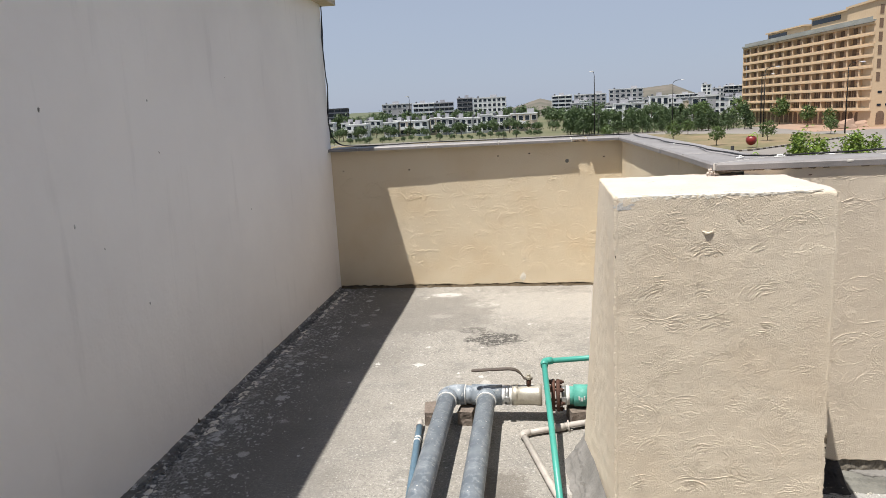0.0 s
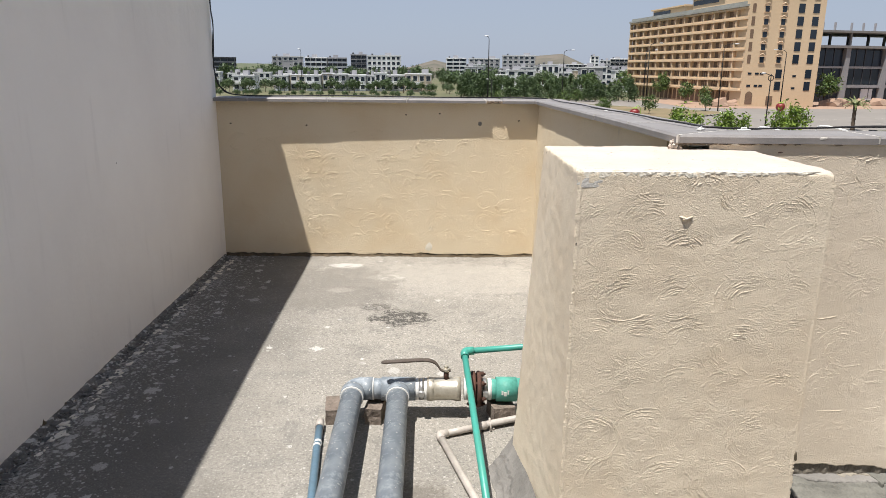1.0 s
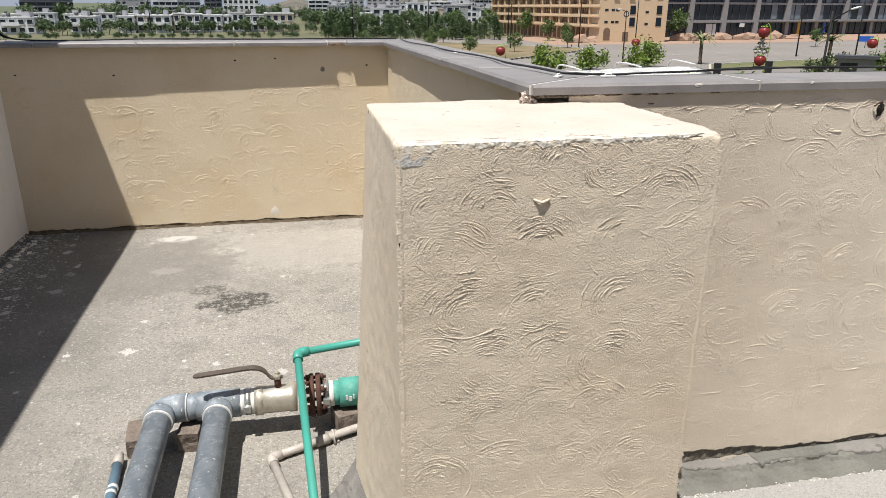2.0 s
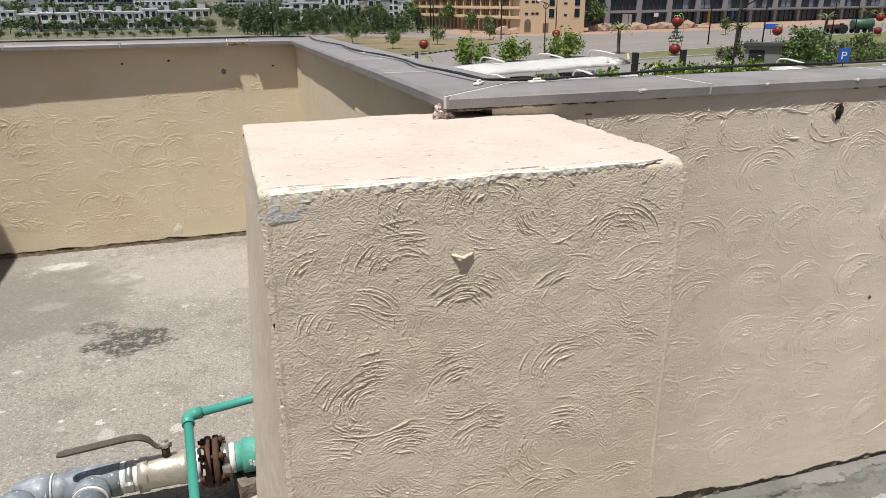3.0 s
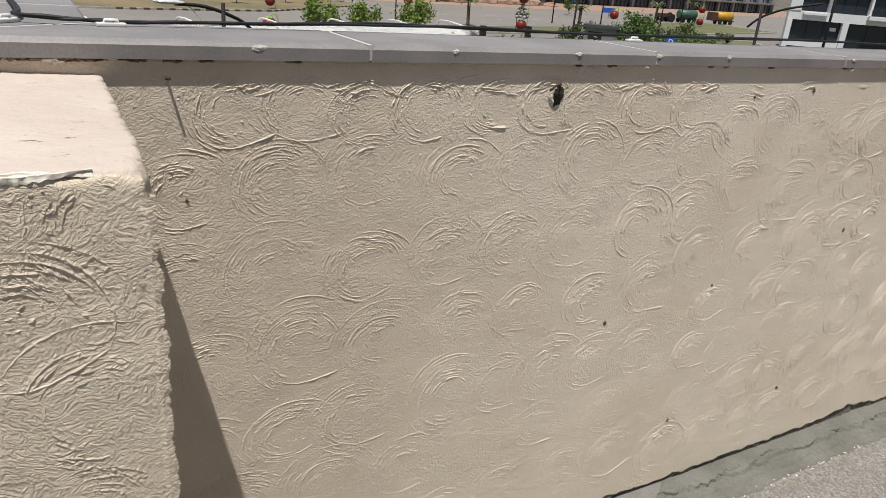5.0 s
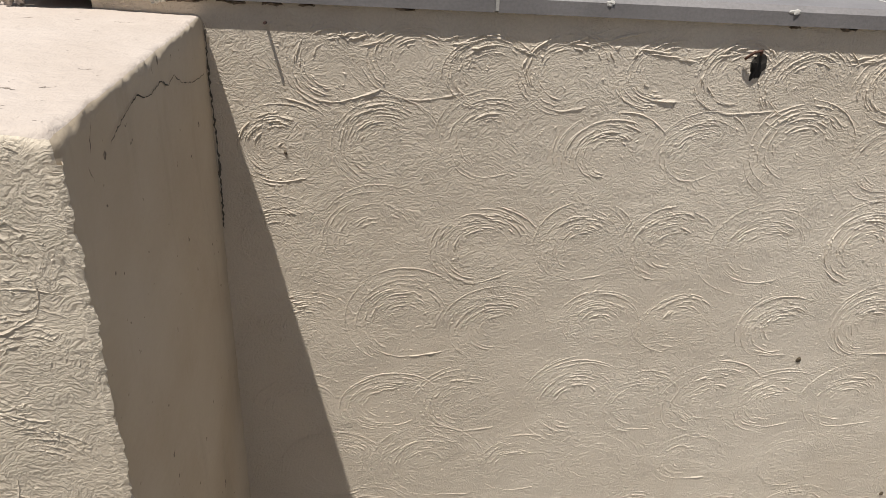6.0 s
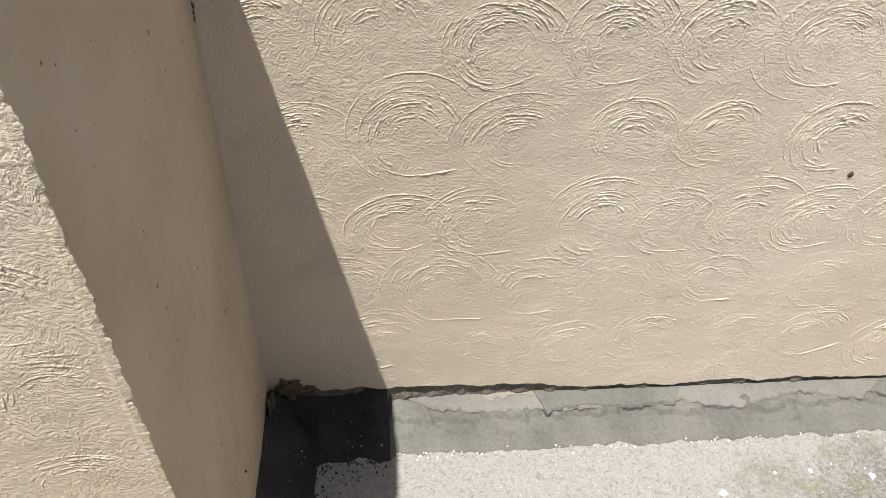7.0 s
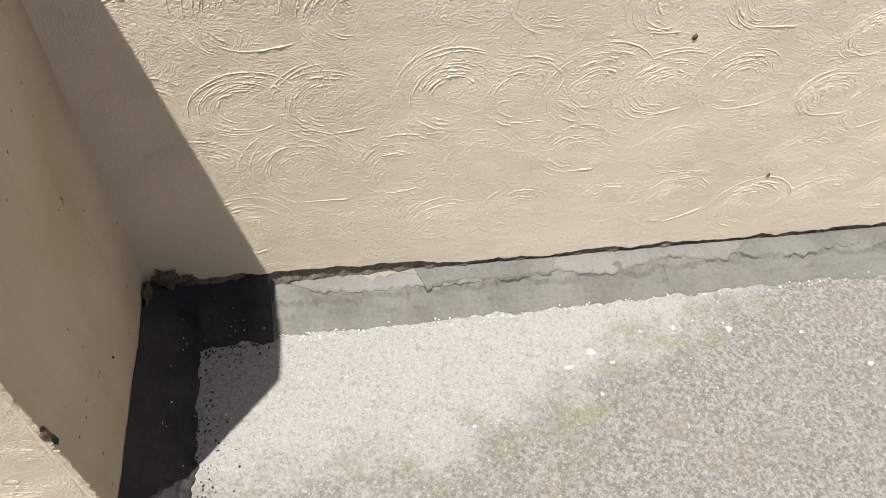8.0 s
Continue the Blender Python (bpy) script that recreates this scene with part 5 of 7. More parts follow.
def old_brick(x, y, size, turn, seed):
    bm = bmesh.new()
    box(bm, (-size[0], -size[1], 0), (size[0], size[1], size[2]))
    bmesh.ops.subdivide_edges(bm, edges=bm.edges[:], cuts=5, use_grid_fill=True)
    for v in bm.verts:
        k = 0.0045 * noise.noise(v.co * 40 + Vector((seed, 0, 0))) + 0.006 * noise.noise(v.co * 14 + Vector((seed, 2, 0)))
        v.co += Vector((v.co.x, v.co.y, 0.2 * (v.co.z - 0.03))).normalized() * k
        v.co.z = max(0, v.co.z)
    root = part("brick", bm, MAT_BRICK, None, at=pose(x, y, floor_z(x, y), 0, 0, turn))
    tagged(root, "old broken brown brick propping the pipes", "brick", "prop bricks")


old_brick(-0.425, 3.33, (0.05, 0.07, 0.066), 8, 1)
old_brick(-0.255, 3.33, (0.036, 0.075, 0.074), -6, 4)
old_brick(0.30, 3.33, (0.05, 0.06, 0.072), 12, 9)

# ---- the street and the town ----
def far_mat(name, a, b, rough=0.9, scale=0.3, grain=2.0):
    return plain(name, a, b, rough, scale=scale, grain=grain, relief=0.0)


MAT_EARTH = far_mat("dry_earth", (0.13, 0.12, 0.065), (0.06, 0.075, 0.03), scale=0.02, grain=0.25)
MAT_ROAD = far_mat("pale_asphalt", (0.205, 0.187, 0.168), (0.16, 0.147, 0.134), scale=0.05, grain=0.6)
MAT_LAWN = far_mat("dry_lawn", (0.215, 0.155, 0.09), (0.085, 0.09, 0.036), scale=0.12, grain=0.9)
MAT_GRASS = far_mat("green_grass", (0.085, 0.105, 0.035), (0.14, 0.125, 0.06), scale=0.15, grain=1.2)
MAT_DIRT = far_mat("red_dirt", (0.31, 0.205, 0.145), (0.25, 0.175, 0.13), scale=0.06, grain=0.8)
MAT_KERB = far_mat("pale_kerb", (0.42, 0.40, 0.36), (0.30, 0.28, 0.25), scale=0.5)
MAT_KERB_DARK = far_mat("dark_kerb", (0.09, 0.07, 0.05), None, scale=0.5)
MAT_HILL = far_mat("brown_hill", (0.15, 0.125, 0.10), (0.055, 0.06, 0.042), scale=0.02, grain=0.12)
MAT_HILL_GREEN = far_mat("green_hill", (0.055, 0.075, 0.035), (0.10, 0.105, 0.06), scale=0.012, grain=0.08)
MAT_HOTEL = far_mat("sandy_render", (0.62, 0.47, 0.31), (0.55, 0.41, 0.265), scale=0.1)
MAT_HOTEL_DEEP = far_mat("brown_panel", (0.20, 0.13, 0.085), (0.13, 0.085, 0.06), scale=0.5)
MAT_HOTEL_PALE = far_mat("pale_lattice", (0.66, 0.50, 0.35), (0.50, 0.36, 0.25), scale=0.8)
MAT_ROOF_GREY = far_mat("grey_roof_edge", (0.30, 0.31, 0.29), (0.22, 0.22, 0.2), scale=0.3)
MAT_CONCRETE = far_mat("bare_concrete", (0.22, 0.21, 0.20), (0.15, 0.145, 0.14), scale=0.2)
MAT_DARK_CLAD = far_mat("dark_grey_cladding", (0.055, 0.058, 0.066), (0.04, 0.043, 0.05), 0.6, scale=0.2)
MAT_GREY_CLAD = far_mat("grey_cladding", (0.27, 0.27, 0.28), (0.22, 0.22, 0.23), 0.7, scale=0.2)
MAT_PALE_WALL = far_mat("white_render", (0.68, 0.69, 0.70), (0.57, 0.58, 0.59), scale=0.1)
MAT_GREY_WALL = far_mat("grey_render", (0.34, 0.34, 0.36), (0.27, 0.27, 0.29), scale=0.1)
MAT_TAN_WALL = far_mat("tan_render", (0.50, 0.43, 0.34), (0.42, 0.35, 0.27), scale=0.1)
MAT_FABRIC = far_mat("white_canopy_fabric", (0.80, 0.80, 0.78), (0.72, 0.72, 0.70), 0.7, scale=0.3)
MAT_RED = far_mat("red_fibreglass", (0.21, 0.014, 0.014), (0.15, 0.011, 0.011), 0.45, scale=1.0)
MAT_LIME = far_mat("lime_green_paint", (0.24, 0.40, 0.04), (0.18, 0.30, 0.03), 0.5, scale=1.0)
MAT_POLE = far_mat("dark_lamp_post", (0.018, 0.018, 0.018), (0.028, 0.028, 0.028), 0.65, scale=1.0)
MAT_POLE.node_tree.nodes["Principled BSDF"].inputs["Specular IOR Level"].default_value = 0.1
MAT_YELLOW = far_mat("yellow_paint", (0.50, 0.28, 0.015), (0.40, 0.22, 0.015), 0.5, scale=1.0)
MAT_SIGN_BLUE = far_mat("blue_sign", (0.02, 0.10, 0.45), (0.02, 0.09, 0.38), 0.4, scale=1.0)
MAT_TANK_GREEN = far_mat("green_tank", (0.055, 0.12, 0.085), (0.035, 0.08, 0.055), 0.5, scale=1.0)
MAT_BARK = far_mat("bark", (0.11, 0.08, 0.055), (0.07, 0.05, 0.035), scale=3.0)
MAT_LAMP = plain("lamp_head_grey", (0.55, 0.56, 0.57), (0.45, 0.46, 0.47), 0.4, scale=8)


def leaf_mat(name, a, b):
    m = Nodes(name, 0.6)
    r = m.node("ShaderNodeNewGeometry").outputs["Random Per Island"]
    m.color(m.mix(r, a, b))
    return m.mat


MAT_PINE = leaf_mat("dark_needles", (0.026, 0.052, 0.017), (0.075, 0.12, 0.035))
MAT_LEAF = leaf_mat("green_leaves", (0.036, 0.072, 0.016), (0.105, 0.16, 0.034))
MAT_LIGHT_LEAF = leaf_mat("bright_leaves", (0.06, 0.12, 0.010), (0.18, 0.25, 0.026))
MAT_OLIVE = leaf_mat("olive_leaves", (0.035, 0.055, 0.018), (0.09, 0.12, 0.04))
MAT_FROND = leaf_mat("palm_fronds", (0.07, 0.10, 0.03), (0.14, 0.165, 0.06))


def glass_mat():
    m = Nodes("dark_window_glass", 0.08)
    m.color((0.02, 0.028, 0.04))
    m.bsdf.inputs["Specular IOR Level"].default_value = 0.4
    return m.mat


MAT_GLASS = glass_mat()
MAT_FILM = plain("pale_film_on_glass", (0.20, 0.23, 0.26), (0.13, 0.15, 0.18), 0.25, scale=0.3, grain=1.5, relief=0.0)


def flat_land(outline, z, name, mat, label, category, thick=0.0):
    bm = bmesh.new()
    if thick:
        plate(bm, outline, z - 0.02, z + thick)
    else:
        bm.faces.new([bm.verts.new((x, y, z)) for x, y in outline])
    return structure(name, bm, mat, label, category)


def ground_sheet():
    """One sheet to the horizon, rising into low hills far off."""
    bm = bmesh.new()
    rings = [0, 40, 80, 130, 190, 260, 330, 410, 500, 600, 700, 800, 900, 1000, 1200, 1600, 2300, 3500, 4600]
    n = 144
    rows = []
    for r in rings[1:]:
        row = []
        for k in range(n):
            a = math.tau * k / n
            x, y = math.sin(a) * r, math.cos(a) * r
            z = GROUND
            deg = math.degrees(a)
            deg = deg - 360 if deg > 180 else deg
            if r > 600:
                far = smooth01((r - 600) / 300)
                z += far * (27 * math.exp(-((deg - 9.0) / 2.9) ** 2) + 15.5 * math.exp(-((deg - 0.2) / 2.2) ** 2) + 9 * math.exp(-((deg + 14) / 4.5) ** 2) + 3.0)
                z += far * 1.6 * noise.noise(Vector((x * 0.011, y * 0.011, 0)))
                if r > 1100:
                    z = GROUND + (z - GROUND) * math.exp(-(r - 1100) / 900) + (r - 1100) * 0.0012
            row.append(bm.verts.new((x, y, z)))
        rows.append(row)
    mid = bm.verts.new((0, 0, GROUND))
    for k in range(n):
        bm.faces.new((mid, rows[0][(k + 1) % n], rows[0][k]))
    for i in range(len(rows) - 1):
        for k in range(n):
            f = bm.faces.new((rows[i][k], rows[i][(k + 1) % n], rows[i + 1][(k + 1) % n], rows[i + 1][k]))
            f.material_index = 1 if rings[i + 1] >= 600 else 0
            a = 360 * k / n
            a = a - 360 if a > 180 else a
            if f.material_index and a < -7:
                f.material_index = 2
            f.smooth = True
    bmesh.ops.recalc_face_normals(bm, faces=bm.faces[:])
    return bm


structure("ground", ground_sheet(), [MAT_EARTH, MAT_HILL, MAT_HILL_GREEN], "dry earth and scrub rising to low brown hills", "ground")
road = flat_land([(-260, 60), (62, 58), (140, 84), (420, 185), (420, 330), (330, 285), (160, 196), (124, 177), (75, 169), (66, 205), (-260, 212)], GROUND + 0.03, "road", MAT_ROAD, "wide pale grey asphalt street and forecourt", "road")
flat_land([(60, 166), (96, 168), (124, 171), (160, 181), (250, 206), (330, 232), (420, 262), (420, 345), (330, 330), (60, 215)], GROUND + 0.05, "dirt_verge", MAT_DIRT, "bare reddish dirt verge of a building site", "ground")


def dashes(p, q, count, gap):
    """Painted lane dashes in the carriageway, p to q the first dash."""
    p, q = Vector((*p, 0)), Vector((*q, 0))
    way = (q - p).normalized()
    side = Vector((-way.y, way.x, 0)) * 0.14
    bm = bmesh.new()
    for k in range(count):
        a, b = p + way * gap * k, q + way * gap * k
        bm.faces.new([bm.verts.new((v.x, v.y, GROUND + 0.045)) for v in (a - side, b - side, b + side, a + side)])
    part("lane_marks", bm, MAT_KERB, road, "worn white lane dashes")


dashes((76.5, 122.0), (81.0, 123.6), 12, 13.0)
dashes((70.0, 128.5), (74.5, 130.1), 12, 13.0)
dashes((70.0, 113.0), (74.0, 113.9), 10, 13.0)


def lawn(outline, label, mat, dashes=None):
    ob = flat_land(outline, GROUND + 0.05, "lawn", mat, label, "lawn", 0.14)
    bm = bmesh.new()
    pts = [Vector((*p, 0)) for p in outline]
    n = len(pts)
    for i in range(n):
        a, b = pts[i], pts[(i + 1) % n]
        length = (b - a).length
        way = (b - a) / length
        side = Vector((way.y, -way.x, 0)) * 0.35
        count = max(1, int(length / 0.9))
        for k in range(count):
            p, q = a + way * (length * k / count), a + way * (length * (k + 1) / count)
            plate(bm, [tuple((p + side)[:2]), tuple((q + side)[:2]), tuple(q[:2]), tuple(p[:2])], GROUND, GROUND + 0.28, slot=(k % 2) if dashes and i in dashes else 0)
    part("kerb", bm, [MAT_KERB, MAT_KERB_DARK], ob, "painted kerb stones")
    return ob


lawn([(-140, 103), (9, 109), (24, 113.5), (33, 117), (41, 125), (50, 134), (58, 143), (60, 150), (52, 160), (40, 174), (20, 192), (-140, 201)], "dry brown grass island with black and white kerb", MAT_LAWN, (1, 2, 3, 4, 5))
lawn([(57, 93), (76, 97), (120, 107.5), (160, 121), (160, 143), (138, 136), (86, 110), (63, 103)], "green grass median between carriageways", MAT_GRASS)
lawn([(95, 84), (112, 87), (118, 94), (108, 98), (97, 93)], "small planted corner bed with a pale kerb", MAT_GRASS)
flat_land([(40, 66), (64, 74), (104, 79), (100, 60), (60, 56)], GROUND + 0.06, "planting_bed", MAT_GRASS, "planted strip beside the forecourt", "ground")


# ---- plants ----
def leaf_cloud(seed, count, where, size, squash=0.8):
    """Loose leaves: where(rng) gives each one's place."""
    r = random.Random(seed)
    verts, faces = [], []
    for i in range(count):
        c = where(r)
        s = size * r.uniform(0.6, 1.3)
        a = Vector((r.gauss(0, 1), r.gauss(0, 1), r.gauss(0, 1))).normalized()
        b = a.orthogonal().normalized()
        b = (Matrix.Rotation(r.uniform(0, math.tau), 3, a) @ b) * s
        d = a.cross(b) * squash
        k = len(verts)
        verts += [c - b, c + d * 0.6, c + b, c - d * 0.6]
        faces += [(k, k + 1, k + 2, k + 3)]
    me = bpy.data.meshes.new("crown")
    me.from_pydata(verts, [], faces)
    return me


def limbs(bm, height, spread, count, seed, r0):
    r = random.Random(seed)
    tube(bm, [(0, 0, -0.1), (0.03 * height * r.uniform(-1, 1), 0.02 * height, height * 0.5), (0, 0.02 * height, height * 0.9)], [r0, r0 * 0.7, r0 * 0.2], 7)
    for k in range(count):
        a, z = r.uniform(0, math.tau), height * r.uniform(0.3, 0.7)
        e = Vector((math.cos(a) * spread, math.sin(a) * spread, z + height * 0.22))
        tube(bm, [(0, 0.01 * height, z), e * 0.5 + Vector((0, 0, z * 0.5)), e], [r0 * 0.4, r0 * 0.28, r0 * 0.1], 5)
    return bm


def make_tree(name, label, category, group, crown, mat, height, spread, r0, seed, count=5):
    root = thing(name, (0, 0, -500), label, category, group)
    part("trunk", limbs(bmesh.new(), height, spread, count, seed, r0), MAT_BARK, root)
    crown.materials.append(mat)
    leaves = new("crown", crown)
    leaves.parent = root
    return root


def cone_place(h, w, low=0.22):
    lumps = {}

    def where(r):
        k = r.randint(0, 34)
        if k not in lumps:
            z = low + (0.98 - low) * (k / 34) ** 0.8
            rad = w * (1.05 - z) ** 0.75 * r.uniform(0.45, 1.0)
            a = r.uniform(0, math.tau)
            lumps[k] = (Vector((math.cos(a) * rad, math.sin(a) * rad, z * h)), 0.10 * h * (1.15 - z) + 0.12)
        c, s = lumps[k]
        return c + Vector((r.gauss(0, 1), r.gauss(0, 1), r.gauss(0, 0.8))) * s
    return where


def ball_place(h, w, low=0.0, lump_count=26, seed=0):
    g = random.Random(seed)
    lumps = []
    for k in range(lump_count):
        d = Vector((g.gauss(0, 1), g.gauss(0, 1), g.gauss(0, 1))).normalized() * g.uniform(0.55, 1.0)
        lumps.append((Vector((d.x * w, d.y * w, low * h + (1 - low) * h * (0.5 + 0.46 * d.z))), g.uniform(0.12, 0.24) * w))

    def where(r):
        c, s = lumps[r.randrange(lump_count)]
        q = Vector((r.gauss(0, 1), r.gauss(0, 1), r.gauss(0, 1))) * s
        p = c + q
        p.z = max(p.z, 0.05)
        return p
    return where


def place(proto, spots, seed):
    r = random.Random(seed)
    first = True
    for x, y, k in spots:
        m = pose(x, y, GROUND + 0.05, 0, 0, r.uniform(0, 360)) @ Matrix.Diagonal((k * r.uniform(0.9, 1.1), k * r.uniform(0.9, 1.1), k, 1))
        if first:
            proto.matrix_basis = m
            first = False
        else:
            c = copy_thing(proto, Matrix())
            c.matrix_basis = m


pines = [make_tree("pine_tree", "dark green young pine in a roadside row", "tree", "pine row", leaf_cloud(40 + s, 760, cone_place(5.7, 1.8, 0.16), 0.30), MAT_PINE, 5.5, 0.6, 0.11, s) for s in range(3)]
rng = random.Random(17)
spots = [[], [], []]
for i in range(46):
    t = i / 45
    x, y = 8 + 46 * t + rng.uniform(-0.8, 0.8), 206 - 10 * t + rng.uniform(-5, 6)
    spots[i % 3].append((x, y, rng.uniform(0.55, 1.1)))
for i in range(16):
    spots[i % 3].append((rng.uniform(10, 48), rng.uniform(225, 240), rng.uniform(0.8, 1.2)))
for s in range(3):
    place(pines[s], spots[s], 60 + s)
round_tree = make_tree("street_tree", "leafy green young street tree", "tree", "street trees", leaf_cloud(71, 900, ball_place(5.0, 1.9, 0.34, 24, 2), 0.24), MAT_LEAF, 4.4, 1.1, 0.10, 5)
place(round_tree, [(42, 139, 0.75), (58, 152, 0.7), (31, 131, 0.7), (27, 150, 0.8), (80, 180, 1.35), (100, 183, 1.6), (35, 176, 0.7), (15, 165, 0.7), (66, 188, 1.1), (72, 190, 0.9), (118, 150, 0.8), (64.6, 69.7, 1.05), (67.5, 71.0, 0.8), (74.8, 78.7, 0.9), (80, 82.5, 0.85), (90, 84, 0.72), (60, 230, 1.6), (52, 240, 1.5), (68, 215, 1.5)], 4)
dark_tree = make_tree("garden_tree", "dense dark green garden tree among houses", "tree", "garden trees", leaf_cloud(73, 700, ball_place(5.2, 2.3, 0.15, 20, 8), 0.34), MAT_PINE, 4.2, 1.0, 0.12, 6)
r2 = random.Random(23)
place(dark_tree, [(-78 + 2.9 * i + r2.uniform(-1.2, 1.2), 243 + r2.uniform(-6, 7), r2.uniform(0.55, 1.05)) for i in range(31)] + [(-66 + 9 * i + r2.uniform(-3, 3), 300 + r2.uniform(-20, 60), r2.uniform(1.0, 1.7)) for i in range(16)] + [(6 + 3.2 * i, 262 + r2.uniform(-8, 60), r2.uniform(1.0, 1.7)) for i in range(17)] + [(-108 + 1.9 * i + r2.uniform(-1.5, 1.5), 206 + r2.uniform(-4, 6), r2.uniform(0.22, 0.48)) for i in range(58)] + [(-130 + 4.4 * i + r2.uniform(-2, 2), 395 + r2.uniform(-25, 25), r2.uniform(1.1, 2.0)) for i in range(38)], 9)
bush = make_tree("shrub", "rounded bright yellow-green shrub", "shrub", "round shrubs", leaf_cloud(81, 1500, ball_place(2.7, 1.75, 0.0, 30, 3), 0.17), MAT_LIGHT_LEAF, 1.6, 0.8, 0.06, 7)
place(bush, [(33.6, 95.5, 1.42), (41.2, 98.5, 1.25), (51.6, 102.5, 1.5)], 5)
front_bush = make_tree("shrub", "rounded bright green shrub in front of the car park", "shrub", "front shrubs", leaf_cloud(85, 4200, ball_place(4.3, 1.35, 0.45, 34, 4), 0.15), MAT_LIGHT_LEAF, 3.4, 0.8, 0.06, 17)
place(front_bush, [(18.05, 37.9, 0.98), (21.5, 37.2, 1.05), (25.2, 37.3, 1.1), (30.2, 41.2, 0.98), (33.5, 42.8, 0.96), (37.0, 44.0, 0.94)], 15)
low_bush = make_tree("hedge_shrub", "low clipped green hedge shrub", "shrub", "hedge shrubs", leaf_cloud(83, 900, ball_place(1.3, 1.25, 0.0, 20, 5), 0.14), MAT_LEAF, 0.9, 0.5, 0.04, 8)
place(low_bush, [(62 + 2.7 * i + 0.5 * (i % 2), 73.5 + 0.75 * i, 0.9 + 0.2 * (i % 3)) for i in range(12)], 6)
olive = make_tree("thorny_shrub", "loose olive green ornamental shrub", "shrub", "loose shrubs", leaf_cloud(87, 1000, ball_place(3.0, 1.6, 0.12, 18, 9), 0.17), MAT_OLIVE, 2.2, 0.9, 0.06, 9)
place(olive, [(66, 79.5, 1.2), (69, 81, 1.0), (72, 80.5, 1.15), (84, 83, 1.0), (88, 84.5, 0.9), (64, 81, 0.9), (78, 81, 1.0), (93.5, 86, 0.7), (104, 88, 0.7), (101, 91, 0.6), (108, 93, 0.6), (85, 180, 1.0), (70, 184, 0.9)], 7)


def palm():
    root = thing("palm_tree", (0, 0, -500), "date palm with a rough trunk on the verge", "tree", "palms")
    bm = bmesh.new()
    tube(bm, [(0, 0, -0.1)] + [(0.02 * k, 0, 0.32 * k) for k in range(1, 12)], [0.34] + [0.30 if k % 2 else 0.24 for k in range(1, 12)], 9)
    part("trunk", bm, MAT_BARK, root)
    r = random.Random(6)
    for k in range(22):
        a, lift = math.tau * k / 22 + r.uniform(-0.2, 0.2), r.uniform(0.1, 1.3)
        bm = bmesh.new()
        spine = [Vector((math.cos(a) * s * 2.3 * math.cos(lift * 0.6), math.sin(a) * s * 2.3 * math.cos(lift * 0.6), 3.5 + 2.3 * s * math.sin(lift) - 1.5 * s * s * (1.2 - lift * 0.5))) for s in (q / 7 for q in range(8))]
        side = Vector((-math.sin(a), math.cos(a), 0))
        for i in range(7):
            p, q = spine[i], spine[i + 1]
            w = 0.34 * (1 - i / 9)
            for sgn in (-1, 1):
                m = (p + q) / 2
                bm.faces.new([bm.verts.new(v) for v in (p, m + side * sgn * w - Vector((0, 0, 0.12)), q)])
        part("frond", bm, MAT_FROND, root)
    return root


place(palm(), [(63.0, 106.3, 1.05), (81.5, 100.5, 1.05), (136, 138, 1.1), (172, 160, 1.15), (96, 92, 0.6)], 8)


# ---- street furniture ----
def lamp_post(height, arm, group="street lamps"):
    root = thing("street_lamp", (0, 0, -500), "tall dark street lamp with a curved arm", "street lamp", group)
    part("pole", tubes(([(0, 0, 0), (0, 0, height * 0.5), (0, 0, height - 0.9)], [0.14, 0.11, 0.08]), sides=8), MAT_POLE, root)
    part("arm", tubes((spline([(0, 0, height - 0.95), (arm * 0.12, 0, height - 0.35), (arm * 0.5, 0, height - 0.05), (arm, 0, height)], 4), 0.06), sides=6), MAT_POLE, root)
    bm = blob((0.55, 0.2, 0.12), 1, 0.1, 2)
    part("head", bm, MAT_LAMP, root, "pale lamp head", at=(arm + 0.3, 0, height))
    return root


def posts(height, arm, spots):
    p = lamp_post(height, arm)
    for k, (x, y, turn, s) in enumerate(spots):
        m = pose(x, y, GROUND, 0, 0, turn) @ Matrix.Diagonal((s, s, s, 1))
        if k == 0:
            p.matrix_basis = m
        else:
            copy_thing(p, Matrix()).matrix_basis = m


posts(14.0, 2.2, [(45.0, 152, 10, 1.0), (60.6, 152, -5, 1.0), (70.2, 144.5, 185, 0.91), (52, 178, 0, 0.95), (33, 185, 10, 0.95), (90.8, 120.3, 20, 0.95), (118, 118, 200, 0.9), (146, 139, 20, 0.9), (82.4, 96, 20, 0.86)])
posts(14.0, 1.6, [(61.6, 42.0, -40, 1.0)])
posts(14.0, -0.9, [(14.8, 198.5, 0, 1.22), (-43.1, 235, 0, 1.0)])


def ring_post(x, y, height):
    root = thing("street_lamp", (x, y, GROUND), "short dark garden lamp post with a ring ornament", "street lamp", "ring lamps")
    part("pole", tubes(([(0, 0, 0), (0, 0, height)], [0.11, 0.07]), sides=8), MAT_POLE, root)
    a = [(math.cos(math.tau * k / 12) * 0.42, 0, height - 0.6 + math.sin(math.tau * k / 12) * 0.42) for k in range(13)]
    part("ring", tubes((a, 0.07), sides=6), MAT_POLE, root)
    part("arm", tubes(([(0, 0, height - 0.2), (-0.9, 0, height + 0.1)], 0.05), sides=6), MAT_POLE, root)
    part("head", blob((0.4, 0.18, 0.14), 2, 0.1, 2), MAT_LAMP, root, "pale lamp head", at=(-1.2, 0, height + 0.12))


ring_post(52.3, 111.8, 8.1)
ring_post(15.6, 196.0, 5.6)


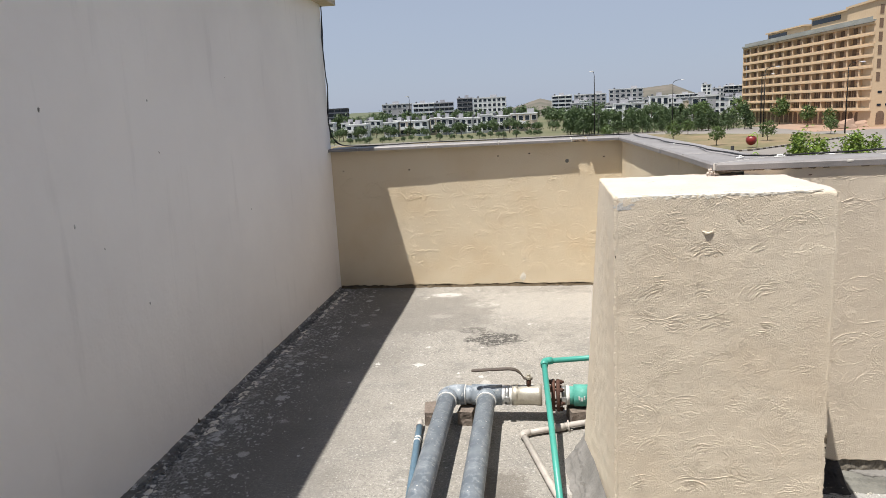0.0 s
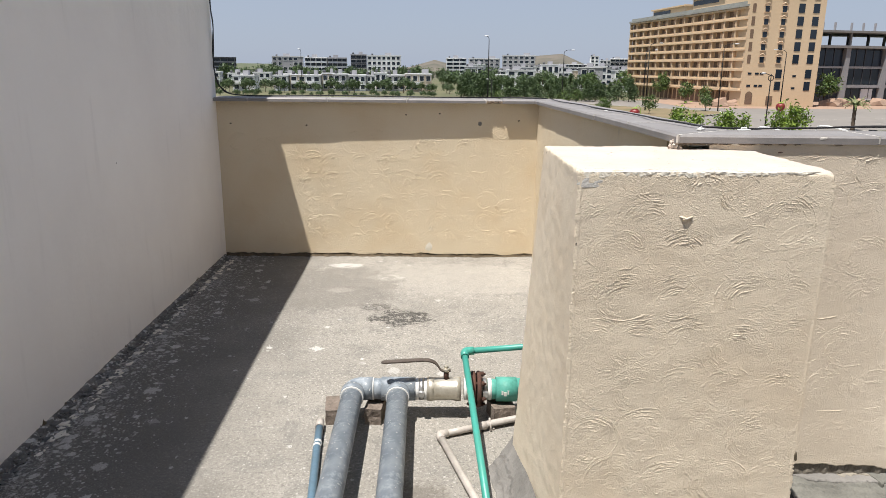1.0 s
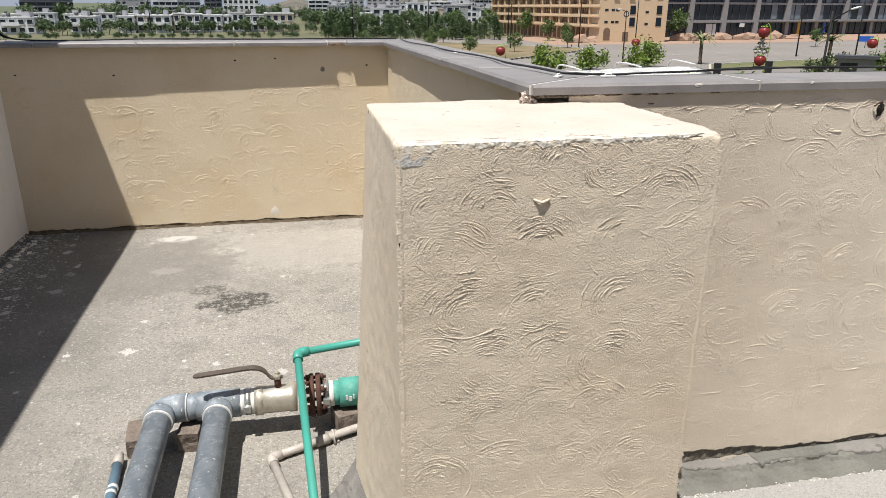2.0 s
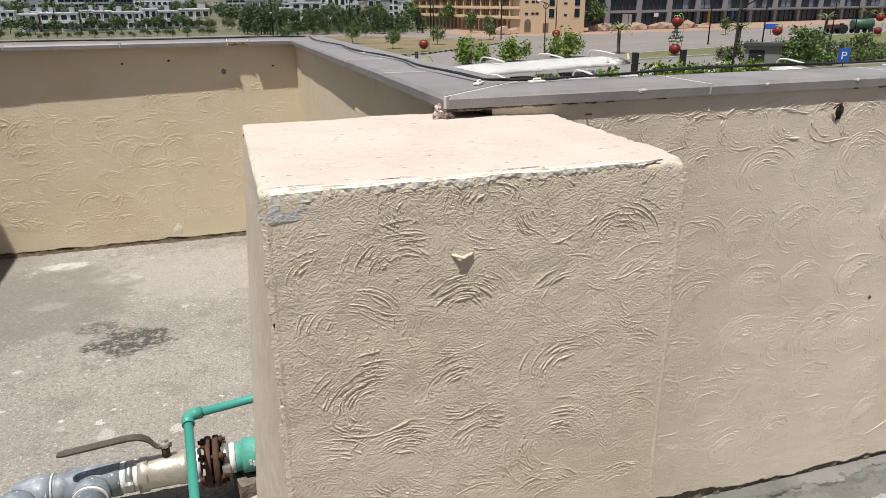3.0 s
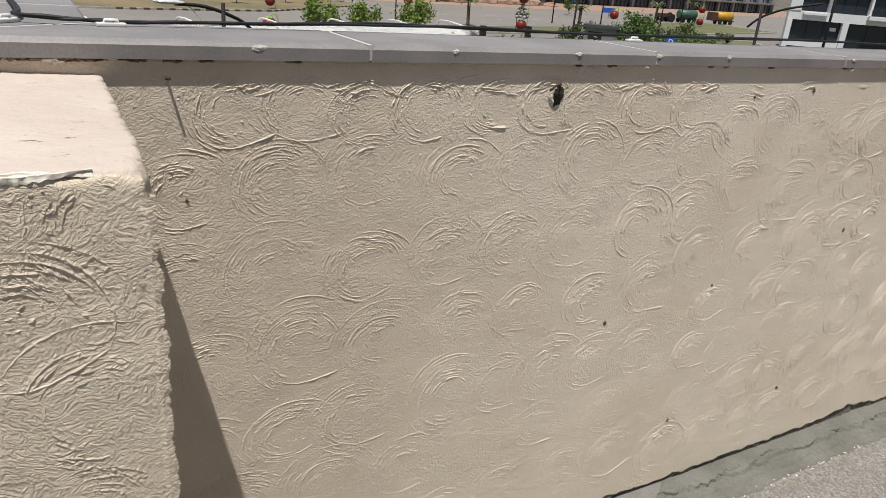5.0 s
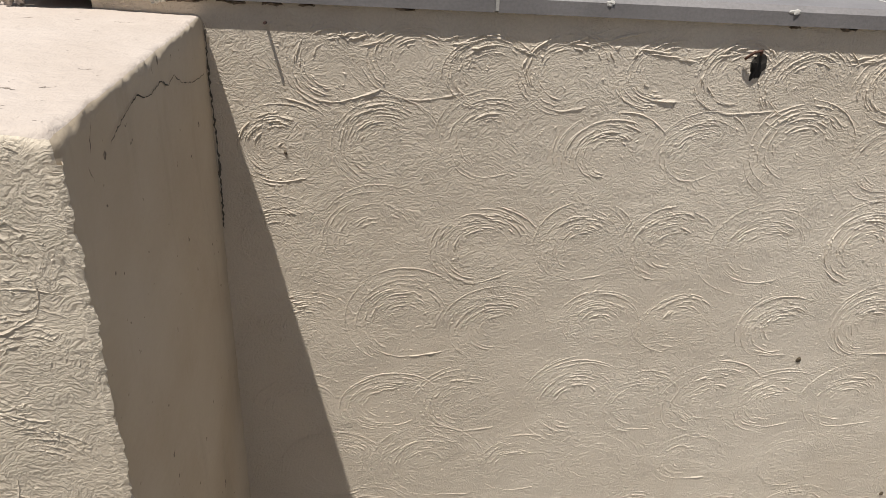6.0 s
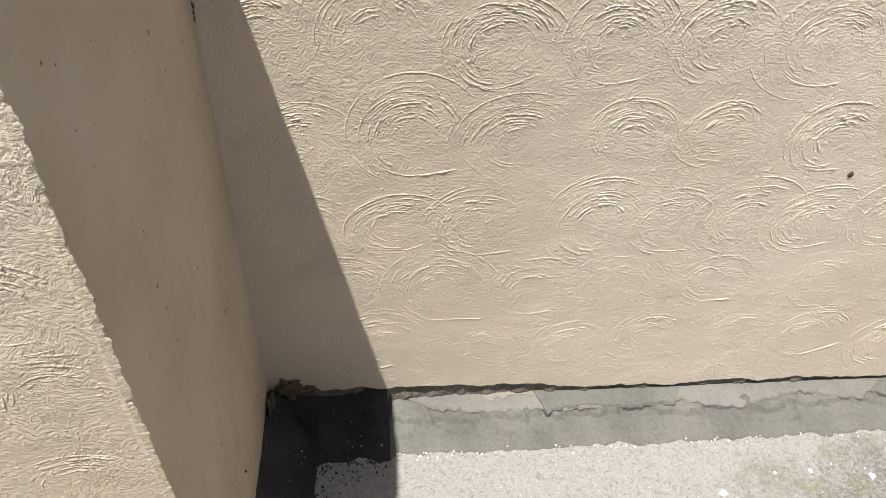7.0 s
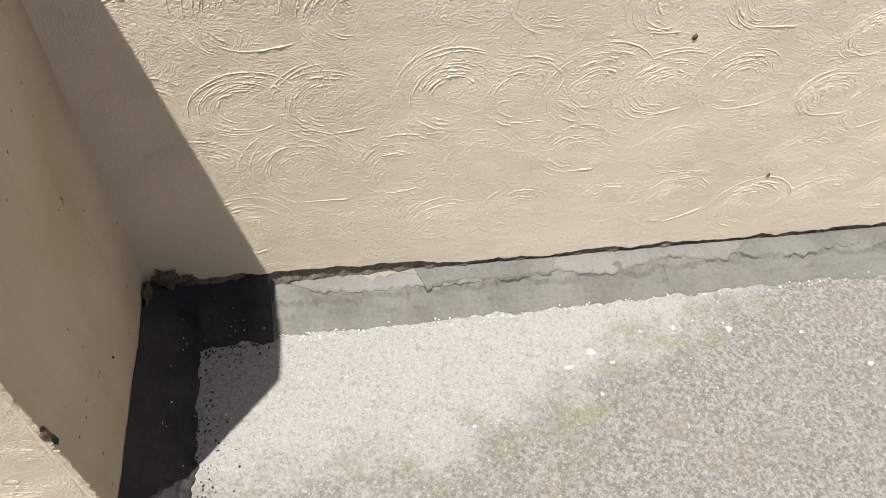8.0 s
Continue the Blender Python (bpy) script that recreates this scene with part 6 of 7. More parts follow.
def near_lamp(x, y, top, reach, turn):
    """A lamp whose head ends just above the coping."""
    root = thing("street_lamp", pose(x, y, GROUND, 0, 0, turn), "thin black street lamp with a pale head and loose wire", "street lamp", "near lamps")
    h = top - GROUND
    part("pole", tubes(([(0, 0, 0), (0, 0, h)], [0.05, 0.026]), sides=8), MAT_POLE, root)
    part("arm", tubes((spline([(0.42, 0.1, h - 0.36), (0.2, 0.05, h - 0.2), (-0.25 * reach, 0, h - 0.06), (-0.7 * reach, 0, h - 0.04)], 5), 0.023), sides=7), MAT_POLE, root)
    bm = blob((0.19, 0.075, 0.032), 3, 0.12, 2)
    part("head", bm, MAT_LAMP, root, "flat pale lamp head", at=(-0.78 * reach, 0, h - 0.02))
    part("wire", tubes((spline([(-0.5 * reach, 0, h - 0.06), (-0.22, 0, h - 0.3), (-0.1, 0, h - 0.62), (0.0, 0, h - 0.8), (0.12, 0, h - 0.6)], 4), 0.006), sides=5), MAT_LAMP, root)


root = thing("street_lamp", pose(32.4, 40.7, GROUND, 0, 0, -41), "black garden lamp on a leaning post with a bright head", "street lamp", "garden lamps")
part("pole", tubes(([(-0.1, 0, 0), (0.0, 0, 8.35)], [0.09, 0.06]), sides=8), MAT_POLE, root)
part("arm", tubes((spline([(-0.55, 0, 7.05), (-0.2, 0, 7.5), (0.25, 0, 7.95), (0.75, 0, 8.3), (0.95, 0, 8.42)], 4), 0.045), sides=6), MAT_POLE, root)
part("head", blob((0.30, 0.14, 0.07), 4, 0.1, 2), MAT_LAMP, root, "flat pale lamp head", at=pose(1.2, 0, 8.52, 0, -16, 0))
part("bracket", tubes(([(0, 0, 7.7), (0.35, 0, 7.78)], 0.04), sides=6), MAT_POLE, root)

near_lamp(3.06, 11.4, 0.80, 0.85, 0)
lamp = thing("street_lamp", pose(16.7, 14.0, GROUND, 0, 0, -51), "thin black street lamp with a long rising arm", "street lamp", "near lamps")
part("pole", tubes(([(0, 0, 0), (0, 0, 8.2)], [0.055, 0.034]), sides=8), MAT_POLE, lamp)
part("arm", tubes((spline([(-0.25, 0, 7.66), (-0.08, 0, 7.84), (0.15, 0, 8.0), (0.55, 0, 8.17), (1.05, 0, 8.3)], 5), 0.028), sides=7), MAT_POLE, lamp)
part("head", blob((0.17, 0.07, 0.03), 3, 0.12, 2), MAT_POLE, lamp, "flat dark lamp head", at=pose(1.18, 0, 8.33, 0, -14, 0))
part("wire", tubes((spline([(0.6, 0, 8.16), (0.36, 0, 7.9), (0.14, 0, 7.6), (-0.06, 0, 7.45), (-0.2, 0, 7.6)], 4), 0.006), sides=5), MAT_LAMP, lamp)


def fruit_planter(x, y, heights, stem_top, turn, pots=0.0):
    root = thing("fruit_planter", pose(x, y, GROUND, 0, 0, turn), "red strawberry-shaped planters hung on a curved green stem", "planter", "fruit planters")
    part("stem", tubes((spline([(0.9, 0, 0), (1.0, 0, stem_top * 0.55), (0.95, 0, stem_top * 0.85), (0.5, 0, stem_top + 0.15), (0, 0, stem_top - 0.35)], 5), 0.05), sides=6), MAT_LIME, root, "lime green stem")
    for k, z in enumerate(heights):
        bm = bmesh.new()
        rows = []
        for i, (zz, rr) in enumerate(((0.0, 0.14), (0.14, 0.52), (0.6, 0.8), (1.15, 0.78), (1.5, 0.42))):
            rows.append([bm.verts.new((math.cos(a) * rr * (1 + 0.1 * math.cos(5 * a)), math.sin(a) * rr * (1 + 0.1 * math.cos(5 * a)), z + zz)) for a in (math.tau * q / 15 for q in range(15))])
        for a, b in zip(rows, rows[1:]):
            for q in range(15):
                bm.faces.new((a[q], a[(q + 1) % 15], b[(q + 1) % 15], b[q])).smooth = True
        bm.faces.new(rows[0][::-1]), bm.faces.new(rows[-1])
        part("fruit", bm, MAT_RED, root, "glossy red fruit-shaped pot")
        bm = bmesh.new()
        for q in range(8):
            a = math.tau * q / 8
            c, s = math.cos(a), math.sin(a)
            bm.faces.new([bm.verts.new(v) for v in ((0, 0, z + 1.54), (c * 0.4 - s * 0.16, s * 0.4 + c * 0.16, z + 1.68), (c * 0.72, s * 0.72, z + 1.5), (c * 0.4 + s * 0.16, s * 0.4 - c * 0.16, z + 1.68))])
        part("leaf_cap", bm, MAT_LIME, root, "lime green leaf cap")
    if pots:
        part("rack", tubes(([(-0.75, 0, 0), (-0.75, 0, pots + 1.0)], 0.04), ([(-0.8, 0, pots + 0.1), (1.0, 0, pots + 0.1)], 0.04), sides=6), MAT_POLE, root, "thin dark plant rack")
        for u, v, w in ((-0.75, 0.1, 0.0), (-0.15, -0.35, 0.1), (0.45, -0.2, 0.0), (0.85, 0.2, 0.15), (-0.4, 0.0, 0.85), (0.3, 0.0, 0.9), (0.0, -0.1, 1.5)):
            pot = part("pot", tubes(([(u, v, pots + w), (u, v, pots + w + 0.45)], [0.2, 0.3]), sides=10), MAT_KERB, root, "pale plant pot")
            me = leaf_cloud(int(w * 50 + u * 9 + 40), 40, lambda r, cu=u, cv=v, cw=w: Vector((cu + r.gauss(0, 0.18), cv + r.gauss(0, 0.18), pots + cw + 0.5 + abs(r.gauss(0, 0.16)))), 0.14)
            me.materials.append(MAT_OLIVE)
            new("leaves", me).parent = pot


fruit_planter(67.5, 97.5, (0.35, 4.35), 6.2, -40, 2.1)
fruit_planter(65.5, 134.5, (1.2,), 3.1, 0)
fruit_planter(34.2, 121.5, (0.6,), 2.5, 0)
fruit_planter(24.4, 86.5, (0.0,), 1.9, 0)
fruit_planter(94.0, 106.0, (2.2,), 4.2, 0)
fruit_planter(142, 129, (0.5, 3.3), 5.2, 0)


def canopy(p, q, width, posts_count, drop, label):
    """A curved fabric roof over parked cars, hung from hoops."""
    p, q = Vector((*p, 0)), Vector((*q, 0))
    way = (q - p).normalized()
    side = Vector((-way.y, way.x, 0))
    length = (q - p).length
    root = thing("car_canopy", (p.x, p.y, GROUND), label, "canopy", "car canopies")
    bm = bmesh.new()
    rows = []
    n = posts_count * 5
    for i in range(n + 1):
        s = i / n
        sag = 0.16 * math.sin(math.pi * ((s * posts_count) % 1.0))
        taper = 1 - 0.25 * smooth01((s - 0.92) / 0.08)
        rows.append([bm.verts.new(way * (s * length) + side * (w * width * taper) + Vector((0, 0, 2.55 + 0.5 * math.sin(math.pi * (0.15 + 0.6 * w)) - sag * (1 - abs(w - 0.5)) - drop * (1 - w) ** 2))) for w in (0, 0.25, 0.5, 0.75, 1.0)])
    for a, b in zip(rows, rows[1:]):
        for k in range(4):
            bm.faces.new((a[k], b[k], b[k + 1], a[k + 1])).smooth = True
    geom = bm.faces[:]
    bmesh.ops.solidify(bm, geom=geom, thickness=0.05)
    part("fabric", bm, MAT_FABRIC, root)
    for k in range(posts_count + 1):
        o = way * (length * k / posts_count * 0.97 + 0.3)
        part("hoop", tubes((spline([o + side * (width * 0.95), o + side * (width * 0.95) + Vector((0, 0, 2.9)), o + side * (width * 0.8) + Vector((0, 0, 3.5)), o + side * (width * 0.3) + Vector((0, 0, 3.25))], 4), 0.07), sides=7), MAT_WHITE, root, "white steel hoop")


canopy((4.5, 53.0), (39.5, 64.0), 5.6, 5, 0.35, "long white fabric car park canopy on white steel hoops")
canopy((12, 44.0), (48, 48.5), 4.6, 5, 0.4, "second white fabric car park canopy on steel hoops")


def parked_car(x, y, turn, mat, label):
    root = thing("parked_car", pose(x, y, GROUND + 0.06, 0, 0, turn), label, "car", "parked cars")
    bm = bmesh.new()
    outline = [(-2.1, 0.35), (2.1, 0.35), (2.15, 0.75), (1.2, 0.95), (0.6, 1.42), (-1.0, 1.45), (-1.7, 1.0), (-2.15, 0.9)]
    a = [bm.verts.new((u, -0.85, v)) for u, v in outline]
    b = [bm.verts.new((u, 0.85, v)) for u, v in outline]
    bm.faces.new(a), bm.faces.new(b[::-1])
    for k in range(8):
        bm.faces.new((a[k], b[k], b[(k + 1) % 8], a[(k + 1) % 8]))
    bmesh.ops.recalc_face_normals(bm, faces=bm.faces[:])
    bmesh.ops.bevel(bm, geom=bm.edges[:], offset=0.07, segments=2, affect="EDGES")
    part("body", bm, mat, root)
    part("window", boxes(((-1.1, -0.875, 1.0), (0.7, 0.875, 1.32))), MAT_GLASS, root, "dark side windows")
    for u in (-1.3, 1.3):
        for v in (-0.8, 0.8):
            part("wheel", tubes(([(u, v - 0.1, 0.32), (u, v + 0.1, 0.32)], 0.32)), MAT_BLACK, root)


for k in range(9):
    parked_car(12.5 + 3.1 * k, 60.3 + 0.97 * k, 107, (MAT_BLACK, MAT_GREY_CLAD, MAT_DARK_CLAD, MAT_WHITE, MAT_BLACK)[k % 5], ("black", "grey", "dark grey", "white", "black")[k % 5] + " car parked under the white canopy")
for x, y in ((46.6, 75.0), (54.5, 77.0)):
    root = thing("gate_post", (x, y, GROUND), "dark square gate post", "post", "gate posts")
    bm = bmesh.new()
    soft_box(bm, (-0.3, -0.3, 0), (0.3, 0.3, 2.6), 0.03)
    part("shaft", bm, MAT_BLACK, root)

booth = thing("low_booth", pose(61.9, 72.0, GROUND, 0, 0, -40), "low grey stone booth with a dark flat top", "booth")
part("body", boxes(((-1.9, -0.9, 0), (1.9, 0.9, 3.15))), MAT_CONCRETE, booth)
part("roof", boxes(((-2.2, -1.2, 3.16), (2.2, 1.2, 3.5))), MAT_DARK_CLAD, booth, "dark flat slab")
part("opening", boxes(((-1.5, -0.93, 1.2), (0.2, -0.905, 2.7))), MAT_BLACK, booth, "dark opening")

# blue parking sign with its letter
sign = thing("parking_sign", pose(76.5, 74.3, GROUND, 0, 0, -40), "blue parking sign with a white letter P", "sign")
part("post", tubes(([(0, 0.05, 0), (0, 0.05, 2.2)], 0.05), sides=7), MAT_POLE, sign)
bm = bmesh.new()
soft_box(bm, (-0.62, -0.04, 0.55), (0.62, 0.04, 2.35), 0.02)
part("board", bm, MAT_SIGN_BLUE, sign)


def lettering(text, size, mat, parent, at, name="letters"):
    data = bpy.data.curves.new(name, "FONT")
    data.body, data.size, data.extrude, data.align_x = text, size, 0.01, "CENTER"
    tmp = new(name, data)
    me = bpy.data.meshes.new_from_object(tmp.evaluated_get(bpy.context.evaluated_depsgraph_get()))
    bpy.data.objects.remove(tmp)
    me.materials.append(mat)
    ob = new(name, me)
    ob.parent = parent
    ob.matrix_basis = at
    return ob


lettering("P", 1.35, MAT_WHITE, sign, pose(0, -0.055, 0.98, 90, 0, 0), "letter")
board = thing("blue_sign", pose(126, 144, GROUND, 0, 0, -40), "small blue road sign board on a post", "sign")
part("post", tubes(([(0, 0.05, 0), (0, 0.05, 2.6)], 0.06), sides=7), MAT_POLE, board)
part("board", boxes(((-1.5, -0.05, 1.4), (1.5, 0.04, 2.6))), MAT_SIGN_BLUE, board)


# ---- buildings ----
def window_mesh(w, h, frame_mat, depth=0.12):
    """A frame in one piece, and its pane."""
    bm = bmesh.new()
    f = 0.07 * min(w, h) + 0.03
    loops = []
    for y, k in ((0.03, 1), (-depth, 1), (-depth, 0), (0.03, 0)):
        loops.append([bm.verts.new((sx * (w / 2 + f * k), y, h / 2 + sz * (h / 2 + f * k))) for sx, sz in ((-1, -1), (1, -1), (1, 1), (-1, 1))])
    for p, q in zip(loops, loops[1:]):
        for k in range(4):
            bm.faces.new((p[k], p[(k + 1) % 4], q[(k + 1) % 4], q[k]))
    bmesh.ops.recalc_face_normals(bm, faces=bm.faces[:])
    return finish("window", bm, frame_mat), finish("pane", boxes(((-w / 2, -0.02, 0), (w / 2, 0.03, h))), MAT_GLASS)


def put_window(meshes, parent, at):
    piece("pane", meshes[1], piece("window", meshes[0], parent, at), (0, 0, 0))


WINDOWS = {}


def block(name, a, b, depth, top, floors, bays, mat, label, category, group="", style="plain", trim=None, base=GROUND, roof_bits=True, seed=0):
    """A building whose front runs from a to b (as seen, left to right)."""
    a, b = Vector((*a, 0)), Vector((*b, 0))
    way = (b - a).normalized()
    width, h = (b - a).length, top - base
    root = thing(name, pose(a.x, a.y, base, 0, 0, math.degrees(math.atan2(way.y, way.x))), label, category, group)
    trim = trim or mat
    bm = boxes(((0, 0, 0), (width, depth, h)))
    part("wall", bm, mat, root)
    fh, bw = h / floors, width / bays
    bm = boxes(((-0.25, -0.25, h + 0.01), (width + 0.25, depth + 0.2, h + 0.35)))
    part("roof", bm, trim, root)
    key = (round(bw, 1), round(fh, 1), style)
    if key not in WINDOWS:
        WINDOWS[key] = window_mesh(bw * (0.86 if style == "ribbon" else 0.62), fh * (0.6 if style == "ribbon" else 0.56), trim, 0.15)
    r = random.Random(seed)
    for i in range(floors):
        for j in range(bays):
            if style == "plain" and r.random() < 0.06:
                continue
            put_window(WINDOWS[key], root, (bw * (j + 0.5), -0.03, fh * i + fh * 0.28))
        if style == "ribbon":
            part("ledge", boxes(((-0.2, -0.75, fh * (i + 1) - 0.4), (width + 0.2, -0.002, fh * (i + 1) - 0.12))), trim, root)
    side_n = max(1, int(depth / 4))
    for i in range(floors):
        for j in range(side_n):
            put_window(WINDOWS[key], root, pose(width + 0.03, depth * (j + 0.5) / side_n, fh * i + fh * 0.28, 0, 0, 90))
    if roof_bits:
        u = width * r.uniform(0.2, 0.7)
        part("roof_room", boxes(((u, depth * 0.3, h + 0.36), (u + min(4, width * 0.25), depth * 0.7, h + 1.9))), MAT_GREY_WALL, root)
        part("water_tank", tubes(([(width * 0.15, depth * 0.5, h + 0.36), (width * 0.15, depth * 0.5, h + 1.4)], 0.55), sides=10), MAT_DARK_CLAD, root)
    return root


apartments = "apartment blocks"
block("apartment_block", (-143, 428), (-119, 433), 14, 6.2, 5, 6, MAT_GREY_WALL, "dark grey apartment block beyond the houses", "building", apartments, "ribbon", MAT_DARK_CLAD, seed=1)
block("apartment_block", (-98, 439), (-80, 443), 14, 7.2, 5, 6, MAT_GREY_WALL, "grey apartment block with white banded floors", "building", apartments, "plain", MAT_PALE_WALL, seed=2)
block("apartment_block", (-79, 443), (-66, 445), 14, 6.9, 5, 4, MAT_PALE_WALL, "white apartment block with dark ribbon windows", "building", apartments, "ribbon", MAT_PALE_WALL, seed=3)
block("apartment_block", (-65.5, 445), (-54, 447), 14, 6.8, 5, 4, MAT_PALE_WALL, "white and dark apartment block with balconies", "building", apartments, "ribbon", MAT_GREY_WALL, seed=4)
block("apartment_block", (-51.5, 447), (-42, 448), 14, 8.9, 6, 3, MAT_DARK_CLAD, "dark unfinished apartment block", "building", apartments, "ribbon", MAT_GREY_WALL, seed=5)
block("apartment_block", (-41.5, 448), (-21, 449.5), 14, 8.4, 5, 7, MAT_PALE_WALL, "white apartment block with small windows", "building", apartments, "plain", MAT_PALE_WALL, seed=6)
block("apartment_block", (8, 480), (21, 480), 14, 7.8, 6, 3, MAT_PALE_WALL, "white apartment block with dark ribbon windows", "building", apartments, "ribbon", MAT_PALE_WALL, seed=7)
block("apartment_block", (22.5, 479), (43, 478), 14, 7.6, 6, 6, MAT_GREY_WALL, "grey and white apartment row", "building", apartments, "plain", MAT_PALE_WALL, seed=8)
block("apartment_block", (44.7, 478), (66, 475), 14, 9.8, 6, 6, MAT_GREY_WALL, "tall grey and white apartment block", "building", apartments, "plain", MAT_PALE_WALL, seed=9)
block("apartment_block", (83, 594), (102, 591), 14, 4.5, 4, 5, MAT_PALE_WALL, "far white apartment row below the hill", "building", apartments, "ribbon", MAT_GREY_WALL, seed=10)
block("apartment_block", (102, 591), (125, 586), 14, 5.4, 4, 6, MAT_GREY_WALL, "far grey apartment row below the hill", "building", apartments, "ribbon", MAT_PALE_WALL, seed=11)
block("apartment_block", (126.5, 586), (133, 585), 12, 11.8, 7, 2, MAT_PALE_WALL, "narrow pale apartment tower", "building", apartments, "plain", MAT_PALE_WALL, seed=12)
block("apartment_block", (134, 585), (142, 583), 12, 8.6, 5, 3, MAT_GREY_WALL, "grey apartment block with a crane behind", "building", apartments, "plain", MAT_PALE_WALL, seed=13)
block("apartment_block", (142, 583), (156, 580), 12, 10.0, 6, 4, MAT_DARK_CLAD, "dark blue glazed office block", "building", apartments, "ribbon", MAT_PALE_WALL, seed=14)
block("apartment_block", (60, 430), (84, 428), 12, 2.6, 3, 6, MAT_PALE_WALL, "low white terrace of houses behind the pines", "building", apartments, "plain", MAT_PALE_WALL, seed=15)
block("apartment_block", (86, 420), (112, 412), 12, 1.8, 3, 6, MAT_PALE_WALL, "low white houses behind the pines", "building", apartments, "plain", MAT_GREY_WALL, seed=16)
block("apartment_block", (30, 400), (58, 398), 12, 0.8, 3, 7, MAT_GREY_WALL, "low grey blank-sided building behind the pines", "building", apartments, "plain", MAT_GREY_WALL, seed=17)

houses = "row houses"
rows = [(-70.6, -63.2, -1.9, MAT_PALE_WALL), (-57.5, -52.5, -1.8, MAT_PALE_WALL), (-52.3, -46.5, -1.6, MAT_TAN_WALL), (-46.3, -41.0, -1.6, MAT_PALE_WALL), (-40.7, -36.5, -1.0, MAT_TAN_WALL), (-36.3, -31.5, -1.2, MAT_GREY_WALL), (-31.3, -25.0, -1.5, MAT_PALE_WALL), (-24.8, -21.7, -1.6, MAT_PALE_WALL), (-21.5, -17.6, -0.7, MAT_PALE_WALL), (-17.4, -10.8, -1.4, MAT_GREY_WALL), (-10.6, -1.0, -0.9, MAT_TAN_WALL), (-90, -80, -2.2, MAT_PALE_WALL), (-104, -94, -2.0, MAT_PALE_WALL)]
tone = {MAT_PALE_WALL: "white", MAT_TAN_WALL: "tan", MAT_GREY_WALL: "grey"}
for k, (x0, x1, top, mat) in enumerate(rows):
    y = math.sqrt(262 ** 2 - (x0 + x1) ** 2 / 4) + (k * 7 % 5)
    h = block("house", (x0, y), (x1, y + 0.4), 10, top, 2, max(2, round((x1 - x0) / 2.4)), mat, "two-storey " + tone[mat] + " rendered house with balconies", "house", houses, "plain", MAT_PALE_WALL, seed=30 + k)
    w = x1 - x0
    part("balcony", boxes(((w * 0.1, -1.3, 2.55), (w * 0.6, -0.01, 2.75)), ((w * 0.1, -1.3, 2.75), (w * 0.6, -1.2, 3.6))), MAT_PALE_WALL, h)
# far white houses to the left of the street lamp
for k in range(5):
    block("house", (-118 + 11 * k, 330 + 3 * k), (-110 + 11 * k, 331 + 3 * k), 9, -2.0 + 0.5 * (k % 2), 2, 3, MAT_PALE_WALL, "two-storey white rendered house with balconies", "house", houses, "plain", MAT_PALE_WALL, seed=60 + k)


r3 = random.Random(77)
for k in range(26):
    x = 12 + 4.6 * k + r3.uniform(-2, 2)
    y = 300 + r3.uniform(-15, 95) - 0.05 * x
    w = r3.uniform(7, 12)
    block("house", (x, y), (x + w, y - 0.8), 9, r3.uniform(-2.2, 2.4) + (y - 300) * 0.02, r3.choice((2, 3)), 3, r3.choice((MAT_PALE_WALL, MAT_PALE_WALL, MAT_GREY_WALL, MAT_TAN_WALL)), "flat-roofed rendered house among the trees", "house", houses, "plain", MAT_PALE_WALL, seed=200 + k)


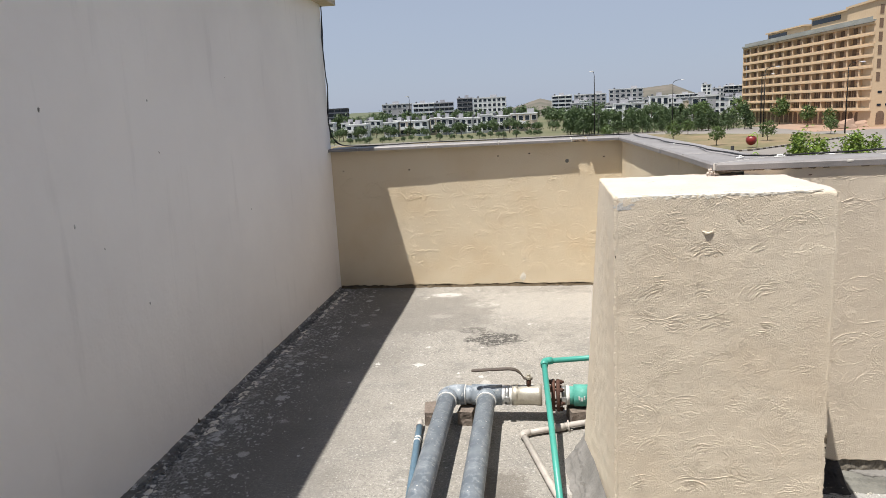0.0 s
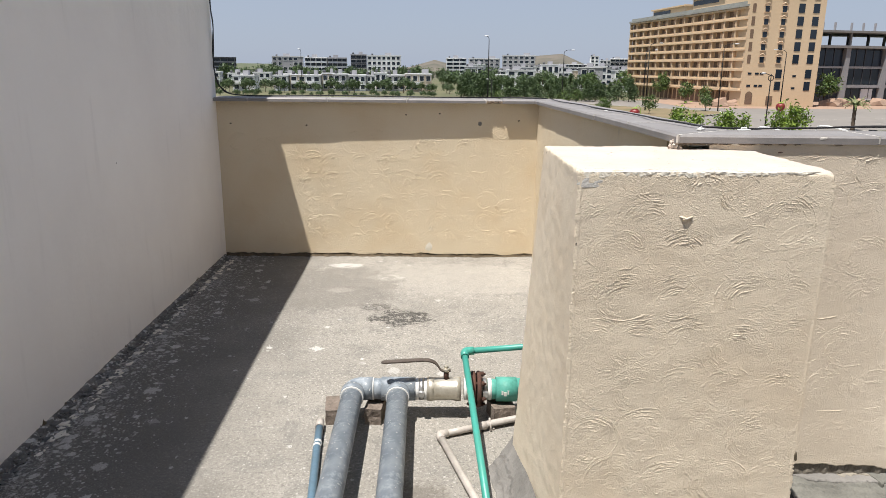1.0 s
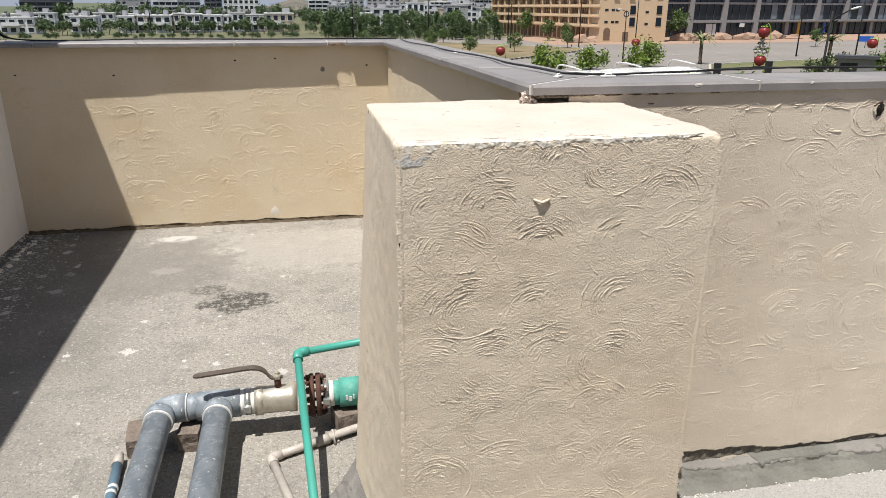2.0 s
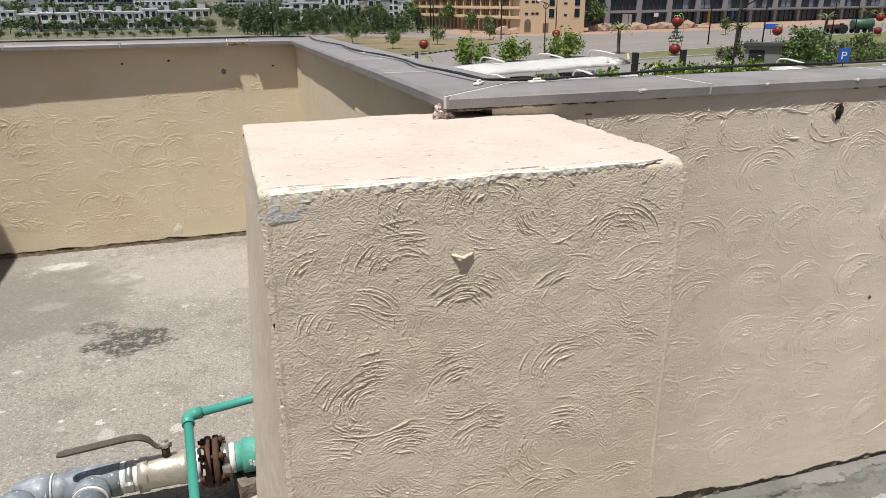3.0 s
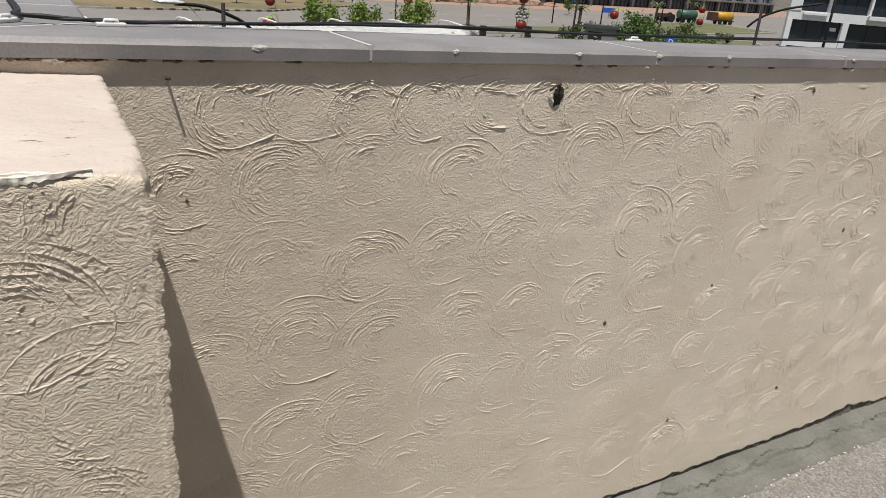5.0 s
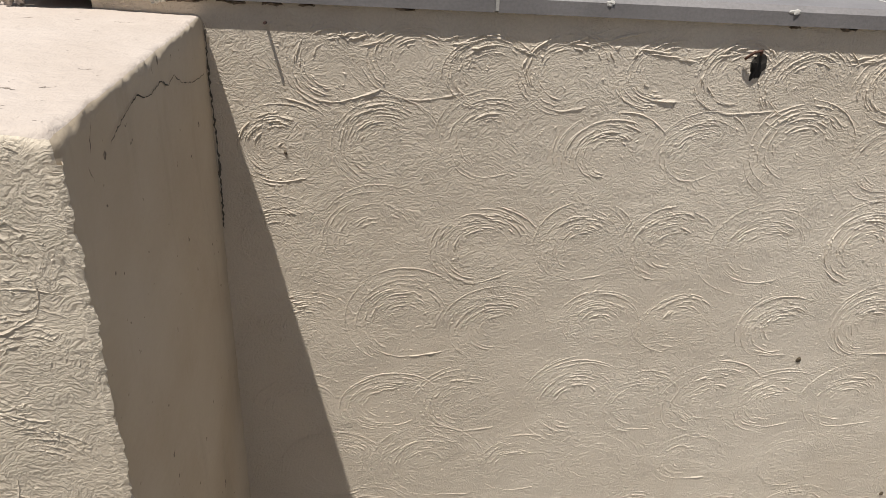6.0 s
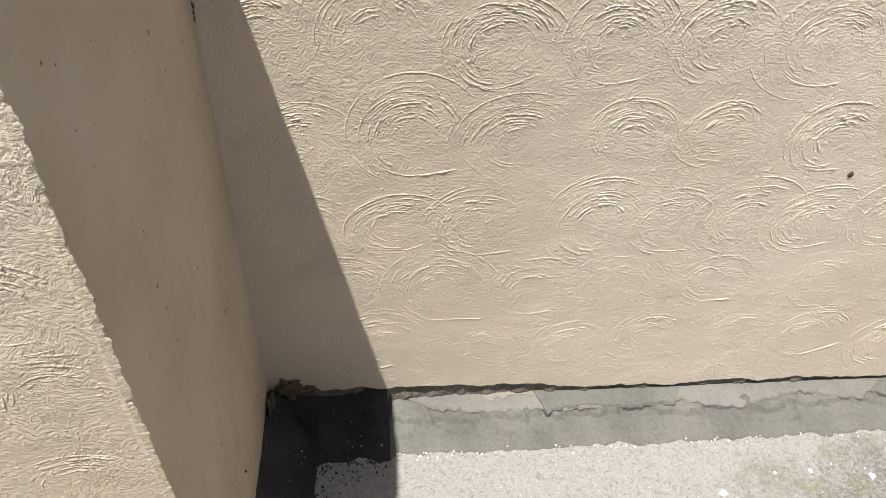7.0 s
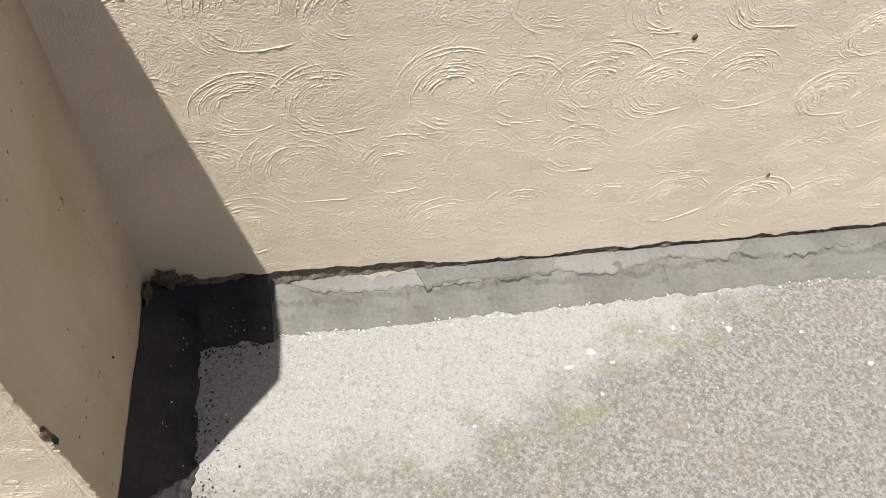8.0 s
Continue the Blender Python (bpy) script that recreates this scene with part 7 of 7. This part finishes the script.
# the large sandy hotel
def hotel():
    L, C, R = Vector((66, 246, 0)), Vector((75.5, 176, 0)), Vector((94, 176.5, 0))
    top = 16.6
    way = (C - L).normalized()
    width, h = (C - L).length, top - GROUND
    root = thing("hotel", pose(L.x, L.y, GROUND, 0, 0, math.degrees(math.atan2(way.y, way.x))), "large nine-storey sandy hotel with rows of brown balconies", "building")
    bays, floors = 13, 9
    bw = width / bays
    base_h = 4.2
    fh = (h - base_h) / (floors - 1)
    part("wall", boxes(((0.4, 0.8, 0), (width - 0.1, 16, h))), MAT_HOTEL, root)
    # floor bands and piers stand out from the recessed wall
    for i in range(floors):
        z = base_h + fh * i
        part("floor_band", boxes(((0, -0.35, z - 0.5), (width, 0.8, z - 0.08)), ((0, -0.15, z - 0.08), (width, 0.79, z + 0.28))), MAT_HOTEL, root)
    bm_recess = boxes(((0, 0, 0), (bw * 0.30, 0.10, fh * 0.62)))
    recess = finish("balcony_door", bm_recess, MAT_HOTEL_DEEP)
    lattice_bm = bmesh.new()
    for k in range(5):
        box(lattice_bm, (k * bw * 0.085, 0, 0), (k * bw * 0.085 + bw * 0.05, 0.25, fh * 0.62))
    box(lattice_bm, (0, 0.02, fh * 0.3), (bw * 0.40, 0.2, fh * 0.36))
    lattice = finish("lattice", lattice_bm, MAT_HOTEL_PALE)
    pier = finish("pier", boxes(((-0.25, -0.2, 0), (0.25, 0.79, fh - 0.5))), MAT_HOTEL)
    slim = finish("slim_window", boxes(((0, 0, 0), (bw * 0.11, 0.12, fh * 0.6))), MAT_HOTEL_DEEP)
    for i in range(floors - 1):
        z = base_h + fh * i + 0.28
        for j in range(bays):
            x = bw * j
            if i < 2:
                for k in range(5):
                    piece("slim_window", slim, root, (x + bw * (0.08 + 0.19 * k), 0.69, z + 0.1))
            else:
                piece("balcony_door", recess, root, (x + bw * 0.12, 0.70, z))
                piece("lattice", lattice, root, (x + bw * 0.50, 0.55, z))
        for j in range(bays + 1):
            piece("pier", pier, root, (min(bw * j, width - 0.26), 0, base_h + fh * i))
    arch_bm = bmesh.new()
    a = [(-0.9, 0), (0.9, 0), (0.9, 2.2)] + [(0.9 * math.cos(t), 2.2 + 0.9 * math.sin(t)) for t in (math.pi * k / 6 for k in range(1, 6))] + [(-0.9, 2.2)]
    f1 = [arch_bm.verts.new((u, -0.03, v)) for u, v in a]
    f2 = [arch_bm.verts.new((u, 0.10, v)) for u, v in a]
    arch_bm.faces.new(f1[::-1])
    for k in range(len(a)):
        arch_bm.faces.new((f1[k], f1[(k + 1) % len(a)], f2[(k + 1) % len(a)], f2[k]))
    bmesh.ops.recalc_face_normals(arch_bm, faces=arch_bm.faces[:])
    arch = finish("arch", arch_bm, MAT_HOTEL_DEEP)
    for j in range(bays * 2):
        piece("arch", arch, root, (bw * (j / 2 + 0.25), 0.72, 0.4))
    part("roof", boxes(((-0.4, -0.6, h), (width - 0.2, 16.2, h + 0.5)), ((-0.2, 0.2, h + 0.5), (width - 0.3, 15, h + 1.3))), MAT_ROOF_GREY, root, "grey sloping roof edge")
    for u0, u1, z1 in ((10, 32, 3.2), (36, 62, 4.4)):
        room = part("roof_room", boxes(((u0, 3, h + 1.3), (u1, 13, h + z1))), MAT_HOTEL, root, "sandy roof pavilion")
        part("window", boxes(((u0 + 0.6, 2.9, h + z1 - 1.7), (u0 + (u1 - u0) * 0.55, 3.0, h + z1 - 0.5))), MAT_GLASS, room)
        part("slab", boxes(((u0 - 0.5, 2.4, h + z1), (u1 + 0.5, 13.5, h + z1 + 0.35))), MAT_HOTEL, room)
    # the end wing, facing the camera more squarely
    way2 = (R - C).normalized()
    w2 = (R - C).length
    wing = thing("hotel_wing", pose(C.x, C.y, GROUND, 0, 0, math.degrees(math.atan2(way2.y, way2.x))), "plain sandy end wing of the hotel with arched windows", "building")
    h2 = h + 4.5
    part("wall", boxes(((0, 0, 0), (w2, 15, h2))), MAT_HOTEL, wing)
    part("roof", boxes(((-0.3, -0.3, h2), (w2 + 0.3, 15.2, h2 + 0.5))), MAT_HOTEL, wing)
    tall = finish("tall_window", boxes(((-0.75, -0.08, 0), (0.75, 0.06, 2.1))), MAT_GLASS)
    hood_bm = boxes(((-0.75, -0.22, 1.45), (0.75, -0.002, 1.62)))
    sill = finish("sill", boxes(((-0.75, -0.22, -0.12), (0.75, -0.002, 0.0))), MAT_HOTEL_PALE)
    tube(hood_bm, [(-0.7, -0.12, 1.62), (-0.4, -0.12, 2.0), (0, -0.12, 2.15), (0.4, -0.12, 2.0), (0.7, -0.12, 1.62)], 0.12, 6)
    hood = finish("hood", hood_bm, MAT_HOTEL_PALE)
    pane = finish("pane", boxes(((-0.5, -0.06, 0.05), (0.5, 0.05, 1.4))), MAT_GLASS)
    slit = finish("slit", boxes(((-0.45, -0.06, 0), (0.45, 0.05, 0.5))), MAT_GLASS)
    for i in range(7):
        z = 10.5 + 2.95 * i
        if z + 2 > h2:
            break
        for x in (4.2, 8.4):
            piece("hood", hood, wing, (x, 0, z))
            piece("sill", sill, wing, (x, 0, z))
            piece("pane", pane, wing, (x, 0, z))
        piece("tall_window", tall, wing, (12.6, 0, z - 0.1))
        piece("tall_window", tall, wing, (16.2, 0, z - 0.1))
        piece("tall_window", finish("tall_window", boxes(((-0.4, -0.06, 0), (0.4, 0.05, 2.0))), MAT_HOTEL_DEEP), wing, (1.0, 0, z - 0.1))
    for z in (4.8, 7.7):
        for x in (1.6, 3.4, 4.6):
            piece("slit", slit, wing, (x, 0, z))
        for x in (8.8, 16.2):
            piece("tall_window", tall, wing, (x, 0, z - 0.8))
        piece("slit", slit, wing, (12.8, 0, z - 0.5))
    piece("arch", arch, wing, (2.0, -0.02, 0.6))
    part("gate", boxes(((6.4, -0.05, 0.3), (8.0, 0.03, 2.6))), MAT_HOTEL_DEEP, wing, "brown wooden gate")


hotel()


# dark glazed office block, its upper storey still bare concrete
def office():
    a, b = Vector((92.6, 202.2, 0)), Vector((330, 253.2, 0))
    way = (b - a).normalized()
    width = (b - a).length
    root = thing("office_block", pose(a.x, a.y, GROUND, 0, 0, math.degrees(math.atan2(way.y, way.x))), "long dark glass office block with an unfinished concrete storey", "building")
    part("core", boxes(((0, 1.2, 0), (width, 20, 15.2))), MAT_DARK_CLAD, root)
    part("top_slab", boxes(((-0.4, -0.6, 15.2), (width + 0.4, 20.4, 15.9)), ((-0.4, -0.6, 19.4), (width + 0.4, 20.4, 20.0))), MAT_CONCRETE, root, "bare concrete slabs")
    col = finish("column", boxes(((0, 0, 15.9), (0.6, 0.6, 19.4))), MAT_CONCRETE)
    stub = finish("column_stub", boxes(((0.05, 0.05, 20.0), (0.5, 0.5, 22.2))), MAT_GREY_WALL)
    pane = finish("pane", boxes(((0, 0, 0), (2.6, 0.12, 4.4))), MAT_GLASS)
    pale_pane = finish("pane", boxes(((0, 0, 0), (2.6, 0.12, 4.4))), MAT_FILM)
    pier = finish("pier", boxes(((-0.75, -0.1, 0), (0.75, 1.2, 15.2))), MAT_GREY_CLAD)
    mullion = finish("mullion", boxes(((-0.09, 0.85, 0), (0.09, 1.15, 15.2))), MAT_DARK_CLAD)
    shop = finish("shop_window", boxes(((0, 0, 0), (2.7, 0.15, 3.5))), MAT_GLASS)
    n = 18
    bay = width / n
    r = random.Random(6)
    for k in range(n + 1):
        x = k * bay
        piece("pier", pier, root, (x, 0, 0))
        for y in (0, 8, 16):
            piece("column", col, root, (min(x, width - 0.6), y, 0))
        for q in range(3):
            piece("column_stub", stub, root, (min(x, width - 0.6) + 4.0 * q * (k < n), 0.3, 0))
        if k < n:
            for q in range(4):
                u = x + 0.9 + (bay - 1.8) * q / 4 + 0.1
                if q:
                    piece("mullion", mullion, root, (u - 0.15, 0, 0))
                piece("shop_window", shop, root, (u, 1.02, 0.4))
                for z in (5.1, 10.3):
                    piece("pane", pale_pane if k > 3 and r.random() < 0.4 else pane, root, (u, 1.02, z))
    part("storey_band", boxes(((0, 0.3, 4.15), (width, 1.01, 4.95)), ((0, 0.4, 9.6), (width, 1.01, 10.2))), MAT_GREY_CLAD, root)
    part("canopy_slab", boxes(((55, -1.6, 4.3), (width, 0.28, 4.7))), MAT_CONCRETE, root, "pale concrete ledge over the shops")
    for u, mat, label in ((72, MAT_YELLOW, "yellow hanging banner"), (84, MAT_SIGN_BLUE, "blue hanging banner"), (87.5, MAT_TANK_GREEN, "green netting strip")):
        part("banner", boxes(((u, -0.3, 0.5), (u + 1.1, -0.2, 4.1))), mat, root, label)
    part("lit_sign", boxes(((47, 0.1, 2.8), (49, 0.2, 3.9))), MAT_PALE_WALL, root, "small white shop sign")
    panel = part("sign_panel", boxes(((4.4, -0.7, 4.6), (14.4, -0.55, 14.8))), MAT_GREY_CLAD, root, "grey cladding panel with two blurred signs")
    part("sign_bar", boxes(((8.0, -0.78, 11.0), (11.2, -0.71, 11.5)), ((7.6, -0.78, 6.8), (10.8, -0.71, 7.6)), ((9.3, -0.78, 12.0), (9.9, -0.71, 13.2))), MAT_TAN_WALL, panel)
    part("poster", boxes(((34, 0.9, 0.5), (38, 1.0, 3.8))), MAT_PALE_WALL, root, "white shop poster")


office()
# dirt heaps of the building site
rng = random.Random(41)
for k in range(15):
    x = 70 + 5.2 * k + rng.uniform(-1.5, 1.5)
    y = 176 + 0.22 * (x - 70) + rng.uniform(-2, 3)
    bm = blob((rng.uniform(2.6, 4.4), 1.8, rng.uniform(1.1, 2.0)), k, 0.45, 2)
    tagged(part("dirt_mound", bm, MAT_DIRT, None, at=(x, y, GROUND + 0.2)), "mound of reddish excavated dirt", "dirt mound", "dirt mounds")


# white framed building at the corner
def corner_building():
    a, b = Vector((119.3, 88.7, 0)), Vector((147.0, 68.6, 0))
    way = (b - a).normalized()
    width = 62.0
    root = thing("white_building", pose(a.x, a.y, GROUND, 0, 0, math.degrees(math.atan2(way.y, way.x))), "white framed commercial building with dark glass and a balcony", "building")
    bm = bmesh.new()
    plate(bm, [(0.3, 0.9), (width, 0.9), (width, 18), (14.3, 18)], 0, 16.0)
    part("core", bm, MAT_DARK_CLAD, root)
    part("band", boxes(((0.0, -0.2, 4.96), (width, 0.89, 6.5)), ((0.0, -0.2, 10.6), (width, 0.89, 12.2))), MAT_PALE_WALL, root)
    part("sill_wall", boxes(((0.95, -0.1, 0.42), (9.65, 0.89, 1.5))), MAT_PALE_WALL, root)
    part("vent", boxes(((1.2, 0.3, 0.02), (4.4, 0.88, 0.40)), ((5.0, 0.3, 0.02), (9.3, 0.88, 0.40))), MAT_BLACK, root, "dark basement vents")
    for x0, x1 in ((0.0, 0.9), (9.7, 10.7), (21.2, 23.0), (34.2, 36.4), (47.0, 48.4)):
        part("pier", boxes(((x0, -0.3, 0), (x1, 0.89, 4.95))), MAT_PALE_WALL, root)
    for x0, x1 in ((0.0, 2.0), (13.6, 14.0), (21.4, 24.0), (34.5, 36.0)):
        part("pier", boxes(((x0, -0.3, 6.51), (x1, 0.89, 10.59))), MAT_PALE_WALL, root)
    for x0, x1 in ((6.6, 7.1), (29.9, 31.2)):
        part("pier", boxes(((x0, 0.0, 6.51), (x1, 0.89, 10.59))), MAT_GREY_WALL, root)
    part("ledge", boxes(((2.4, -0.7, 5.9), (6.6, -0.21, 6.25))), MAT_PALE_WALL, root)
    for x0, x1, z0, z1, n in ((1.0, 9.6, 1.52, 4.94, 3), (10.8, 21.1, 0.1, 4.94, 3), (23.1, 34.1, 0.1, 4.94, 3), (36.5, 46.9, 0.1, 4.94, 3), (2.1, 6.5, 6.52, 10.58, 2), (7.2, 13.5, 6.52, 10.58, 3), (14.1, 21.3, 6.52, 10.58, 3), (24.1, 29.8, 6.52, 10.58, 2), (31.3, 34.4, 6.52, 10.58, 1), (36.1, 60.0, 6.52, 10.58, 8)):
        frame_bm = boxes(((x0, 0.62, z0), (x1, 0.72, z0 + 0.12)), ((x0, 0.62, z1 - 0.12), (x1, 0.72, z1)))
        step = (x1 - x0) / n
        for q in range(n + 1):
            u = min(x0 + q * step, x1 - 0.12)
            box(frame_bm, (u, 0.60, z0), (u + 0.12, 0.71, z1))
        win = part("window", frame_bm, MAT_POLE, root, "black framed shop window")
        for q in range(n):
            part("pane", boxes(((x0 + q * step + 0.13, 0.64, z0 + 0.13), (x0 + (q + 1) * step - 0.02, 0.70, z1 - 0.13))), MAT_GLASS, win)
    part("balcony", boxes(((13.4, -1.3, 5.85), (21.6, -0.21, 6.4))), MAT_PALE_WALL, root)
    rail = boxes(((13.5, -1.25, 7.4), (21.5, -1.18, 7.48)))
    for q in range(40):
        box(rail, (13.55 + 0.2 * q, -1.24, 6.41), (13.58 + 0.2 * q, -1.20, 7.4))
    part("railing", rail, MAT_POLE, root, "thin dark railing")
    part("display", boxes(((28.2, 0.55, 1.2), (29.6, 0.60, 2.4)), ((28.5, 0.55, 2.9), (29.3, 0.60, 3.6))), MAT_YELLOW, root, "orange shop display behind the glass")
    part("poster", boxes(((7.9, 0.55, 3.4), (9.0, 0.60, 4.0))), MAT_PALE_WALL, root, "small pale poster on the glass")


corner_building()


# tractor with a water trailer, and a yellow tanker beside it
def wheel(parent, x, y, r, w):
    part("wheel", tubes(([(x, y - w / 2, r), (x, y + w / 2, r)], r), sides=16), MAT_BLACK, parent)


t = thing("tractor", pose(146, 143.6, GROUND + 0.05, 0, 0, 172) @ Matrix.Diagonal((1.25, 1.25, 1.25, 1)), "red farm tractor on the road", "tractor")
bm = bmesh.new()
soft_box(bm, (0.4, -0.45, 0.9), (2.6, 0.45, 1.7), 0.1)
part("bonnet", bm, MAT_RUST, t)
part("seat", boxes(((-0.5, -0.5, 0.9), (0.3, 0.5, 1.3)), ((-0.5, -0.5, 1.3), (-0.35, 0.5, 1.9))), MAT_BLACK, t)
for sgn in (-0.8, 0.8):
    wheel(t, -0.3, sgn, 0.85, 0.4)
    wheel(t, 2.1, sgn, 0.5, 0.3)
for name, x, y, mat, label in (("water_trailer", 152.6, 143.4, MAT_TANK_GREEN, "green water tank trailer behind the tractor"), ("tanker_truck", 168.2, 144.6, MAT_YELLOW, "yellow water tanker truck on the road")):
    t = thing(name, pose(x, y, GROUND + 0.05, 0, 0, -8) @ Matrix.Diagonal((1.12, 1.12, 1.12, 1)), label, "trailer" if "trailer" in name else "truck")
    part("tank", tubes(([(-2.4, 0, 1.9), (-2.3, 0, 1.9), (2.3, 0, 1.9), (2.4, 0, 1.9)], [0.7, 1.05, 1.05, 0.7]), sides=18), mat, t)
    part("chassis", boxes(((-2.5, -0.7, 0.75), (2.9, 0.7, 0.95))), MAT_POLE, t)
    for u in (-1.6, 1.6):
        for v in (-0.9, 0.9):
            wheel(t, u, v, 0.5, 0.3)
    if name == "tanker_truck":
        bm = bmesh.new()
        soft_box(bm, (-4.3, -1.1, 0.8), (-2.7, 1.1, 2.8), 0.12)
        part("cab", bm, MAT_RUST, t)
